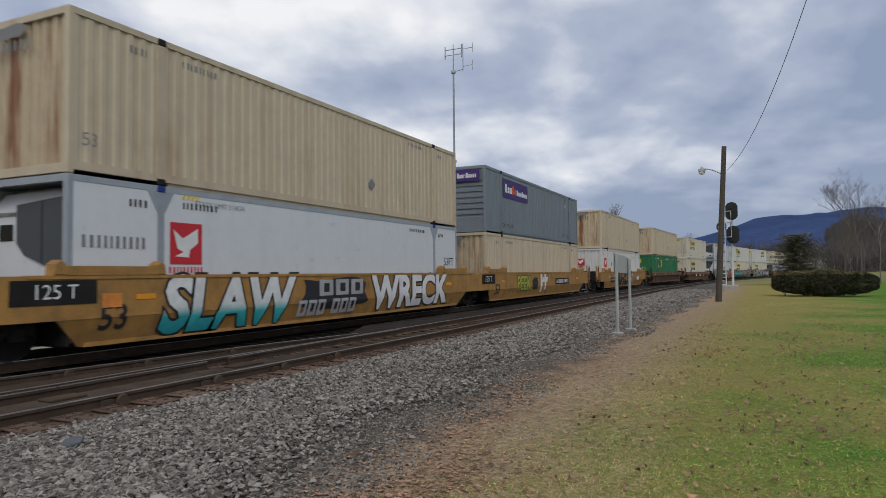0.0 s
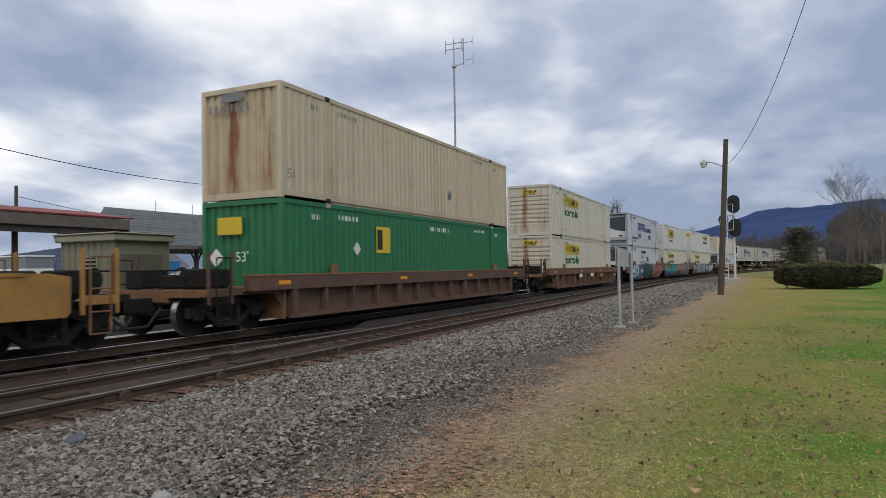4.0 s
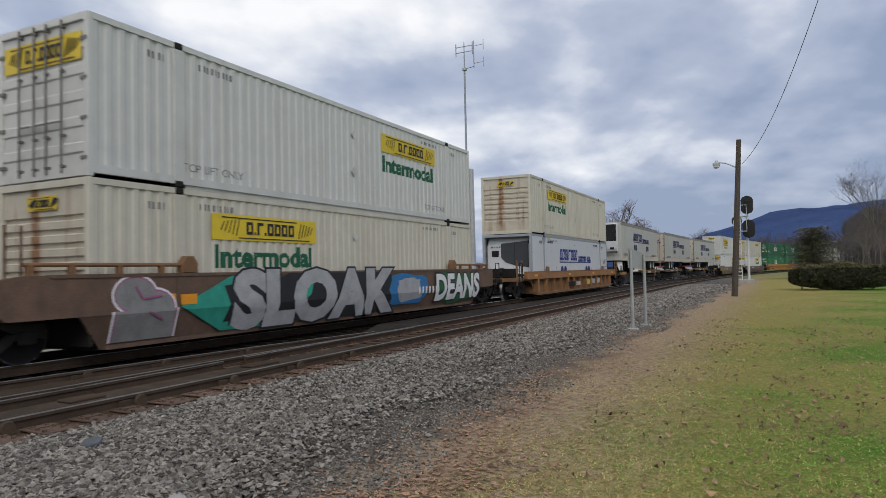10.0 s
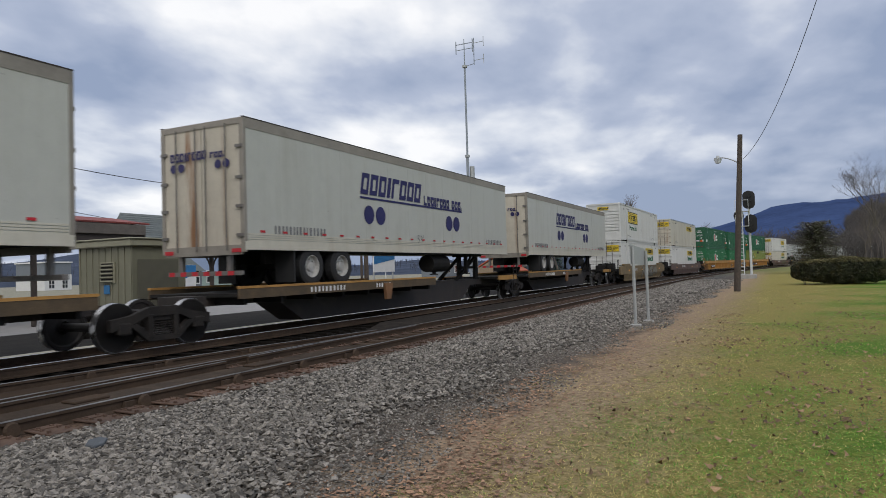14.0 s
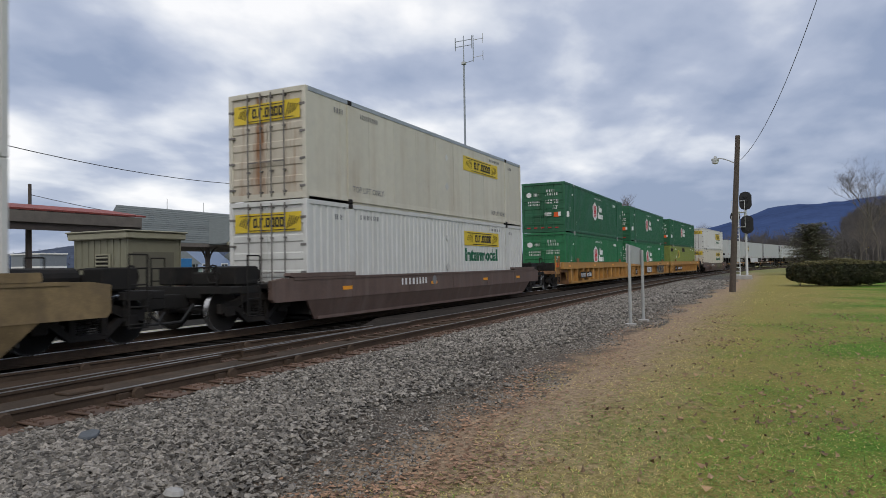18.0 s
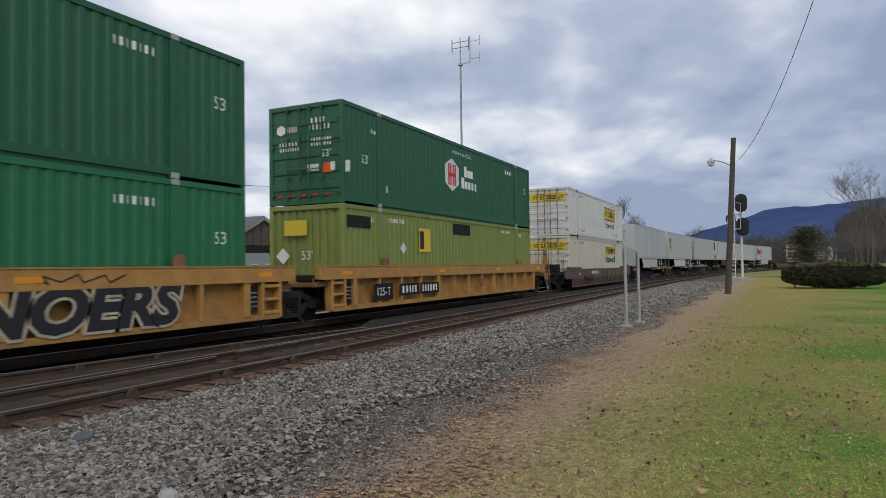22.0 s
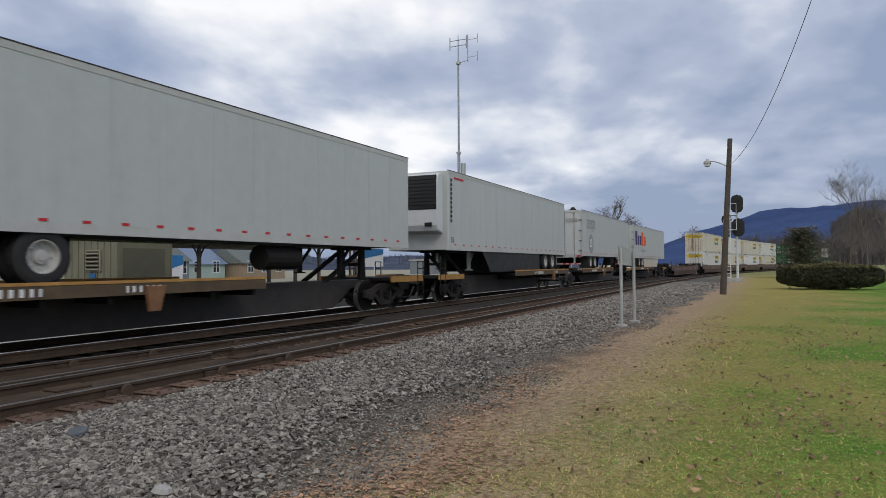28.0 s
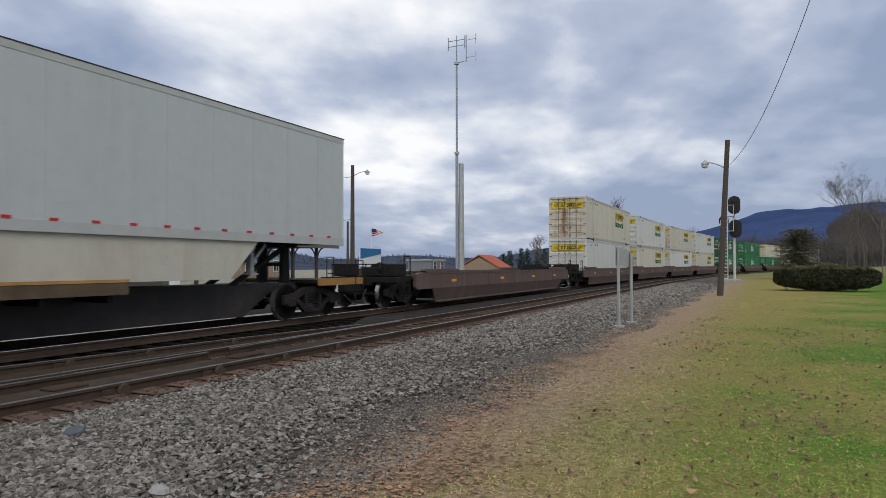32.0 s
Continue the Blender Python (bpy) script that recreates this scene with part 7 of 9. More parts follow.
def station():
    x0, x1, y0, yr, y1, ze, zr = 22.0, 43.2, 29.4, 34.0, 38.6, 3.1, 5.4
    t = thing("station_building", Matrix(), "old station building with grey shingle roof and open arcade", "building")
    rows = 16
    for k in range(rows):
        a, b = k / rows, (k + 1) / rows
        ya, yb = y0 + (yr - y0) * a, y0 + (yr - y0) * (b + 0.02)
        za, zb = ze + (zr - ze) * a, ze + (zr - ze) * (b + 0.02)
        xa, xb = x1 - 4.6 * a, x1 - 4.6 * b
        wa, wb = x0 + 4.4 * a, x0 + 4.4 * b
        m = Mesh()
        m.add([(wa, ya, za + 0.05), (xa, ya, za + 0.05), (xb, yb, zb + 0.02), (wb, yb, zb + 0.02), (wa, ya, za - 0.02), (xa, ya, za - 0.02), (xb, yb, zb - 0.05), (wb, yb, zb - 0.05)],
              [(0, 1, 2, 3), (7, 6, 5, 4), (0, 4, 5, 1), (1, 5, 6, 2), (3, 2, 6, 7), (0, 3, 7, 4)])
        part("shingle_course", m, M_SHINGLE, t)
        m = Mesh()
        m.add([(xa, ya, za + 0.05), (xa, y1 - (ya - y0), za + 0.05), (xb, y1 - (yb - y0), zb + 0.02), (xb, yb, zb + 0.02)], [(0, 1, 2, 3)])
        m.add([(xa, ya, za), (xa, y1 - (ya - y0), za), (xa, y1 - (ya - y0), za + 0.05), (xa, ya, za + 0.05)], [(0, 1, 2, 3)])
        part("hip_course", m, M_SHINGLE, t)
    part("back_roof", Mesh().prism([(yr, zr), (y1, ze), (y1, ze - 0.1), (yr, zr - 0.1)], x0 + 5.0, x1 - 4.6, "x"), M_SHINGLE, t)
    part("eave_board", Mesh().box(x0, x1 + 0.05, y0 - 0.06, y0 + 0.02, ze - 0.18, ze + 0.02, 0.01), M_TIMBER, t)
    part("soffit", Mesh().prism([(x0, y0 + 0.03), (x1, y0 + 0.03), (x1, y1 - 0.1), (x0 + 5.6, y1 - 0.1), (x0 + 4.4, yr)], ze - 0.12, ze - 0.06, "z"), M_DARKTIMBER, t)
    part("end_gable", Mesh().add([(x0, y0, ze - 0.06), (x0 + 4.4, yr, ze - 0.06), (x0 + 5.6, y1, ze - 0.06), (x0 + 4.4, yr, zr)], [(0, 3, 1), (1, 3, 2), (0, 1, 3), (1, 2, 3)]), M_BROWNWALL, t)
    # gable facing the line
    gx, gw, gz = 32.5, 3.5, 4.85
    g = part("gable", Mesh().prism([(gx - gw + 0.4, ze), (gx + gw - 0.4, ze), (gx, gz - 0.25)], y0 - 1.2, y0 - 1.1, "y"), M_BROWNWALL, t, "brown boarded gable with pale bargeboards")
    for s in (-1, 1):
        m = Mesh().prism([(gx + s * gw, ze - 0.1), (gx + s * gw, ze + 0.06), (gx, gz + 0.06), (gx, gz - 0.16)][:: -s], y0 - 1.4, y0 - 1.28, "y")
        part("bargeboard", m, M_SHEDTRIM, g)
        m = Mesh()
        m.add([(gx, y0 - 1.35, gz + 0.1), (gx + s * (gw + 0.15), y0 - 1.35, ze), (gx + s * (gw + 0.15), y0 + 0.4, ze), (gx, yr - 1.0, gz + 0.1)], [(0, 1, 2, 3)])
        m.add([(gx, y0 - 1.35, gz + 0.02), (gx + s * (gw + 0.15), y0 - 1.35, ze - 0.08), (gx + s * (gw + 0.15), y0 + 0.4, ze - 0.08), (gx, yr - 1.0, gz + 0.02)], [(3, 2, 1, 0)])
        part("gable_roof", m, M_SHINGLE, g)
    for k in range(5):
        part("gable_board", Mesh().box(gx - 1.6 + k * 0.7, gx - 1.5 + k * 0.7, y0 - 1.23, y0 - 1.2, ze, gz - 0.35 - abs(k - 2) * 0.42), M_DARKTIMBER, g)
    # arcade posts with arched brackets
    for px in (23.6, 26.4, 29.4, 35.6, 38.4, 41.2):
        p = part("post", Mesh().box(px - 0.1, px + 0.1, y0 + 0.5, y0 + 0.7, 0.06, ze - 0.1, 0.015), M_DARKTIMBER, t)
        for s in (-1, 1):
            m = Mesh()
            prev = None
            for i in range(7):
                a = i / 6 * math.pi / 2
                q = (px + s * (0.1 + 0.95 * (1 - math.cos(a))), y0 + 0.6, ze - 1.15 + 1.05 * math.sin(a))
                if prev:
                    m.tube(prev, q, 0.055, n=6)
                prev = q
            part("arch_bracket", m, M_DARKTIMBER, p)["kind"] = "stuff"
    for px in (30.0, 33.0):
        part("finial", Mesh().tube((px, yr, zr), (px, yr, zr + 0.7), 0.02, n=6), M_GALV, t)


M_BROWNWALL = mat("brown_boards", (0.10, 0.075, 0.055), 0.85, var=0.2, bump=0.3)
station()


def radio_mast():
    x, y = 49.8, 22.15
    t = thing("radio_mast", pose(x, y, 0), "tall slender grey radio mast with folded-dipole antennas", "radio mast")
    part("monopole", Mesh().tube((0.25, -0.1, 0), (0.25, -0.1, 9.95), 0.26, 0.2, 14), M_GALV, t, "thick grey steel lower pole")
    part("mast_tube", Mesh().tube((0, 0.17, 0.0), (0, 0.17, 10.8), 0.13, 0.12, 10).tube((0, 0.17, 10.8), (0, 0.17, 18.2), 0.085, 0.075, 10).tube((0, 0.17, 18.2), (0, 0.17, 20.2), 0.05, 0.04, 8), M_STEELGREY, t)
    for z in (10.7, 18.1):
        part("collar", Mesh().tube((0, 0.17, z), (0, 0.17, z + 0.18), 0.2, n=10), M_GALV, t)

    def dipoles(name, oy, z0, z1, span, up):
        a = part(name, Mesh().tube((0, oy, z0 - 0.4), (0, oy, z1 + 0.4), 0.03, n=6), M_STEELGREY, t)
        for z in (z0, z1):
            m = Mesh()
            m.tube((0, oy + span, z), (0, oy - span, z - 0.0), 0.03, n=6)
            part("boom", m, M_STEELGREY, a)
        for s in (-1, 1):
            m = Mesh()
            for z in ((z0 + z1) / 2,):
                m.tube((0, oy + s * span, z0 - up), (0, oy + s * span, z1 + up), 0.04, n=6)
            part("dipole", m, M_STEELGREY, a)

    dipoles("antenna", 0.17, 19.62, 20.08, 0.74, 0.3)
    b = part("side_antenna", Mesh().tube((0, -0.69, 18.2), (0, -0.69, 20.42), 0.035, n=6).tube((0, 0.17, 18.2), (0, -0.69, 18.3), 0.025, n=6), M_STEELGREY, t)
    for z in (18.55, 19.98):
        part("boom", Mesh().tube((0, -0.69, z), (0, -1.54, z + 0.03), 0.022, n=6), M_GALV, b)
        part("dipole", Mesh().tube((0, -1.54, z - 0.38), (0, -1.54, z + 0.42), 0.025, n=6), M_GALV, b)


radio_mast()
lamp_pole("street_lamp", (46.1, 30.0, 0), 9.8, 0.0, (0.1, -1.35), "weathered grey wooden pole with lamp arm", 0.2, -0.9)


def plain_pole(base, h, label, cross=False):
    t = thing("utility_pole", pose(*base), label, "utility pole", "wooden poles")
    part("pole", Mesh().tube((0, 0, -0.2), (0, 0, h), 0.14, 0.1, 10), M_WOODPOLE, t)
    if cross:
        part("crossarm", Mesh().box(-0.06, 0.06, -0.9, 0.9, h - 0.7, h - 0.58, 0.01), M_WOODPOLE, t)
        for y in (-0.8, 0.8):
            part("insulator", Mesh().tube((0, y, h - 0.58), (0, y, h - 0.4), 0.05, n=8), M_GLASS, t)


plain_pole((27.3, 43.5, 0), 7.4, "short grey utility pole behind the station")
plain_pole((56.0, 37.0, 0), 6.0, "thin utility pole behind the station")
wire("overhead_wire", (27.3, 43.4, 6.7), (64.0, 41.5, 6.9), 1.5, 0.02, "slack black wire between poles")
wire("overhead_wire", (46.1, 29.9, 8.9), (8.0, 27.0, 7.7), 1.75, 0.018, "slack black wire running to the lamp pole")


def station_sign():
    t = thing("station_sign", pose(0, 0, 0), "white station sign with blue upper band on posts", "sign")
    for px in (32.4, 34.5):
        part("post", Mesh().tube((px, 20.6, 0.06), (px, 20.6, 2.6), 0.05, n=8), M_GALV, t)
    part("board", Mesh().box(32.3, 34.6, 20.5, 20.58, 1.55, 2.62, 0.01), M_PALE, t)
    part("blue_band", Mesh().prism([(32.32, 2.0), (34.58, 2.3), (34.58, 2.6), (32.32, 2.6)], 20.485, 20.498, "y"), M_SPRAYBLUE, t)
    t = thing("station_sign", pose(0, 0, 0), "tall white information board with blue top", "sign")
    part("board", Mesh().box(21.75, 22.55, 24.0, 24.1, 0.06, 2.15, 0.01), M_PALE, t)
    part("blue_band", Mesh().prism([(21.76, 1.5), (22.54, 1.72), (22.54, 2.14), (21.76, 2.14)], 23.985, 23.998, "y"), M_SPRAYBLUE, t)


station_sign()


def flag():
    t = thing("flag_pole", pose(49.0, 29.94, 0), "white flagpole with a small striped flag", "flag")
    part("pole", Mesh().tube((0, 0, 0), (0, 0, 4.85), 0.035, n=8), M_PALE, t)
    for k in range(7):
        m, vs = Mesh(), []
        for i in range(7):
            s = i / 6
            top, full = 4.78 - 0.36 * s, 0.62 * (1 - s) + 0.06
            y, d = -0.03 - 1.1 * s, 0.06 * math.sin(i * 1.4)
            vs += [(d, y, top - full * k / 7), (d, y, top - full * (k + 1) / 7)]
        m.add(vs, [(2 * i, 2 * i + 1, 2 * i + 3, 2 * i + 2) for i in range(6)])
        part("stripe", m, M_RED if k % 2 == 0 else M_PALE, t)
    part("canton", Mesh().box(-0.10, -0.085, -0.5, -0.04, 4.45, 4.72), M_NAVY, t)


flag()


def house(x, y, w, d, h, wall, roof, label, flat_roof=False, turn=0.0, windows=3, base=0.0, lower=0.0):
    t = thing("house", pose(x, y, base, 0, 0, turn), label, "house", "houses behind the station")
    part("wall", Mesh().box(0, w, 0, d, max(0.0, -base), h), wall, t)
    if lower:
        part("lower_wall", Mesh().box(-0.05, w + 0.05, -0.05, d, max(0.0, -base), lower), M_WHITETRIM, t, "white-boarded lower storey")
    if flat_roof:
        part("roof", Mesh().box(-0.2, w + 0.2, -0.2, d + 0.2, h, h + 0.25, 0.03), roof, t)
    else:
        part("roof", Mesh().prism([(-0.3, h), (d + 0.3, h), (d / 2, h + d * 0.34)], -0.3, w + 0.3, "x"), roof, t)
    for k in range(windows):
        for st in range(max(1, int(h // 2.7))):
            cx, cz = w * (k + 0.5) / windows, 1.6 + st * 2.7
            wd = part("window", Mesh().box(cx - 0.55, cx + 0.55, -0.06, 0.0, cz - 0.75, cz + 0.75), M_WHITETRIM, t)
            for s in (-1, 1):
                part("pane", Mesh().box(cx + s * 0.26 - 0.2, cx + s * 0.26 + 0.2, -0.075, -0.061, cz - 0.65, cz - 0.03).box(cx + s * 0.26 - 0.2, cx + s * 0.26 + 0.2, -0.075, -0.061, cz + 0.03, cz + 0.65), M_GLASS, wd)


def orange_barn():
    t = thing("house", Matrix.Translation((120.0, 44.6, 0)), "tan gabled building with a faded orange roof", "house", "houses behind the station")
    part("wall", Mesh().prism([(0.3, 0), (9.2, 0), (9.2, 0.9), (4.6, 3.2), (0.3, 0.9)], 0.2, 7.0, "x"), M_BRICK, t)
    for pl in ([(-0.1, 0.75), (4.6, 3.5), (4.6, 3.7), (-0.1, 0.95)], [(4.6, 3.5), (9.5, 0.75), (9.5, 0.95), (4.6, 3.7)]):
        part("roof", Mesh().prism(pl, 0.0, 7.2, "x"), M_EXCAV, t)


M_BLUEROOF = mat("blue_metal_roof", (0.15, 0.20, 0.29), 0.5, var=0.1)
M_TEALWALL = mat("pale_teal_wall", (0.33, 0.42, 0.38), 0.8, var=0.1)
house(72.0, 112.0, 4.8, 8, 5.3, M_SIDING, M_WHITETRIM, "grey flat-roofed house with white lower storey", True, 0, 2, -0.6, 3.3)
house(45.5, 55.0, 7.0, 7, 2.2, M_SIDING, M_SHINGLE, "low grey house with white windows", False, 0, 4)
house(54.0, 60.0, 9.0, 7, 1.9, M_TEALWALL, M_BLUEROOF, "pale green low building with a blue roof", False, 0, 3)
house(64.0, 58.0, 8.0, 6, 2.0, M_BRICK, M_SHINGLE, "tan low building with dark roof", False, 0, 3)
house(112.0, 55.5, 6.0, 5, 2.5, M_SIDING, M_CONCRETE, "low grey flat-roofed building", True, 0, 2)
orange_barn()
house(125.0, 20.0, 8.0, 6, 2.8, M_WHITETRIM, M_SHINGLE, "small white house far along the line", False, 0, 2)


def second_signal():
    t = thing("railway_signal", pose(59.4, 16.2, 0), "silver ladder signal tower beside the platform end", "railway signal")
    for dy in (-0.45, 0.45):
        part("leg", Mesh().tube((0, dy, 0), (0, dy, 6.6), 0.05, n=8), M_GALV, t)
        part("leg", Mesh().tube((0.7, dy, 0), (0.7, dy, 6.6), 0.05, n=8), M_GALV, t)
    for k in range(15):
        part("rung", Mesh().tube((0, -0.45, 0.5 + k * 0.42), (0, 0.45, 0.5 + k * 0.42), 0.025, n=6), M_GALV, t)
    for k in range(5):
        part("lattice", Mesh().tube((0, -0.45, 0.6 + k * 1.2), (0.7, -0.45, 1.8 + k * 1.2), 0.025, n=6), M_GALV, t)
    for z in (4.0, 6.2):
        m = Mesh()
        m.prism([(p[0] - 0.75, p[1] + z) for p in disc(0, 0, 0.36, 16, 0.62)], 0.2, 0.24, "x")
        h = part("signal_head", m, M_SIGNBLACK, t, "black oval signal backboard")
        part("lamp_case", Mesh().box(0.0, 0.2, -0.9, -0.45, z - 0.4, z + 0.4, 0.03), M_SIGNBLACK, h)


second_signal()


# ---- trees, woods and hills ----
def evergreen(base, h, r, seed, label, droop=0.25, n=26, group="evergreens", start=0.08, size=1.0, needle=None, power=0.75):
    t = thing("evergreen_tree", Matrix.Translation(base), label, "tree", group)
    rng = random.Random(seed)
    wood, tuft = Mesh(), Mesh()
    wood.tube((0, 0, -0.2), (0, 0, h * 0.95), h * 0.022, 0.02, 7)
    for k in range(n):
        f = start + (0.97 - start) * k / n
        z = h * f
        ln = r * (1 - f) ** power * rng.uniform(0.75, 1.1) + 0.15
        for j in range(7):
            a = rng.uniform(0, 6.283)
            d = Vector((math.cos(a), math.sin(a), rng.uniform(-droop, 0.15)))
            L = ln * rng.uniform(0.6, 1.1)
            p = Vector((0, 0, z))
            q = p + d * L
            wood.tube(p, q, 0.02, 0.008, 3, caps=False)
            for i in range(int(4 + L * 5)):
                u = rng.uniform(0.25, 1.02)
                c = p.lerp(q, u) + Vector((rng.gauss(0, 0.09), rng.gauss(0, 0.09), rng.gauss(0, 0.06))) * (0.6 + L * 0.35)
                e = (d + Vector((rng.uniform(-1, 1), rng.uniform(-1, 1), rng.uniform(-0.5, 0.5))) * 0.8).normalized()
                s = 0.17 * size * rng.uniform(0.6, 1.3) * (0.6 + 0.08 * h)
                w = e.cross(Vector((0, 0, 1))).normalized() * s * 0.35
                tuft.add([c - e * s * 0.4 - w, c - e * s * 0.4 + w, c + e * s], [(0, 1, 2)])
    part("trunk", wood, M_BARK, t)
    part("crown", tuft, needle or M_PINE, t)
    return t


evergreen((84.0, -3.8, 0.0), 5.7, 3.3, 3, "dense dark olive-green evergreen with a rounded crown", 0.0, 120, size=1.1, needle=M_OLIVEPINE, power=0.22)
for k, (x, y, h) in enumerate(((170, 62.5, 5.0), (168, 60, 5.8), (171, 57.8, 6.5), (169, 55.5, 6.3), (172, 53.2, 6.6), (170, 51, 6.2))):
    evergreen((x, y, 0), h, 2.3, 30 + k, "dark green conifer in a far row", 0.2, 22, size=2.4, needle=M_FARPINE)

big = bare_tree((108.0, 20.5, 0), 14.0, 2, 0.5, "broad leafless tree behind the train", 7, 0.2)
copy_thing(big, Matrix.Translation((121.0, 20.0, 0)) @ Matrix.Rotation(2.0, 4, "Z") @ Matrix.Scale(0.82, 4))
copy_thing(big, Matrix.Translation((132.0, 21.0, 0)) @ Matrix.Rotation(4.0, 4, "Z") @ Matrix.Scale(0.72, 4))
copy_thing(big, Matrix.Translation((169.0, 13.8, 0)) @ Matrix.Rotation(1.0, 4, "Z") @ Matrix.Scale(0.85, 4))
for bx, by, br, bs in ((100, 25, 0.4, 0.62), (113, 27, 2.9, 0.66), (141, 23.5, 5.2, 0.7), (96, 29, 1.9, 0.5)):
    copy_thing(big, Matrix.Translation((bx, by, 0)) @ Matrix.Rotation(br, 4, "Z") @ Matrix.Scale(bs, 4))
tall = bare_tree((79.0, -9.6, 0.3), 11.8, 8, 0.46, "tall leafless tree with fine upright branches", 8, 0.065, exact=True)
for tx, ty, tr, ts in ((83, -8.2, 2.1, 0.8), (78, -10.9, 4.0, 0.86)):
    copy_thing(tall, Matrix.Translation((tx, ty, 0.2)) @ Matrix.Rotation(tr, 4, "Z") @ Matrix.Scale(ts, 4))
rng_t = random.Random(21)
for k in range(16):
    d = rng_t.uniform(84, 170)
    a = radians(rng_t.uniform(-11.5, -4.9))
    copy_thing(tall, Matrix.Translation((d * math.cos(a), d * math.sin(a), 0.2)) @ Matrix.Rotation(rng_t.uniform(0, 6.28), 4, "Z") @ Matrix.Scale(rng_t.uniform(0.4, 0.7), 4))


def far_woods():
    """Leafless woods on the rising ground beyond, each tree a few fine sticks."""
    rng = random.Random(77)
    near, far = Mesh(), Mesh()
    for k in range(5200):
        m = near
        if k % 4 == 0:
            d, a = rng.uniform(220, 420), radians(rng.uniform(-6, 4.5))
            base, h = 0.0, rng.uniform(9, 15)
        elif k % 4 < 3:
            d, a = rng.uniform(235, 525), radians(rng.uniform(-15, -4.6))
            base, h = right_rise(math.degrees(a)) * (math.sin(min(1, (d - 230) / 290) * math.pi / 2) ** 1.2), rng.uniform(7, 12)
        else:
            d, a = rng.uniform(300, 720), radians(rng.uniform(15, 64))
            base, h, m = hill_z(d * math.cos(a), d * math.sin(a)), rng.uniform(3, 5.5), far
        p = Vector((d * math.cos(a), d * math.sin(a), base - 1.5))
        m.tube(p, p + Vector((0, 0, h * 0.75)), 0.12, 0.05, 3, caps=False)
        for j in range(12):
            z = h * rng.uniform(0.25, 0.75)
            e = Vector((rng.uniform(-1, 1), rng.uniform(-1, 1), rng.uniform(0.4, 1.3))) * h * 0.19
            m.tube(p + Vector((0, 0, z)), p + Vector((0, 0, z)) + e, 0.07, 0.03, 3, caps=False)
    tagged(part("far_woods", near, M_WOODS), "hazy grey-brown leafless woods beyond the line", "woods", kind="stuff")
    tagged(part("far_woods", far, M_HAZEWOODS), "woods on the low far hill, coloured blue-grey for haze", "woods", kind="stuff")


def right_rise(a):
    return max(-3.0, 27 + 2 * math.sin(a * 0.9) - 6 * max(0, a + 6.2))


def hill_z(x, y):
    d = math.hypot(x, y)
    a = math.degrees(math.atan2(y, x))
    f = min(1.0, max(0.0, (d - 220) / 520))
    return f * (17 + 7 * math.sin(a * 0.13 + 1.0) + 3 * math.sin(a * 0.5))


def ridge(name, d0, d1, a0, a1, height, material, label, n=160, rows=14, seed=1):
    """A long hill: rises from its foot at d0 to its crest at d1."""
    vs, fs = [], []
    for i in range(n + 1):
        a = a0 + (a1 - a0) * i / n
        for j in range(rows + 1):
            f = j / rows
            d = d0 + (d1 - d0) * f
            x, y = d * math.cos(radians(a)), d * math.sin(radians(a))
            nz = noise.noise(Vector((x * 0.004, y * 0.004, seed))) * 0.10 + noise.noise(Vector((x * 0.02, y * 0.02, seed))) * 0.03
            z = height(a) * (math.sin(f * math.pi / 2) ** 1.2) * (1 + nz) - 1.0
            vs.append((x, y, z))
    r = rows + 1
    fs = [(i * r + j, i * r + j + 1, (i + 1) * r + j + 1, (i + 1) * r + j) for i in range(n) for j in range(rows)]
    me = bpy.data.meshes.new(name)
    me.from_pydata(vs, [], [f[::-1] for f in fs])
    me.polygons.foreach_set("use_smooth", [True] * len(fs))
    me.materials.append(material)
    return tagged(new(name, me), label, "hill", kind="structure")


# distance haze put into the base colours: blue mountain, blue hill, blue-grey woods
M_MOUNTAIN = mat("haze_blue_forest", (0.048, 0.075, 0.165), 1.0, var=0.18, scale=0.006, fine=0.05, bump=0, spec=0.0)
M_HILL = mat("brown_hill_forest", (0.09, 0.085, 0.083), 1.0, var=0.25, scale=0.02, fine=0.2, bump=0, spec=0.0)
M_HAZEHILL = mat("haze_blue_hill", (0.07, 0.085, 0.12), 1.0, var=0.3, scale=0.03, fine=0.25, bump=0, spec=0.0)
M_HAZEWOODS = mat("haze_blue_twigs", (0.085, 0.095, 0.12), 1.0, var=0.2, bump=0, spec=0.0)
# haze is mixed into this grey-brown too
M_WOODS = mat("hazy_twigs", (0.105, 0.097, 0.094), 1.0, var=0.2, bump=0, spec=0.0)


def mountain_height(a):
    """Crest height in metres by bearing, 3000 m off: climbs from the valley towards -y."""
    pts = [(-40, 235), (-20, 230), (-9, 222), (-4, 222), (-2, 215), (0, 200), (1.5, 182), (3, 161), (4.5, 136), (6.0, 106), (8, 70), (11, 50), (16, 34), (40, 30), (75, 30)]
    for (p, h), (q, g) in zip(pts, pts[1:]):
        if p <= a <= q:
            return h + (g - h) * (a - p) / (q - p)
    return 40


ridge("mountain", 1500, 3000, -40, 75, mountain_height, M_MOUNTAIN, "long forested mountain ridge, coloured blue for distance haze")
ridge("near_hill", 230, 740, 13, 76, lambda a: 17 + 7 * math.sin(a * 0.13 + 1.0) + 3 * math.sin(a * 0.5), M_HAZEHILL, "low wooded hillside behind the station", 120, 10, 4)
ridge("near_hill", 230, 520, -38, -2.6, right_rise, M_HILL, "wooded grey-brown rise beyond the lawn", 60, 10, 9)
far_woods()


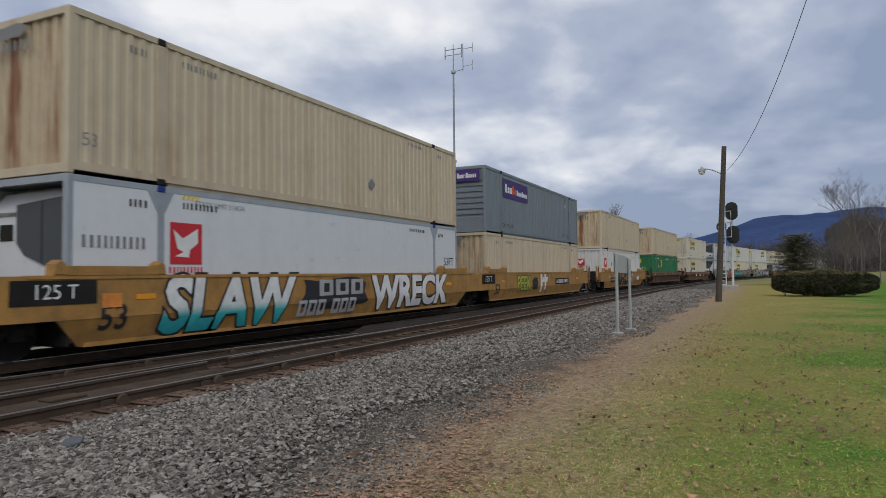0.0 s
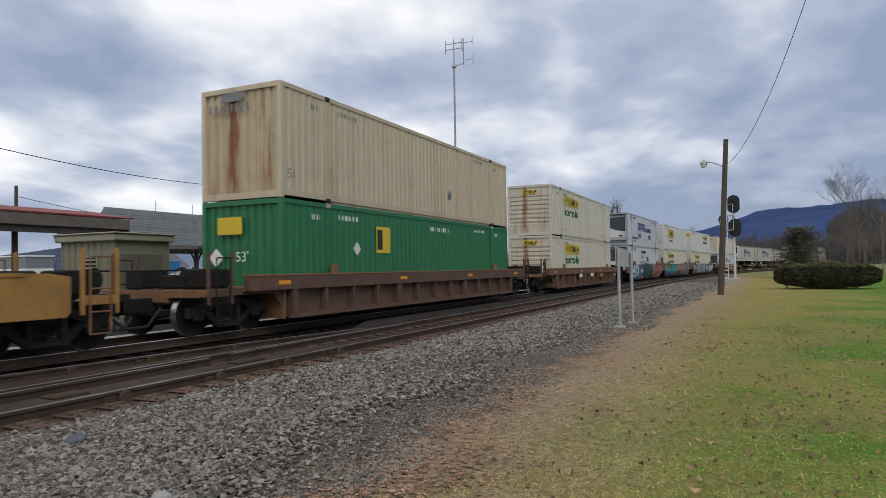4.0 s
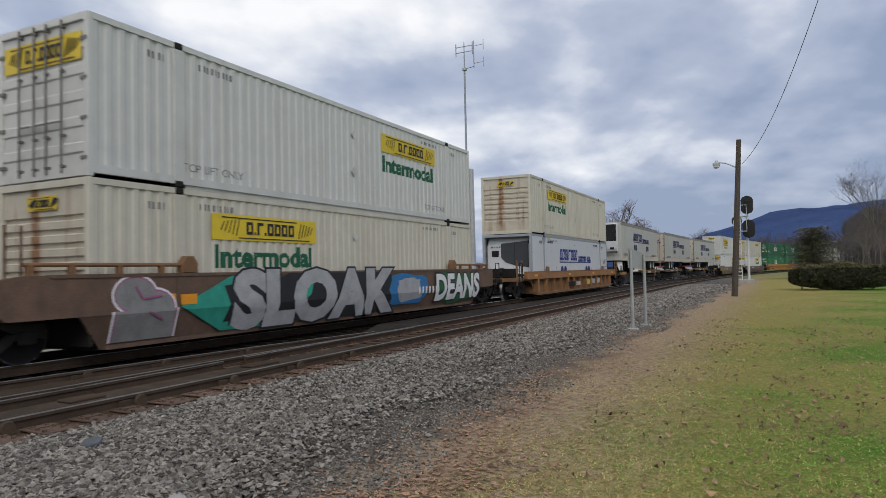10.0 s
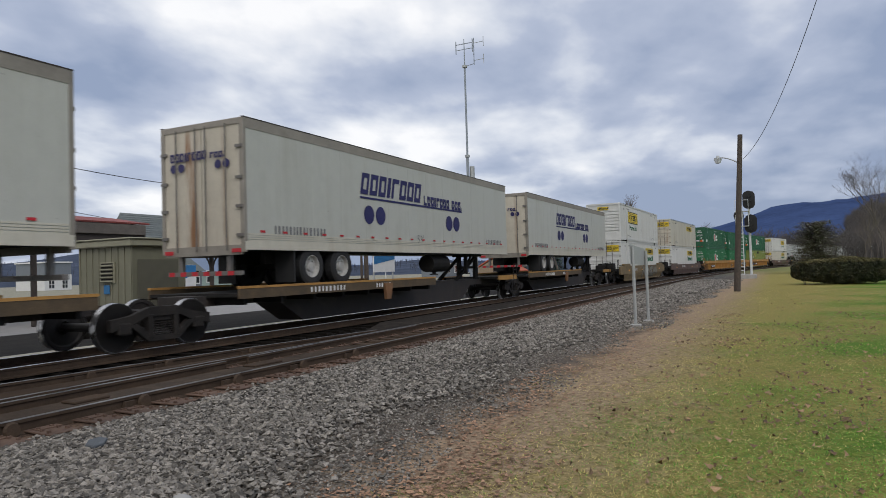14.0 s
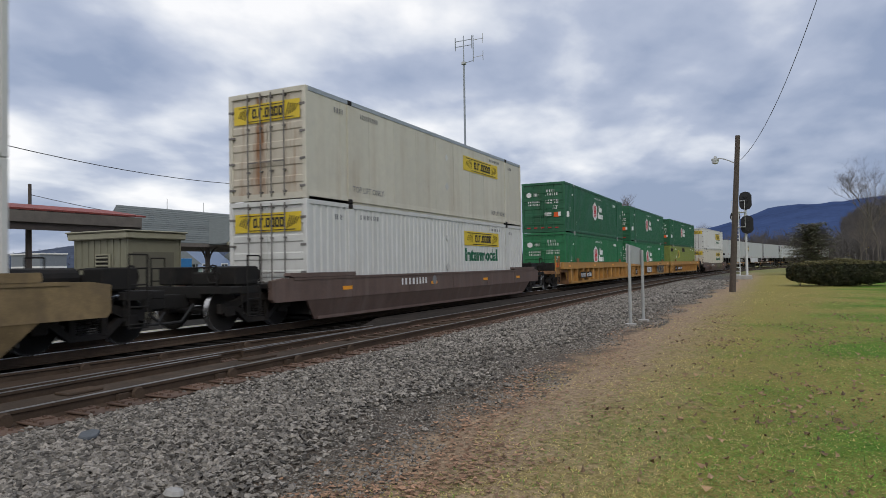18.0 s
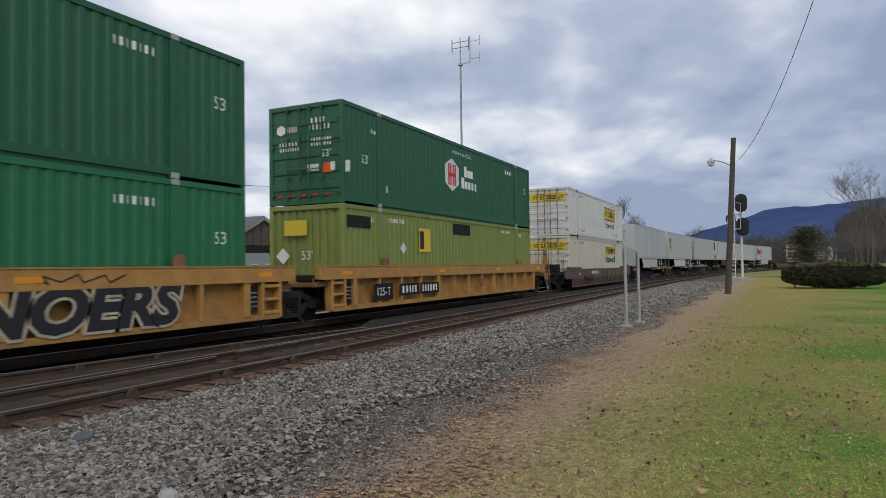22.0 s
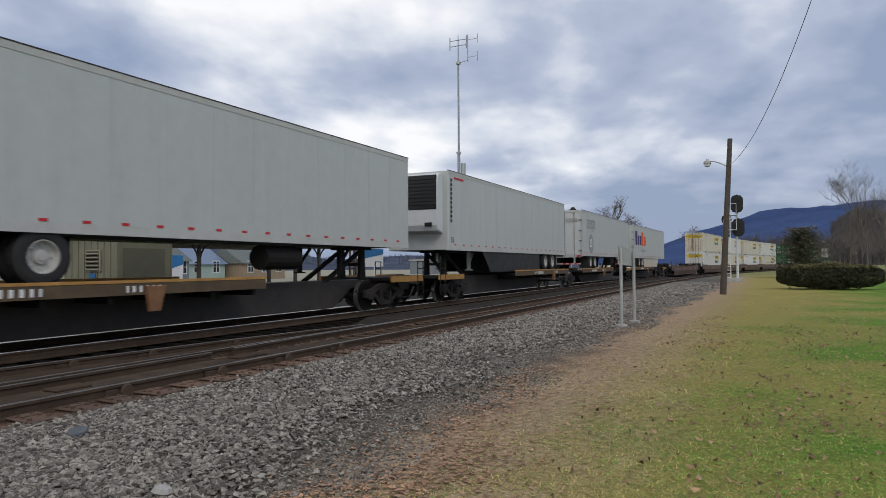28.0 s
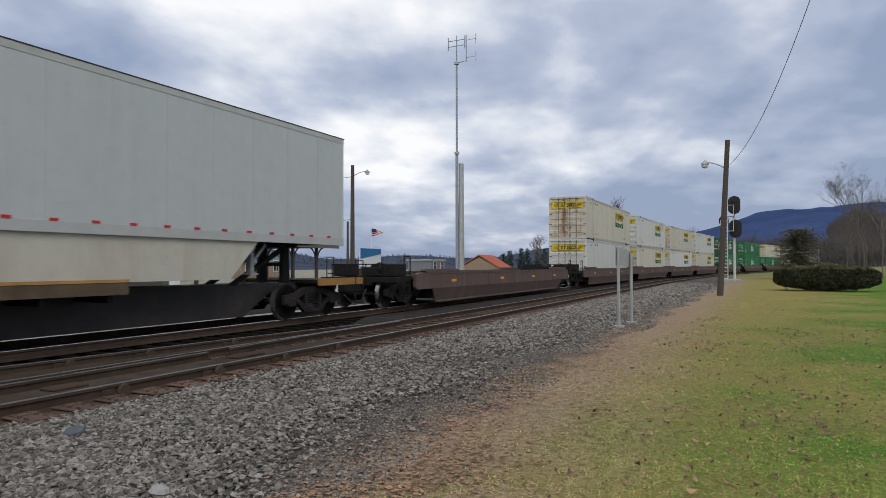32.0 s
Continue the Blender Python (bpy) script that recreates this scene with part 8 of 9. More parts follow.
# ---- loose ballast, grass and leaves ----
def ballast():
    """Crushed grey stones beside the track, thinning out over dark grit."""
    rng = random.Random(9)
    m = Mesh()
    V, F = [], []
    base = [(-1, 0, 0), (1, 0, 0), (0, -1, 0), (0, 1, 0), (0, 0, -1), (0, 0, 1)]
    faces = [(0, 2, 5), (2, 1, 5), (1, 3, 5), (3, 0, 5), (2, 0, 4), (1, 2, 4), (3, 1, 4), (0, 3, 4)]
    cnt = 0
    while cnt < 150000:
        x = 1.6 + rng.gauss(0, 0.6) + 58 * rng.random() ** 2.6 if rng.random() < 0.88 else rng.uniform(-14, 2.4)
        y = rng.uniform(2.5, 7.0)
        edge = 4.5 + 0.35 * math.sin(x * 1.3) + 0.3 * math.sin(x * 0.47 + 2)
        p = 1.0 if y > edge - 1.3 else max(0.0, 1 - (edge - 1.3 - y) / 0.6)
        big = rng.random() < 1 / (1 + math.exp(-(y - edge + 0.3) * 5))
        if rng.random() > p:
            continue
        if 6.74 + 0.06 * math.sin(x * 5.0) < y and rng.random() < 0.95:
            continue
        s = rng.uniform(0.015, 0.037) if big else rng.uniform(0.006, 0.017)
        if x > 12:
            s *= 1.25 + (x - 12) * 0.03
        z = ground_z(x, y) + (0.03 * rng.random() * min(1.0, max(0.0, (6.9 - y) / 0.5)) if big else 0.0)
        a = rng.uniform(0, 6.283)
        c, sn = math.cos(a), math.sin(a)
        tl = rng.uniform(-0.8, 0.8)
        ct, st = math.cos(tl), math.sin(tl)
        n = len(V)
        for bx, by, bz in base:
            k = s * rng.uniform(0.55, 1.25)
            px, py, pz = bx * k * 1.35 + rng.uniform(-0.35, 0.35) * s, by * k + rng.uniform(-0.35, 0.35) * s, bz * k * 0.7 + rng.uniform(-0.3, 0.3) * s
            py, pz = py * ct - pz * st, py * st + pz * ct
            V.append((x + px * c - py * sn, y + px * sn + py * c, z + pz + s * 0.3))
        F += [tuple(i + n for i in f) for f in faces]
        cnt += 1
    m.v, m.f = V, F
    tagged(part("ballast", m, M_STONE), "loose grey crushed-stone ballast beside the rails", "gravel", kind="stuff")


def island_random(mt, lo, hi):
    """Vary a joined mesh's colour from piece to piece."""
    nt = mt.node_tree
    hsv = [n for n in nt.nodes if n.type == "HUE_SAT"][0]
    old = hsv.inputs["Value"].links[0].from_socket
    geo, r, mul = nt.nodes.new("ShaderNodeNewGeometry"), nt.nodes.new("ShaderNodeMapRange"), nt.nodes.new("ShaderNodeMath")
    r.inputs["To Min"].default_value, r.inputs["To Max"].default_value = lo, hi
    mul.operation = "MULTIPLY"
    nt.links.new(geo.outputs["Random Per Island"], r.inputs["Value"])
    nt.links.new(old, mul.inputs[0])
    nt.links.new(r.outputs[0], mul.inputs[1])
    nt.links.new(mul.outputs[0], hsv.inputs["Value"])


island_random(M_STONE, 0.3, 1.85)
island_random(M_LEAF, 0.3, 1.75)
def turf_shading(mt):
    """Blades lie close to the turf: they take the light as the ground does, with a little scatter."""
    nt = mt.node_tree
    geo, vec, ns, add = nt.nodes.new("ShaderNodeNewGeometry"), nt.nodes.new("ShaderNodeCombineXYZ"), nt.nodes.new("ShaderNodeVectorMath"), nt.nodes.new("ShaderNodeMapRange")
    add.inputs["To Min"].default_value, add.inputs["To Max"].default_value = -0.3, 0.3
    nt.links.new(geo.outputs["Random Per Island"], add.inputs["Value"])
    nt.links.new(add.outputs[0], vec.inputs[0])
    vec.inputs[2].default_value = 1.0
    ns.operation = "NORMALIZE"
    nt.links.new(vec.outputs[0], ns.inputs[0])
    nt.links.new(ns.outputs[0], nt.nodes["Principled BSDF"].inputs["Normal"])


turf_shading(M_GRASS)
turf_shading(M_STRAW)
island_random(M_GRASS, 0.35, 1.8)
island_random(M_STRAW, 0.35, 1.75)
island_random(M_HEDGE, 0.5, 1.6)
island_random(M_PINE, 0.6, 1.5)
ballast()


def grass():
    rng = random.Random(13)
    green, straw = Mesh(), Mesh()
    parts = {0: ([], []), 1: ([], [])}
    n = 0
    while n < 170000:
        d = 2.6 + 36 * rng.random() ** 1.9 + abs(rng.gauss(0, 0.3))
        a = radians(rng.uniform(-9, 42) + rng.gauss(0, 5))
        if n % 6 == 0:
            d, a = 14 * rng.random() ** 0.7, rng.uniform(0, 6.283)
        x, y = d * math.cos(a), d * math.sin(a)
        edge = 2.45 + 0.35 * math.sin(x * 0.8) + 0.2 * math.sin(x * 2.3)
        if y > edge + 0.3 or y < -8:
            continue
        if y > edge - 0.9 and rng.random() < 0.55:
            continue
        dry = 1 / (1 + math.exp(-(y + min(2.6, max(0.0, (x - 15.0) * 0.15)) - 0.9 * math.exp(-max(0.0, x - 4.0) / 5.0) + 0.5 * math.sin(x * 0.6) + 2.4 * noise.noise(Vector((x * 0.5, y * 0.5, 3)))) * 1.2))
        k = 1 if rng.random() < dry * 0.92 + 0.08 else 0
        h = rng.uniform(0.010, 0.026) * (0.75 if k else 1.0)
        w = 0.0032 * (1 + d * 0.07)
        t = rng.uniform(0, 6.283)
        lean = rng.uniform(0.014, 0.04)
        h = 0.004 + lean * rng.uniform(0.02, 0.16) + (rng.uniform(0.006, 0.020) if rng.random() < 0.24 else 0.0)
        cx, cy = math.cos(t), math.sin(t)
        z = ground_z(x, y)
        V, F = parts[k]
        i = len(V)
        V += [(x - cy * w, y + cx * w, z + 0.001), (x + cy * w, y - cx * w, z + 0.001), (x + cx * lean, y + cy * lean, z + h)]
        F.append((i, i + 1, i + 2))
        n += 1
    green.v, green.f = parts[0]
    straw.v, straw.f = parts[1]
    blades = []
    for m, mt in ((green, M_GRASS), (straw, M_STRAW)):
        me = m.data("blades", mt)
        blades.append(me)
    tagged(part("lawn_grass", blades[0], M_GRASS), "short green lawn grass", "grass", kind="stuff")
    tagged(part("dry_grass", blades[1], M_STRAW), "short straw-coloured dead grass", "grass", kind="stuff")


def fallen_leaves():
    rng = random.Random(17)
    m = Mesh()
    for k in range(60000):
        d = 3.2 + 24 * rng.random() ** 1.6
        a = radians(rng.uniform(-9, 40))
        if k % 4 == 0:
            d, a = 14 * rng.random() ** 0.7, rng.uniform(0, 6.283)
        x, y = d * math.cos(a), d * math.sin(a)
        if y > 3.4 or y < -6:
            continue
        edge = 2.75 + 0.3 * math.sin(x * 0.9) + 0.22 * math.sin(x * 2.1 + 1.0)
        if (y < 1.5 and rng.random() < 0.965) or rng.random() > 0.13 + 1.1 * math.exp(-((y - edge) / 0.3) ** 2):
            continue
        s = rng.uniform(0.010, 0.034)
        t = rng.uniform(0, 6.283)
        c, sn = math.cos(t) * s, math.sin(t) * s
        z = ground_z(x, y) + 0.012
        m.add([(x - c, y - sn, z + rng.uniform(0, 0.013)), (x + sn * 0.6, y - c * 0.6, z), (x + c, y + sn, z + rng.uniform(0, 0.018)), (x - sn * 0.6, y + c * 0.6, z + rng.uniform(0, 0.008))], [(0, 1, 2, 3)])
    tagged(part("fallen_leaves", m, M_LEAF), "scattered curled brown fallen leaves", "leaves", kind="stuff")


def lawn_leaves():
    """Single curled leaves lying about on the green lawn, some in loose drifts."""
    rng = random.Random(23)
    m = Mesh()
    hubs = []
    for _ in range(70):
        hx = rng.uniform(4.2, 22)
        hubs.append((hx, rng.uniform(-0.2 * hx, 1.6)))
    for k in range(1700):
        hx, hy = hubs[k % 70]
        x, y = (hx + rng.gauss(0, 0.55), hy + rng.gauss(0, 0.3)) if k % 3 else (3.6 + 26 * rng.random() ** 1.4, rng.uniform(-6, 1.8))
        s, t = rng.uniform(0.014, 0.046), rng.uniform(0, 6.283)
        c, sn = math.cos(t) * s, math.sin(t) * s
        z, curl = ground_z(x, y) + 0.014, rng.uniform(0.012, 0.05)
        m.add([(x - c, y - sn, z + curl), (x + sn * 0.55, y - c * 0.55, z), (x + c, y + sn, z + curl * rng.random()), (x - sn * 0.55, y + c * 0.55, z + 0.3 * curl)], [(0, 1, 2), (0, 2, 3)])
    tagged(part("lawn_leaves", m, M_BIGLEAF), "curled brown leaves scattered on the lawn", "leaves", kind="stuff")


island_random(M_BIGLEAF, 0.45, 1.8)
turf_shading(M_LEAF)
lawn_leaves()
grass()
fallen_leaves()


M_SLATE = mat("slate", (0.10, 0.11, 0.12), 0.8, var=0.2, bump=0.3)


def slate_stone():
    m = Mesh().prism([(-0.13, -0.03), (-0.02, -0.08), (0.12, -0.05), (0.14, 0.03), (0.03, 0.09), (-0.1, 0.06)], 0.0, 0.035, "z", 0.01)
    ob = tagged(part("stone_slab", m, M_SLATE), "flat blue-grey stone lying on the gravel", "stone")
    ob.matrix_basis = pose(4.2, 5.80, 0.05, 6, -4, 30)
    m = Mesh().lathe([(-0.04, 0.03), (0.0, 0.075), (0.03, 0.06), (0.045, 0.02)], (0, 0, 0), "z", 9)
    ob = tagged(part("pale_rock", m, M_CONCRETE), "pale rounded rock in the dry grass", "stone")
    ob.matrix_basis = pose(3.40, 3.80, 0.035, 8, 5, 20)


slate_stone()


# ---- the train ----
def rake():
    """Front to back: distance of the load's leading end along the line, car kind, loads, free ends."""
    return [
        (7.49, "yellow_smooth", ("reefer_arrow", "tan"), ("free", "joint")),
        (26.73, "yellow_smooth", ("tan", "slate"), ("joint", "free")),
        (50.23, "yellow_smooth", ("arrow", "tan"), ("free", "free")),
        (73.67, "brown_posts", ("square_green", "tan"), ("free", "free")),
        (97.10, "rust_posts", ("panel_pale", "panel_pale"), ("free", "free")),
        (120.49, "brown_smooth", ("reefer_slab", "reefer_discs"), ("free", "joint")),
        (139.99, "brown_smooth", ("panel_pale", "panel_framed"), ("joint", "joint")),
        (159.66, "brown_smooth", ("panel_pale", "panel_doors"), ("joint", "free")),
        (183.06, "ochre_posts", ("reefer_discs", "panel_rust"), ("free", "free")),
        (204.25, "spine", ("t_reefer",), ("free", "joint")),
        (224.40, "spine_r", ("t_discs",), ("joint", "joint")),
        (243.33, "spine_r", ("t_discs",), ("joint", "free")),
        (264.50, "drab_smooth", ("panel_doors", "panel_framed"), ("free", "free")),
        (288.01, "dark_smooth", ("panel_doors", "panel_plated"), ("free", "free")),
        (311.61, "yellow_posts", ("emerald", "forest"), ("free", "joint")),
        (330.93, "yellow_posts", ("emerald", "forest"), ("joint", "joint")),
        (350.92, "yellow_posts", ("lime", "forest"), ("joint", "free")),
        (374.32, "dark_smooth", ("panel_cream", "panel_framed_doors"), ("free", "free")),
        (395.39, "spine", ("t_plain",), ("free", "joint")),
        (413.25, "spine", ("t_shield",), ("joint", "joint")),
        (431.39, "spine_r", ("t_quilt",), ("joint", "free")),
        (450.64, "spine", ("t_cool",), ("free", "joint")),
        (471.00, "spine_r", ("t_grey",), ("joint", "joint")),
        (489.75, "spine_r", ("t_orange",), ("joint", "free")),
        (511.40, "dark_smooth", (), ("free", "free")),
        (534.87, "dark_smooth", ("panel_doors", "panel_cream"), ("free", "joint")),
        (554.20, "dark_smooth", ("panel_cream", "panel_doors"), ("joint", "joint")),
        (573.50, "dark_smooth", ("panel_doors", "panel_cream"), ("joint", "joint")),
        (592.80, "dark_smooth", ("panel_cream", "panel_doors"), ("joint", "free")),
        (616.20, "dark_smooth", ("emerald", "forest"), ("free", "free")),
        (639.60, "dark_smooth", ("emerald", "emerald"), ("free", "free")),
        (663.00, "dark_smooth", ("emerald", "panel_cream"), ("free", "free")),
        (686.40, "dark_smooth", ("panel_doors", "panel_cream"), ("free", "free")),
        (709.80, "dark_smooth", ("panel_cream", "panel_doors"), ("free", "free")),
    ]


def trailer_marks():
    b, y = {}, -1.29 - 0.008
    T0 = -CL / 2
    M_BAND = mat("grey_brown_band", (0.26, 0.235, 0.2), 0.6, var=0.1, dirt=GRIME, dirt_amt=0.4)
    for key, first, nose in (("t_reefer", False, "reefer"), ("t_discs", True, "flat")):
        t = trailer("white refrigerated road trailer with navy disc marks" if nose == "reefer" else "white road trailer with weathered rear doors and disc marks", M_TRAILERWARM, first, nose, top_band=M_BAND, door_paint=M_CREAMEND if first else None, frame_paint=M_BAND)
        rig_words(t, M_NAVY, -1.29 + 0.008 - 0.01, 4.65, 3.37)
        letters(t, "53'", T0 + 8.2, y + 0.006, 2.45, 0.38, M_GREYINK, name="stencil")
        marks(t, "serial_stencil", bars(10, 1.6, 0.2, 0.5, seed=3), T0 + (1.6 if not first else 14.6), y + 0.006, 2.5, M_GREYINK)
        marks(t, "web_line", bars(15, 2.0, 0.2, 0.4, seed=3), T0 + (13.8 if not first else 2.0), y + 0.006, 2.5, M_GREYINK)
        if first:
            marks(t, "painted_name", block_word("AAAIAAAA aaa.", 1.7, 0.2), T0 - 0.02, 0.1, 4.25, M_NAVY, "end")
            for d in (-0.85, -0.6, 0.55, 0.8):
                marks(t, "disc", [disc(0, 0, 0.1)], T0 - 0.02, -d, 4.0, M_NAVY, "end")
        b[key] = t
    t = trailer("plain white panel trailer with side skirt", M_TRAILER, False, posts=True, skirt=M_TRAILER)
    marks(t, "printed_text", bars(16, 1.25, 0.14, 0.3, seed=2) + [[(p0, q0 - 0.2) for p0, q0 in r] for r in bars(9, 0.7, 0.1, 0.3, seed=3)] + [[(p0, q0 - 0.38) for p0, q0 in r] for r in bars(14, 1.1, 0.09, 0.3, seed=4)] + [[(p0, q0 - 0.58) for p0, q0 in r] for r in bars(11, 1.1, 0.15, 0.3, seed=5)], T0 - 0.012, 0.1, 4.35, M_BLUE, "end")
    marks(t, "serial_stencil", bars(3, 0.4, 0.16, 0.5, seed=6), T0 + 0.4, y + 0.006, 2.55, M_INK)
    marks(t, "red_badge", [[(-0.2, 0), (0.0, -0.05), (0.2, 0), (0.0, 0.07)]], T0 + 0.35, y + 0.006, 2.75, M_RED)
    m = Mesh().box(T0 - 0.1, T0 - 0.005, -0.75, -0.45, 2.5, 2.8, 0.02)
    part("junction_box", m, M_BLACK, t)
    b["t_plain"] = t
    t = trailer("pale grey trailer with brown shield mark", M_TRAILER, False, skirt=M_REEFER, top_band=M_TRAILER)
    p = marks(t, "brown_shield", [[(-0.5, 0.5), (-0.5, -0.2), (0, -0.72), (0.5, -0.2), (0.5, 0.5), (0, 0.62)]], T0 + 1.45, y + 0.006, 3.75, M_BROWNINK, label="brown shield with yellow blocks")
    q = part("yellow_emblem", flat([rect(-0.38, -0.16, -0.2, 0.2), rect(-0.1, 0.1, -0.35, 0.2), rect(0.16, 0.38, -0.2, 0.2)]), M_YEL, p)
    q.matrix_basis = Matrix.Translation((0, -0.006, 0))
    b["t_shield"] = t
    b["t_quilt"] = trailer("white trailer with shiny quilted steel rear doors", M_TRAILER, True, quilt=True)
    t = trailer("white refrigerated trailer with dark side skirt", M_TRAILER, False, "reefer", skirt=M_DARKSKIRT)
    letters(t, "53", T0 + 0.35, y + 0.006, 2.4, 0.3, M_INK, name="stencil")
    marks(t, "serial_stencil", [rect(-0.07, 0.07, -k * 0.17, -k * 0.17 + 0.12) for k in range(10)], T0 + 0.25, y + 0.006, 4.6, M_INK)
    marks(t, "red_badge", [rect(0, 0.9, 0, 0.08)], T0 + 0.5, y + 0.006, 4.72, M_RED)
    b["t_cool"] = t
    t = trailer("white lease trailer with faded grey marks", M_TRAILER, True)
    marks(t, "painted_name", [[(p[0] + 0.25 * p[1], p[1]) for p in q] for q in block_word("AAAA", 2.3, 0.62)], T0 + 2.45, y + 0.006, 4.18, M_FADED)
    letters(t, "LEASE", T0 + 2.85, y + 0.006, 3.72, 0.26, M_FADED, name="word", spacing=1.5)
    p = marks(t, "grey_disc", [disc(0, 0, 0.66, 30)], T0 + 2.45, y + 0.006, 2.85, M_FADED, label="grey disc with pale number")
    q = letters(p, "25", -0.02, -0.006, 0.02, 0.72, M_PALE, name="number", bold=0.03)
    for yy in (0.55, -0.6):
        marks(t, "painted_name", [[(p0 + 0.2 * q0, q0) for p0, q0 in r] for r in block_word("AAAA", 0.75, 0.22)], T0 - 0.02, yy, 4.35, M_FADED, "end")
    p = marks(t, "grey_disc", [disc(0, 0, 0.34)], T0 - 0.02, 0.75, 3.65, M_FADED, "end")
    b["t_grey"] = t
    t = trailer("white parcel trailer with purple and orange blocks", M_TRAILER, True, skirt=M_CREAM)
    marks(t, "purple_lettering", block_word("Aaa", 2.7, 1.25, True), T0 + 1.9, y + 0.006, 3.85, M_PURPLE, label="purple letter blocks")
    marks(t, "orange_lettering", block_word("Aa", 2.0, 1.25, True), T0 + 4.38, y + 0.006, 3.85, M_ORANGE, label="orange letter blocks")
    letters(t, "Ground", T0 + 4.1, y + 0.006, 2.75, 0.5, M_GREYINK, name="word")
    marks(t, "purple_lettering", block_word("Aaa", 0.62, 0.36, True), T0 - 0.02, 0.55, 4.2, M_PURPLE, "end")
    marks(t, "orange_lettering", block_word("Aa", 0.5, 0.36, True), T0 - 0.02, -0.05, 4.2, M_ORANGE, "end")
    marks(t, "serial_stencil", bars(8, 0.9, 0.16, 0.4, seed=8), T0 - 0.02, 0.45, 3.15, M_GREYINK, "end")
    letters(t, "Ground", T0 - 0.022, -0.1, 3.85, 0.24, M_GREYINK, "end", "word")
    b["t_orange"] = t
    return b


M_BROWNINK = mat("brown_ink", (0.07, 0.03, 0.012), 0.5, var=0.1, bump=0)


STYLES = {
    "yellow_smooth": ("yellow smooth-sided steel well car, dirty and sprayed", M_YELLOWCAR, "smooth", dict(top=1.47, bottom=0.26, lean=0.17, crease=0.48)),
    "brown_smooth": ("brown smooth-sided well car covered in spray paint", M_BROWNSMOOTH, "smooth", dict(top=1.52, bottom=0.22, lean=0.19, crease=0.60)),
    "drab_smooth": ("drab brown smooth-sided well car with faint tags", M_DRABCAR, "smooth", dict(lean=0.16, top=1.28, bottom=0.16)),
    "dark_smooth": ("dark brown low-sided steel well car", M_DARKCAR, "smooth", dict(lean=0.16, top=1.22, bottom=0.16)),
    "brown_posts": ("brown well car with ribbed steel sides", M_BROWNCAR, "posts", dict(top=1.35, bottom=0.3)),
    "rust_posts": ("dark rust-brown well car with side posts", M_BROWNCAR, "posts", dict(top=1.34, bottom=0.22, trim=M_RUSTDARK)),
    "ochre_posts": ("rusty orange-brown well car with side posts", M_RUSTPANEL, "posts", dict(top=1.34, bottom=0.22, trim=M_RUSTBRIGHT)),
    "yellow_posts": ("ochre yellow well car with posted sides and box chord", M_YELLOWCAR, "posts", dict(top=1.51, bottom=0.32, trim=M_YELLOWPOST)),
}


def assemble():
    boxes = build_boxes()
    boxes.update(trailer_marks())
    used = {}

    def take(lib, key, m):
        if key in used:
            return copy_thing(lib[key], m)
        used[key] = True
        lib[key].matrix_basis = m
        return lib[key]

    units, library = [], {}
    rk = rake()
    for i, (u, style, loads, ends) in enumerate(rk):
        mid = u + CL / 2
        if style.startswith("spine"):
            rear = style.endswith("_r")
            key = style
            if key not in library:
                library[key] = spine_car("black spine car with worn yellow deck edges", (-8.4, 0.9) if rear else (-0.9, 8.4), 6.6 if rear else -6.6)
            car = take(library, key, Matrix())
        else:
            lab, paint, kind, kw = STYLES[style]
            key = (style, ends)
            if key not in library:
                library[key] = well_car(lab, paint, kind, ends, **kw)
            car = take(library, key, Matrix())
        units.append((i, u, style, car, loads, ends, mid))
    for i, u, style, car, loads, ends, mid in units:
        plain = set(car.children)
        decorate(i, car, style)
        kw = STYLES[style][3] if style in STYLES else {}
        if kw.get("lean"):
            fold([ob for ob in car.children if ob not in plain], kw["bottom"] + kw.get("crease", 0.5), kw["lean"] / kw.get("crease", 0.5))
        if style.startswith("spine"):
            nxt = rk[i + 1][0] - CL / 2 if i + 1 < len(rk) else mid + 10
            if ends[0] == "free":
                bogie(car, -7.0)
            bogie(car, 7.0 if ends[1] == "free" else (rk[i + 1][0] + u + CL) / 2 - mid)
            if ends[0] == "free":
                coupler(car, -9.0, -1)
        else:
            if ends[0] == "free":
                bogie(car, -9.6)
            bogie(car, 9.6 if ends[1] == "free" else (rk[i + 1][0] + u + CL) / 2 - mid)
        for w in car.children_recursive:
            if w.name.startswith("wheelset"):
                WHEELS.append((w, mid))
        MOVERS.append((car, mid, 0.0))
        h = STYLES[style][3]["bottom"] + 0.06 if style in STYLES else 0.0
        z = 6.15 - 2 * CH - 0.0
        for k, key in enumerate(loads):
            ob = take(boxes, key, Matrix())
            MOVERS.append((ob, mid, 0.0 if style.startswith("spine") else max(h, 0.33) + k * (CH + 0.006)))


def fold(painted, z0, slope):
    """Lay painted shapes over the crease of a car's side: below z0 they lean in with the plate."""
    for ob in painted:
        bm = bmesh.new()
        bm.from_mesh(ob.data)
        bm.transform(ob.matrix_basis)
        zs = [v.co.z for v in bm.verts]
        if min(zs) < z0:
            if max(zs) > z0:
                bmesh.ops.bisect_plane(bm, geom=bm.verts[:] + bm.edges[:] + bm.faces[:], plane_co=(0, 0, z0), plane_no=(0, 0, 1))
            for v in bm.verts:
                if v.co.z < z0:
                    v.co.y += slope * (z0 - v.co.z)
            me = ob.data.copy()
            bm.transform(ob.matrix_basis.inverted())
            bm.to_mesh(me)
            ob.data = me
        bm.free()


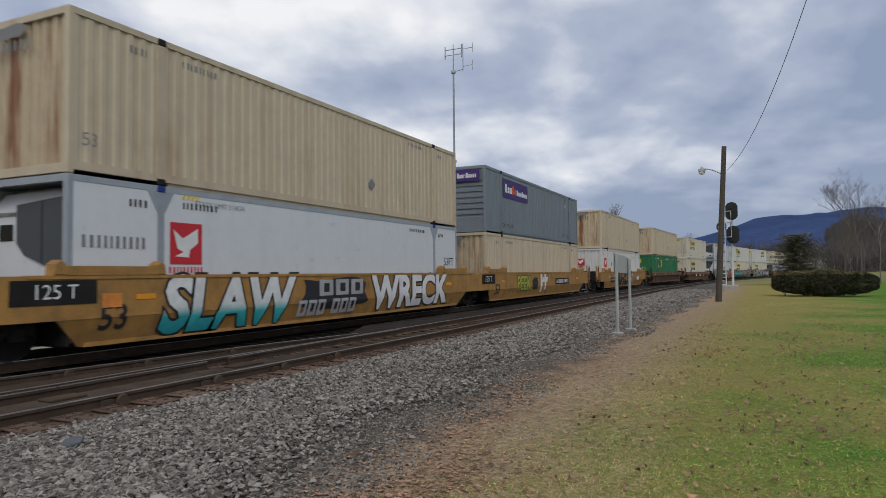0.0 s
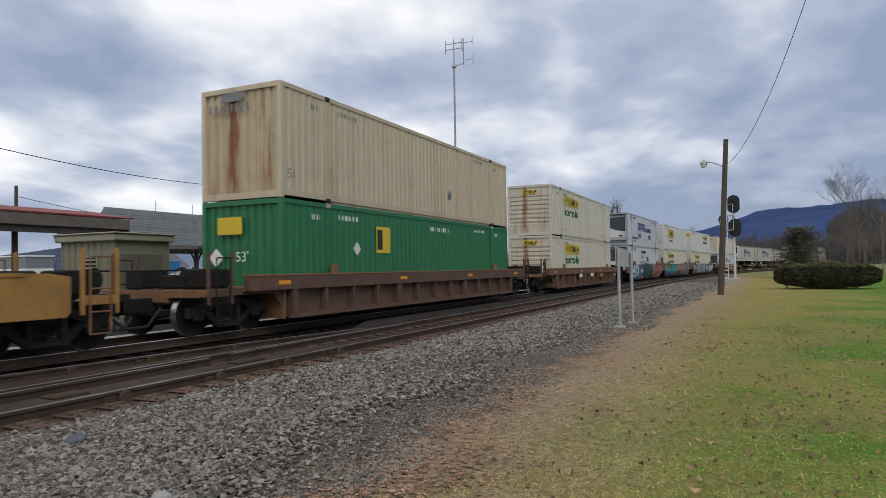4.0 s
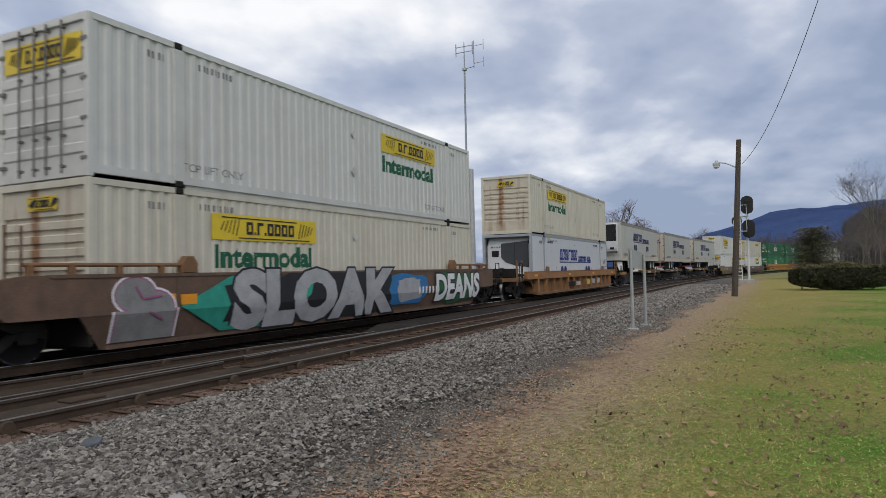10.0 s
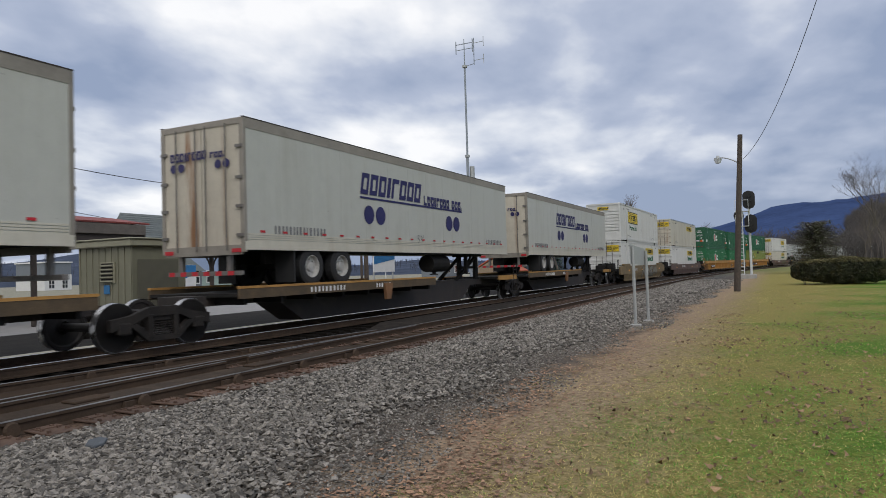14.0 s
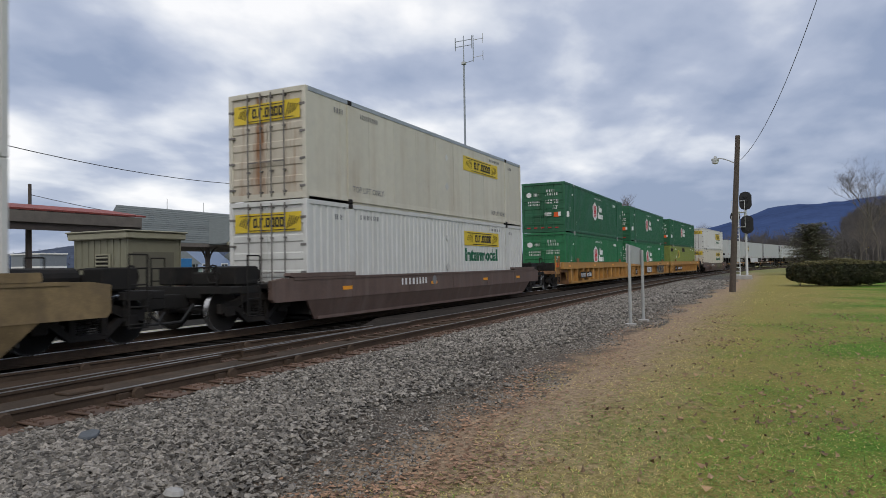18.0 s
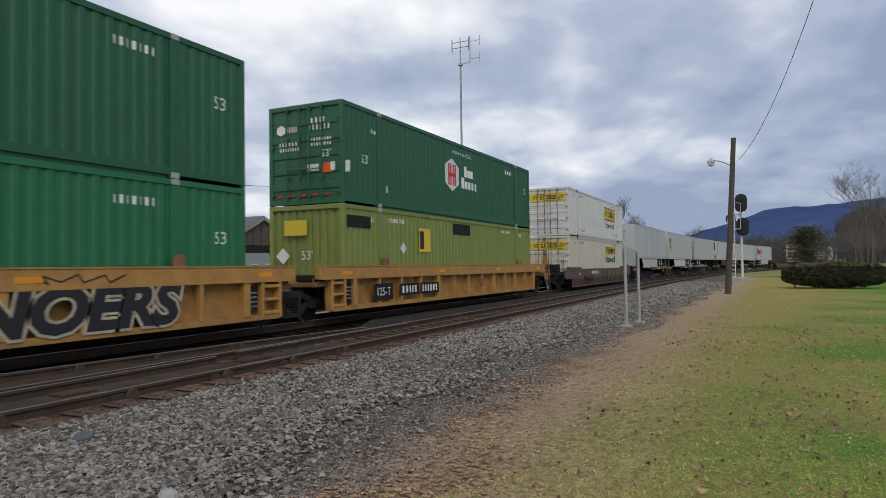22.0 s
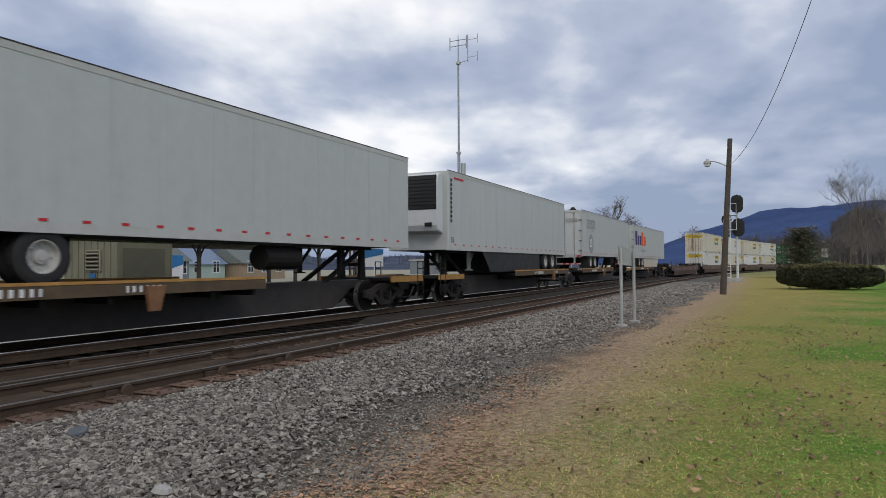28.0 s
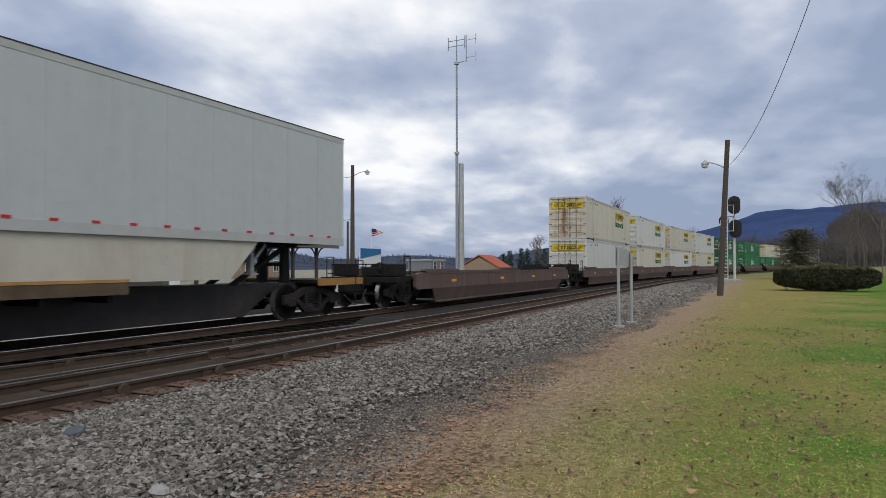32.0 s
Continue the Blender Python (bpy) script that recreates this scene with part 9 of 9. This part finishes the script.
def decorate(i, car, style):
    """Sprayed letters, stencils and reflectors on the near side of each car."""
    o = -CL / 2
    if style.endswith("smooth"):
        y, y2 = -1.532, -1.536
        top, bot = STYLES[style][3]["top"], STYLES[style][3]["bottom"]
        reflectors(car, (-6.65, -1.5, 3.0, 6.8), (top + bot) / 2 + 0.22, y - 0.0027)
    elif style.endswith("posts"):
        y, y2 = -1.548, -1.552
        top, bot = STYLES[style][3]["top"], STYLES[style][3]["bottom"]
        reflectors(car, (-8.3, -2.4, 3.0, 8.4), top - 0.17, -1.563)
        y = -1.448
    else:
        y, y2 = -1.425, -1.429
        marks(car, "serial_stencil", bars(10, 1.5, 0.13, 0.5, seed=i), 2.6 if style == "spine" else -5.2, y, 1.05, M_PALE)
        marks(car, "serial_stencil", bars(6, 0.8, 0.12, 0.5, seed=i + 1), 5.6 if style == "spine" else -2.5, y, 1.05, M_PALE)
        return

    layer = [0]

    def tag(text, u, z, size, ink, rim=M_INK, sx=1.0, shear=0.0, bold=0.03):
        a = letters(car, text, o + u, y2 - 0.002 - 0.0022 * layer[0], z, size, rim, name="sprayed_outline", bold=bold + 0.05, sx=sx, shear=shear)
        letters(car, text, o + u, y2 - 0.006 - 0.0022 * layer[0], z, size, ink, name="sprayed_letters", bold=bold, sx=sx, shear=shear)

    def blob(u0, u1, z0, z1, ink, seed, n=18):
        rng = random.Random(seed)
        cu, cz, ru, rz = (u0 + u1) / 2, (z0 + z1) / 2, (u1 - u0) / 2, (z1 - z0) / 2
        pl = []
        for k in range(n):
            a = 2 * math.pi * k / n
            q = rng.uniform(0.78, 1.05)
            c, s = math.cos(a), math.sin(a)
            pl.append((cu + ru * q * math.copysign(abs(c) ** 0.5, c), min(z1, max(z0, cz + rz * q * math.copysign(abs(s) ** 0.5, s)))))
        layer[0] += 1
        marks(car, "sprayed_fill", [pl], o, y2 + 0.003 - 0.0022 * layer[0], 0, ink)

    def stroke(pts, w):
        """A bent brush line as slanted blocks."""
        out = []
        for (a, b), (c, d) in zip(pts, pts[1:]):
            ln = math.hypot(c - a, d - b)
            ex, ez = (c - a) / ln * w * 0.38, (d - b) / ln * w * 0.38
            nx, nz = -(d - b) / ln * w / 2, (c - a) / ln * w / 2
            out.append([(a - ex - nx, b - ez - nz), (c + ex - nx, d + ez - nz), (c + ex + nx, d + ez + nz), (a - ex + nx, b - ez + nz)])
        return out

    def piece(rows, ink, rim, w, edge=0.09):
        """Wild letters drawn by strokes, with a dark edge."""
        layer[0] += 2
        yy = y2 - 0.0022 * layer[0]
        for nm, k, d, c in (("sprayed_outline", w + edge, 0.0, rim), ("sprayed_letters", w, -0.0065, ink)):
            marks(car, nm, [q for r in rows for q in stroke(r, k)], o, yy + d, 0, c)
        layer[0] += 4

    mid = (top + bot) / 2
    if i == 0:
        marks(car, "stencil_panel", [rect(-0.75, 0.75, -0.2, 0.2)], o - 0.35, y2, 1.2, M_BLACK)
        letters(car, "125 T", o - 0.35, y2 - 0.006 - 0.0022 * layer[0], 1.2, 0.34, M_PALE, name="stencil")
        letters(car, "53", o + 0.75, y2, 0.72, 0.62, M_INK, name="stencil", bold=0.01)
        marks(car, "orange_patch", [rect(0.5, 0.9, mid + 0.05, mid + 0.3)], o, y2 - 0.001, 0, M_SPRAYORANGE)
        tag("SLAW", 3.72, mid - 0.02, 1.5, M_ICEFADE, sx=0.98, shear=0.15, bold=0.06)
        blob(6.0, 9.3, bot + 0.25, top - 0.05, M_INK, 3)
        marks(car, "silver_lettering", [[(p[0], p[1]) for p in q] for q in block_word("AAA", 2.1, 0.42)], o + 7.9, y2 - 0.004 - 0.0022 * layer[0], mid + 0.25, M_SILVER)
        marks(car, "silver_lettering", block_word("AAA AAA", 2.6, 0.4), o + 7.3, y2 - 0.004 - 0.0022 * layer[0], mid - 0.25, M_SILVER)
        tag("WRECK", 12.1, mid, 1.36, M_PALE, sx=1.08, bold=0.055)
    elif i == 1:
        marks(car, "stencil_panel", [rect(-0.75, 0.75, -0.2, 0.2)], o - 0.35, y2, 1.2, M_BLACK)
        letters(car, "125 T", o - 0.35, y2 - 0.006 - 0.0022 * layer[0], 1.2, 0.34, M_PALE, name="stencil")
        letters(car, "53", o + 0.75, y2, 0.72, 0.62, M_INK, name="stencil", bold=0.01)
        tag("PEEK", 4.4, mid + 0.05, 0.95, M_SPRAYLIME, M_SPRAYGREEN, bold=0.015)
        blob(5.7, 6.7, mid - 0.3, mid + 0.35, M_INK, 5)
        marks(car, "white_lettering", [rect(7.1, 7.4, bot + 0.2, top - 0.1), rect(7.4, 8.3, mid + 0.1, mid + 0.35, 0.1), rect(7.8, 8.1, bot + 0.3, top - 0.1)], o, y2, 0, M_PALE)
        marks(car, "stencil_panel", [rect(-1.5, 1.5, -0.17, 0.17)], o + 11.4, y2, mid + 0.1, M_BLACK)
        marks(car, "serial_stencil", bars(10, 2.6, 0.2, 0.4, seed=4), o + 11.4, y2 - 0.006 - 0.0022 * layer[0], mid + 0.1, M_PALE)
    elif i == 2:
        tag("AHOY", 7.2, mid, 1.5, M_INK, M_SILVERDIM, sx=1.42, bold=0.07, shear=0.12)
        marks(car, "yellow_patch", [rect(7.05, 7.5, mid, mid + 0.1)], o, y2 - 0.014 - 0.0022 * layer[0], 0, M_SPRAYORANGE)
        marks(car, "stencil_panel", [rect(-1.15, 1.15, -0.16, 0.16)], o + 2.9, y2, mid, M_BLACK)
        marks(car, "serial_stencil", bars(10, 2.0, 0.16, 0.6, seed=4), o + 2.9, y2 - 0.006 - 0.0022 * layer[0], mid, M_SILVER)
        for k, (u, z) in enumerate(((9.9, 1.1), (10.5, 0.8), (10.9, 1.2), (11.2, 0.6), (3.2, 1.2), (3.5, 0.5))):
            blob(u - 0.22, u + 0.22, z - 0.13, z + 0.13, M_SILVER, 20 + k)
        blob(12.8, 14.0, mid - 0.2, mid + 0.2, M_PALE, 31)
    elif i == 5:
        blob(-0.9, 5.3, bot + 0.02, top - 0.02, M_SPRAYBLUE, 2)
        tag("PHUX", 1.7, mid, 1.5, M_PALE, M_INK, sx=0.95, bold=0.04)
        marks(car, "serial_stencil", bars(9, 2.3, 0.3, 0.4, seed=7), o + 5.5, y2 - 0.002 - 0.0022 * layer[0], mid + 0.05, M_PALE)
        blob(9.9, 16.9, bot + 0.03, top - 0.02, M_SPRAYSALMON, 6)
        blob(4.9, 10.9, bot + 0.02, top - 0.02, M_DEEPGREEN, 16)
        b0, t0 = bot + 0.28, top - 0.25
        piece([[(5.9, b0), (6.2, t0), (6.9, t0 - 0.1), (6.4, mid), (7.0, b0 + 0.1), (6.0, b0)], [(7.4, t0), (7.3, b0), (8.1, b0 + 0.05)], [(7.4, mid), (7.9, mid + 0.05)], [(7.4, t0), (8.1, t0 - 0.05)],
               [(8.5, b0), (8.65, t0), (9.2, mid + 0.1), (8.7, mid), (9.4, b0)], [(9.6, t0), (9.7, b0), (10.4, b0 + 0.25)], [(9.7, mid), (10.5, t0)]], M_DEEPGREEN, M_INK, 0.62, 0.12)
        piece([[(6.5, t0 + 0.02), (6.75, t0 + 0.12)], [(8.7, t0), (8.95, t0 + 0.14)], [(10.2, mid + 0.2), (10.45, mid + 0.32)], [(6.1, mid - 0.22), (6.9, mid - 0.16)], [(7.6, mid - 0.2), (8.2, mid - 0.13)], [(9.0, mid - 0.2), (9.6, mid - 0.12)]], M_SPRAYTEALDIM, M_DEEPGREEN, 0.05, 0.06)
        marks(car, "orange_spike", [[(8.2, b0 - 0.1), (8.5, b0 - 0.1), (8.35, mid)], [(10.6, b0 - 0.1), (11.0, b0), (10.7, mid + 0.1)], [(9.5, top - 0.1), (9.9, top - 0.1), (9.6, mid)]], o, y2 - 0.004 - 0.0022 * layer[0], 0, M_SPRAYSALMON)
        blob(10.75, 11.75, bot + 0.3, top - 0.04, M_PALE, 8)
        blob(10.8, 11.7, bot + 0.34, top - 0.08, M_INK, 8)
        marks(car, "pale_patch", [disc(11.2, mid + 0.2, 0.2, 18, 0.16), disc(11.3, mid - 0.12, 0.22, 18, 0.1)], o, y2 - 0.003 - 0.0022 * layer[0], 0, M_PALE)
        blob(14.2, 15.9, bot + 0.2, top - 0.08, M_PALE, 9)
        blob(14.26, 15.84, bot + 0.24, top - 0.12, M_SPRAYSALMON, 9)
        piece([[(14.6, top - 0.25), (14.6, mid + 0.2), (15.0, mid + 0.15), (15.0, top - 0.25)], [(15.3, top - 0.25), (15.3, mid + 0.1), (15.55, mid + 0.25)]], M_PINK, M_SPRAYRED, 0.1, 0.05)
        blob(5.0, 5.9, bot + 0.04, bot + 0.3, M_PINK, 77)
    elif i == 6:
        marks(car, "sprayed_fill", [rect(-0.8, 7.5, bot + 0.09, top - 0.06)], o, y2 + 0.002, 0, M_EMBER)
        b0, t0 = bot + 0.3, top - 0.2
        wild = [[(0.0, b0), (0.5, t0), (1.0, b0 + 0.3)], [(0.1, mid), (0.9, mid - 0.1)], [(1.3, t0 - 0.1), (1.5, b0 + 0.1), (2.2, b0), (2.5, t0)],
                [(3.1, b0 + 0.1), (3.35, t0), (3.75, b0 + 0.2), (4.2, b0 + 0.05), (4.55, t0 - 0.05), (4.2, t0 - 0.05), (4.1, b0 + 0.4)],
                [(4.75, t0 - 0.1), (5.3, t0 - 0.1), (4.85, b0), (5.5, b0 + 0.05)], [(5.55, b0), (5.75, t0), (6.05, mid), (5.7, b0)],
                [(6.6, t0), (6.1, t0 - 0.1), (6.2, b0 + 0.1), (6.7, b0 + 0.25)], [(6.2, mid), (6.5, mid + 0.08)]]
        piece([[(-0.6, b0 + 0.12), (1.4, b0 + 0.02), (3.4, b0 + 0.1), (5.2, b0 + 0.02), (6.9, b0 + 0.12)]], M_SEAFADE, M_INK, 0.42, 0.1)
        piece(wild, M_SEAFADE, M_INK, 0.42, 0.12)
        marks(car, "yellow_patch", [rect(7.1, 9.3, mid - 0.12, top - 0.08), rect(3.6, 4.15, mid - 0.02, mid + 0.1), rect(6.35, 6.75, mid + 0.12, mid + 0.2)], o, y2 - 0.004 - 0.0022 * layer[0], 0, M_YELLOWCAR)
        blob(9.2, 16.6, bot + 0.02, top - 0.02, M_INK, 3)
        tag("MROE", 12.6, mid, 1.72, M_DULLGREY, M_INK, sx=1.5, bold=0.085)
        for k in range(7):
            u = 9.6 + k * 0.95
            marks(car, "orange_spot", [disc(u, mid - 0.3 + 0.35 * (k % 3), 0.12, 14, 0.16)], o, y2 - 0.008 - 0.0022 * layer[0], 0, M_SPRAYORANGE)
    elif i == 7:
        for c, d in ((M_PALE, 0.07), (M_SPRAYMAUVE, 0.03), (M_DULLGREY, 0.0)):
            layer[0] += 1
            marks(car, "sprayed_fill", [disc(0.75, mid + 0.28, 0.42 + d, 20, 0.3 + d), disc(1.15, mid + 0.02, 0.45 + d, 20, 0.32 + d), rect(0.35 - d, 1.65 + d, bot + 0.1, mid)], o, y2 + 0.003 - 0.0022 * layer[0], 0, c)
        layer[0] += 3
        piece([[(0.75, mid + 0.42), (0.9, mid + 0.2), (1.3, mid + 0.25)], [(1.05, mid - 0.05), (1.35, mid - 0.2)]], M_SPRAYMAUVE, M_SPRAYMAUVE, 0.03, 0.01)
        marks(car, "orange_patch", [rect(1.75, 2.15, mid + 0.05, mid + 0.25)], o, y2 - 0.002 - 0.0022 * layer[0], 0, M_REFLECT)
        marks(car, "sprayed_fill", [[(1.75, mid + 0.02), (3.1, top - 0.06), (4.2, top - 0.06), (4.2, bot + 0.1), (2.9, bot + 0.1)]], o, y2 + 0.002 - 0.0022 * layer[0], 0, M_SPRAYTEAL)
        blob(2.9, 10.2, bot + 0.03, top - 0.02, M_INK, 5)
        tag("SLOAK", 6.4, mid, 1.62, M_SILVER, M_INK, sx=1.28, bold=0.10)
        marks(car, "sprayed_fill", [[(5.55, top - 0.1), (5.95, top - 0.1), (5.8, mid + 0.1), (5.6, mid)]], o, y2 - 0.001 - 0.0022 * layer[0], 0, M_SPRAYTEAL)
        blob(9.5, 12.0, bot + 0.2, top - 0.05, M_SPRAYBLUE, 6)
        blob(9.9, 11.6, bot + 0.3, top - 0.2, M_SILVER, 7)
        marks(car, "serial_stencil", bars(6, 1.3, 0.22, 0.4, seed=3), o + 12.0, y2 - 0.004 - 0.0022 * layer[0], mid, M_PALE)
        blob(12.7, 16.2, bot + 0.08, top - 0.06, M_SPRAYGREEN, 8)
        tag("DEANS", 14.4, mid, 1.2, M_PALE, M_INK, sx=0.98, bold=0.05)
    elif i == 12:
        marks(car, "serial_stencil", bars(8, 1.9, 0.2, 0.5, seed=3), o + 3.6, y2, mid + 0.25, M_SILVER)
        b0, t0 = bot + 0.3, top - 0.22
        u = 6.6
        piece([[(u, b0), (u + 0.35, t0), (u + 1.0, b0 + 0.1), (u + 1.4, t0)], [(u + 1.9, b0 + 0.05), (u + 2.0, t0), (u + 2.9, mid + 0.1), (u + 2.8, b0 + 0.1), (u + 1.9, b0 + 0.05)],
               [(u + 4.5, t0), (u + 3.5, t0 - 0.08), (u + 4.1, mid), (u + 3.4, b0 + 0.06), (u + 4.6, b0 + 0.02)],
               [(u + 5.0, b0), (u + 5.3, t0), (u + 5.8, mid - 0.1), (u + 6.3, t0), (u + 6.7, b0 + 0.1)]], M_DRABSILVER, M_INK, 0.3, 0.09)
    elif i in (13, 17):
        marks(car, "serial_stencil", bars(8, 1.7, 0.2, 0.4, seed=i), o + 5.2, y2, mid + 0.3, M_PALE)
        marks(car, "stencil", [disc(6.6, mid + 0.3, 0.15)], o, y2, 0, M_GREYINK)
        if i == 17:
            b0, t0 = bot + 0.26, top - 0.24
            piece([[(10.0, t0), (9.2, t0 - 0.1), (9.9, mid), (9.1, b0)], [(11.4, t0), (10.6, t0 - 0.12), (11.3, mid - 0.02), (10.5, b0)], [(12.0, b0), (12.1, t0), (13.0, mid + 0.1), (12.9, b0 + 0.08), (12.0, b0)]], M_SPRAYOLIVE, M_INK, 0.34, 0.08)
            piece([[(2.4 + k * 0.6, bot + 0.2), (2.6 + k * 0.6, mid + 0.2), (2.9 + k * 0.6, bot + 0.3)] for k in range(4)], M_BROWNCAR, M_BROWNINK, 0.07, 0.05)
    elif style == "yellow_posts":
        if i == 15:
            marks(car, "stencil_panel", [rect(-1.2, 1.2, -0.27, 0.27)], o + 6.4, y2, 0.82, M_BLACK)
            marks(car, "pale_lettering", block_word("AAA", 1.9, 0.4), o + 6.4, y2 - 0.006 - 0.0022 * layer[0], 0.82, M_PALE)
            tag("NOERS", 12.0, 0.8, 1.02, M_INK, M_SPRAYBUFF, sx=1.2, shear=0.2, bold=0.045)
            piece([[(11.2, 1.36), (11.4, 1.26), (11.3, 1.4), (11.6, 1.3), (11.9, 1.42), (12.0, 1.28), (12.4, 1.4), (12.5, 1.27), (12.8, 1.4)]], M_INK, M_INK, 0.02, 0.004)
            letters(car, "53", o + 2.4, y2, 0.75, 0.4, M_INK, name="stencil")
            marks(car, "stencil_panel", [rect(-0.4, 0.4, -0.25, 0.25)], o + 0.7, y2, 0.72, M_BLACK)
            letters(car, "25-T", o + 0.7, y2 - 0.006 - 0.0022 * layer[0], 0.72, 0.32, M_PALE, name="stencil")
        else:
            marks(car, "stencil_panel", [rect(-1.35, -0.05, -0.18, 0.18), rect(0.05, 1.4, -0.18, 0.18)], o + (3.5 if i == 14 else 4.0), y2, 0.78, M_BLACK)
            marks(car, "serial_stencil", bars(5, 1.0, 0.22, 0.3, seed=2), o + (2.8 if i == 14 else 3.3), y2 - 0.006 - 0.0022 * layer[0], 0.78, M_PALE)
            marks(car, "serial_stencil", bars(6, 1.1, 0.22, 0.3, seed=3), o + (4.2 if i == 14 else 4.7), y2 - 0.006 - 0.0022 * layer[0], 0.78, M_PALE)
            letters(car, "53", o + 9.2, y2, 0.8, 0.4, M_INK, name="stencil")
            if i == 16:
                marks(car, "stencil_panel", [rect(-0.55, 0.55, -0.25, 0.25)], o + 1.7, y2, 0.75, M_BLACK)
                letters(car, "125-T", o + 1.7, y2 - 0.006 - 0.0022 * layer[0], 0.75, 0.34, M_PALE, name="stencil")
    elif style == "rust_posts":
        for k, u in enumerate((5.5, 8.6)):
            blob(u - 0.5, u + 0.5, 0.75, 1.0, M_PALE, 12 + k, 9)
        marks(car, "yellow_patch", [rect(11.0, 12.2, 0.7, 0.95)], o, y2, 0, M_YELLOWCAR)
    elif style == "ochre_posts":
        marks(car, "stencil_panel", [rect(-1.2, 0.2, -0.12, 0.12)], o + 6.6, y2, 0.62, M_BLACK)
        marks(car, "serial_stencil", bars(6, 1.0, 0.2, 0.3, seed=3), o + 7.4, y2 - 0.006 - 0.0022 * layer[0], 0.62, M_PALE)
        for k in range(3):
            blob(9.4 + k * 1.3, 10.2 + k * 1.3, 0.5, 0.85, M_SPRAYLIME if k == 0 else M_SILVER, 15 + k, 9)


M_DEEPGREEN = mat("spray_deep_green", (0.012, 0.062, 0.040), 0.55, var=0.35, scale=1.2, bump=0)
M_SPRAYTEALDIM = mat("spray_pale_green", (0.12, 0.30, 0.20), 0.6, var=0.2, bump=0)
M_SPRAYSALMON = mat("spray_salmon", (0.31, 0.085, 0.062), 0.6, var=0.3, scale=0.9, dirt=(0.17, 0.10, 0.07), dirt_amt=0.9, bump=0)
M_SPRAYMAUVE = mat("spray_mauve", (0.33, 0.10, 0.22), 0.6, var=0.2, bump=0)
M_SPRAYBUFF = mat("spray_buff", (0.44, 0.38, 0.27), 0.6, var=0.3, bump=0)
M_DULLGREY = mat("spray_dull_grey", (0.21, 0.205, 0.20), 0.55, var=0.2, bump=0)
M_DRABSILVER = mat("spray_drab_silver", (0.19, 0.18, 0.15), 0.6, var=0.25, bump=0)
M_SILVERDIM = mat("spray_dull_silver", (0.15, 0.135, 0.12), 0.6, var=0.15, bump=0)
M_SPRAYOLIVE = mat("spray_olive", (0.12, 0.105, 0.05), 0.6, var=0.2, bump=0)

assemble()


# ---- what moves ----
def motions():
    times = [0.5 * i for i in range(65)]
    for ob, mid, z in MOVERS:
        rows = []
        for t in times:
            s = mid - travelled(t)
            x, y, a = on_line(s)
            # a rigid car rides on the chord between its bogies
            xa, ya, _ = on_line(s - 9.0)
            xb, yb, _ = on_line(s + 9.0)
            rows.append((t, Matrix.Translation(((xa + xb) / 2, (ya + yb) / 2, RAIL_Z + z)) @ Matrix.Rotation(math.atan2(yb - ya, xb - xa), 4, "Z")))
        walk(ob, rows)
    for w, mid in WHEELS:
        base = w.matrix_basis.copy()
        ahead = [i / FPS for i in range(int(32 * FPS) + 1) if 2.0 < mid - travelled(i / FPS) + w.parent.matrix_basis.translation.x < 32.0]
        if len(ahead) < 2:
            continue
        steps = sorted(set([0.0] + ahead + [32.0]))
        rows, s0 = [], travelled(ahead[0])
        for t in steps:
            turn = (min(max(travelled(t), s0), travelled(ahead[-1])) - s0) / 0.462
            rows.append((t, base @ Matrix.Rotation(-turn, 4, "Y")))
        walk(w, rows)


motions()
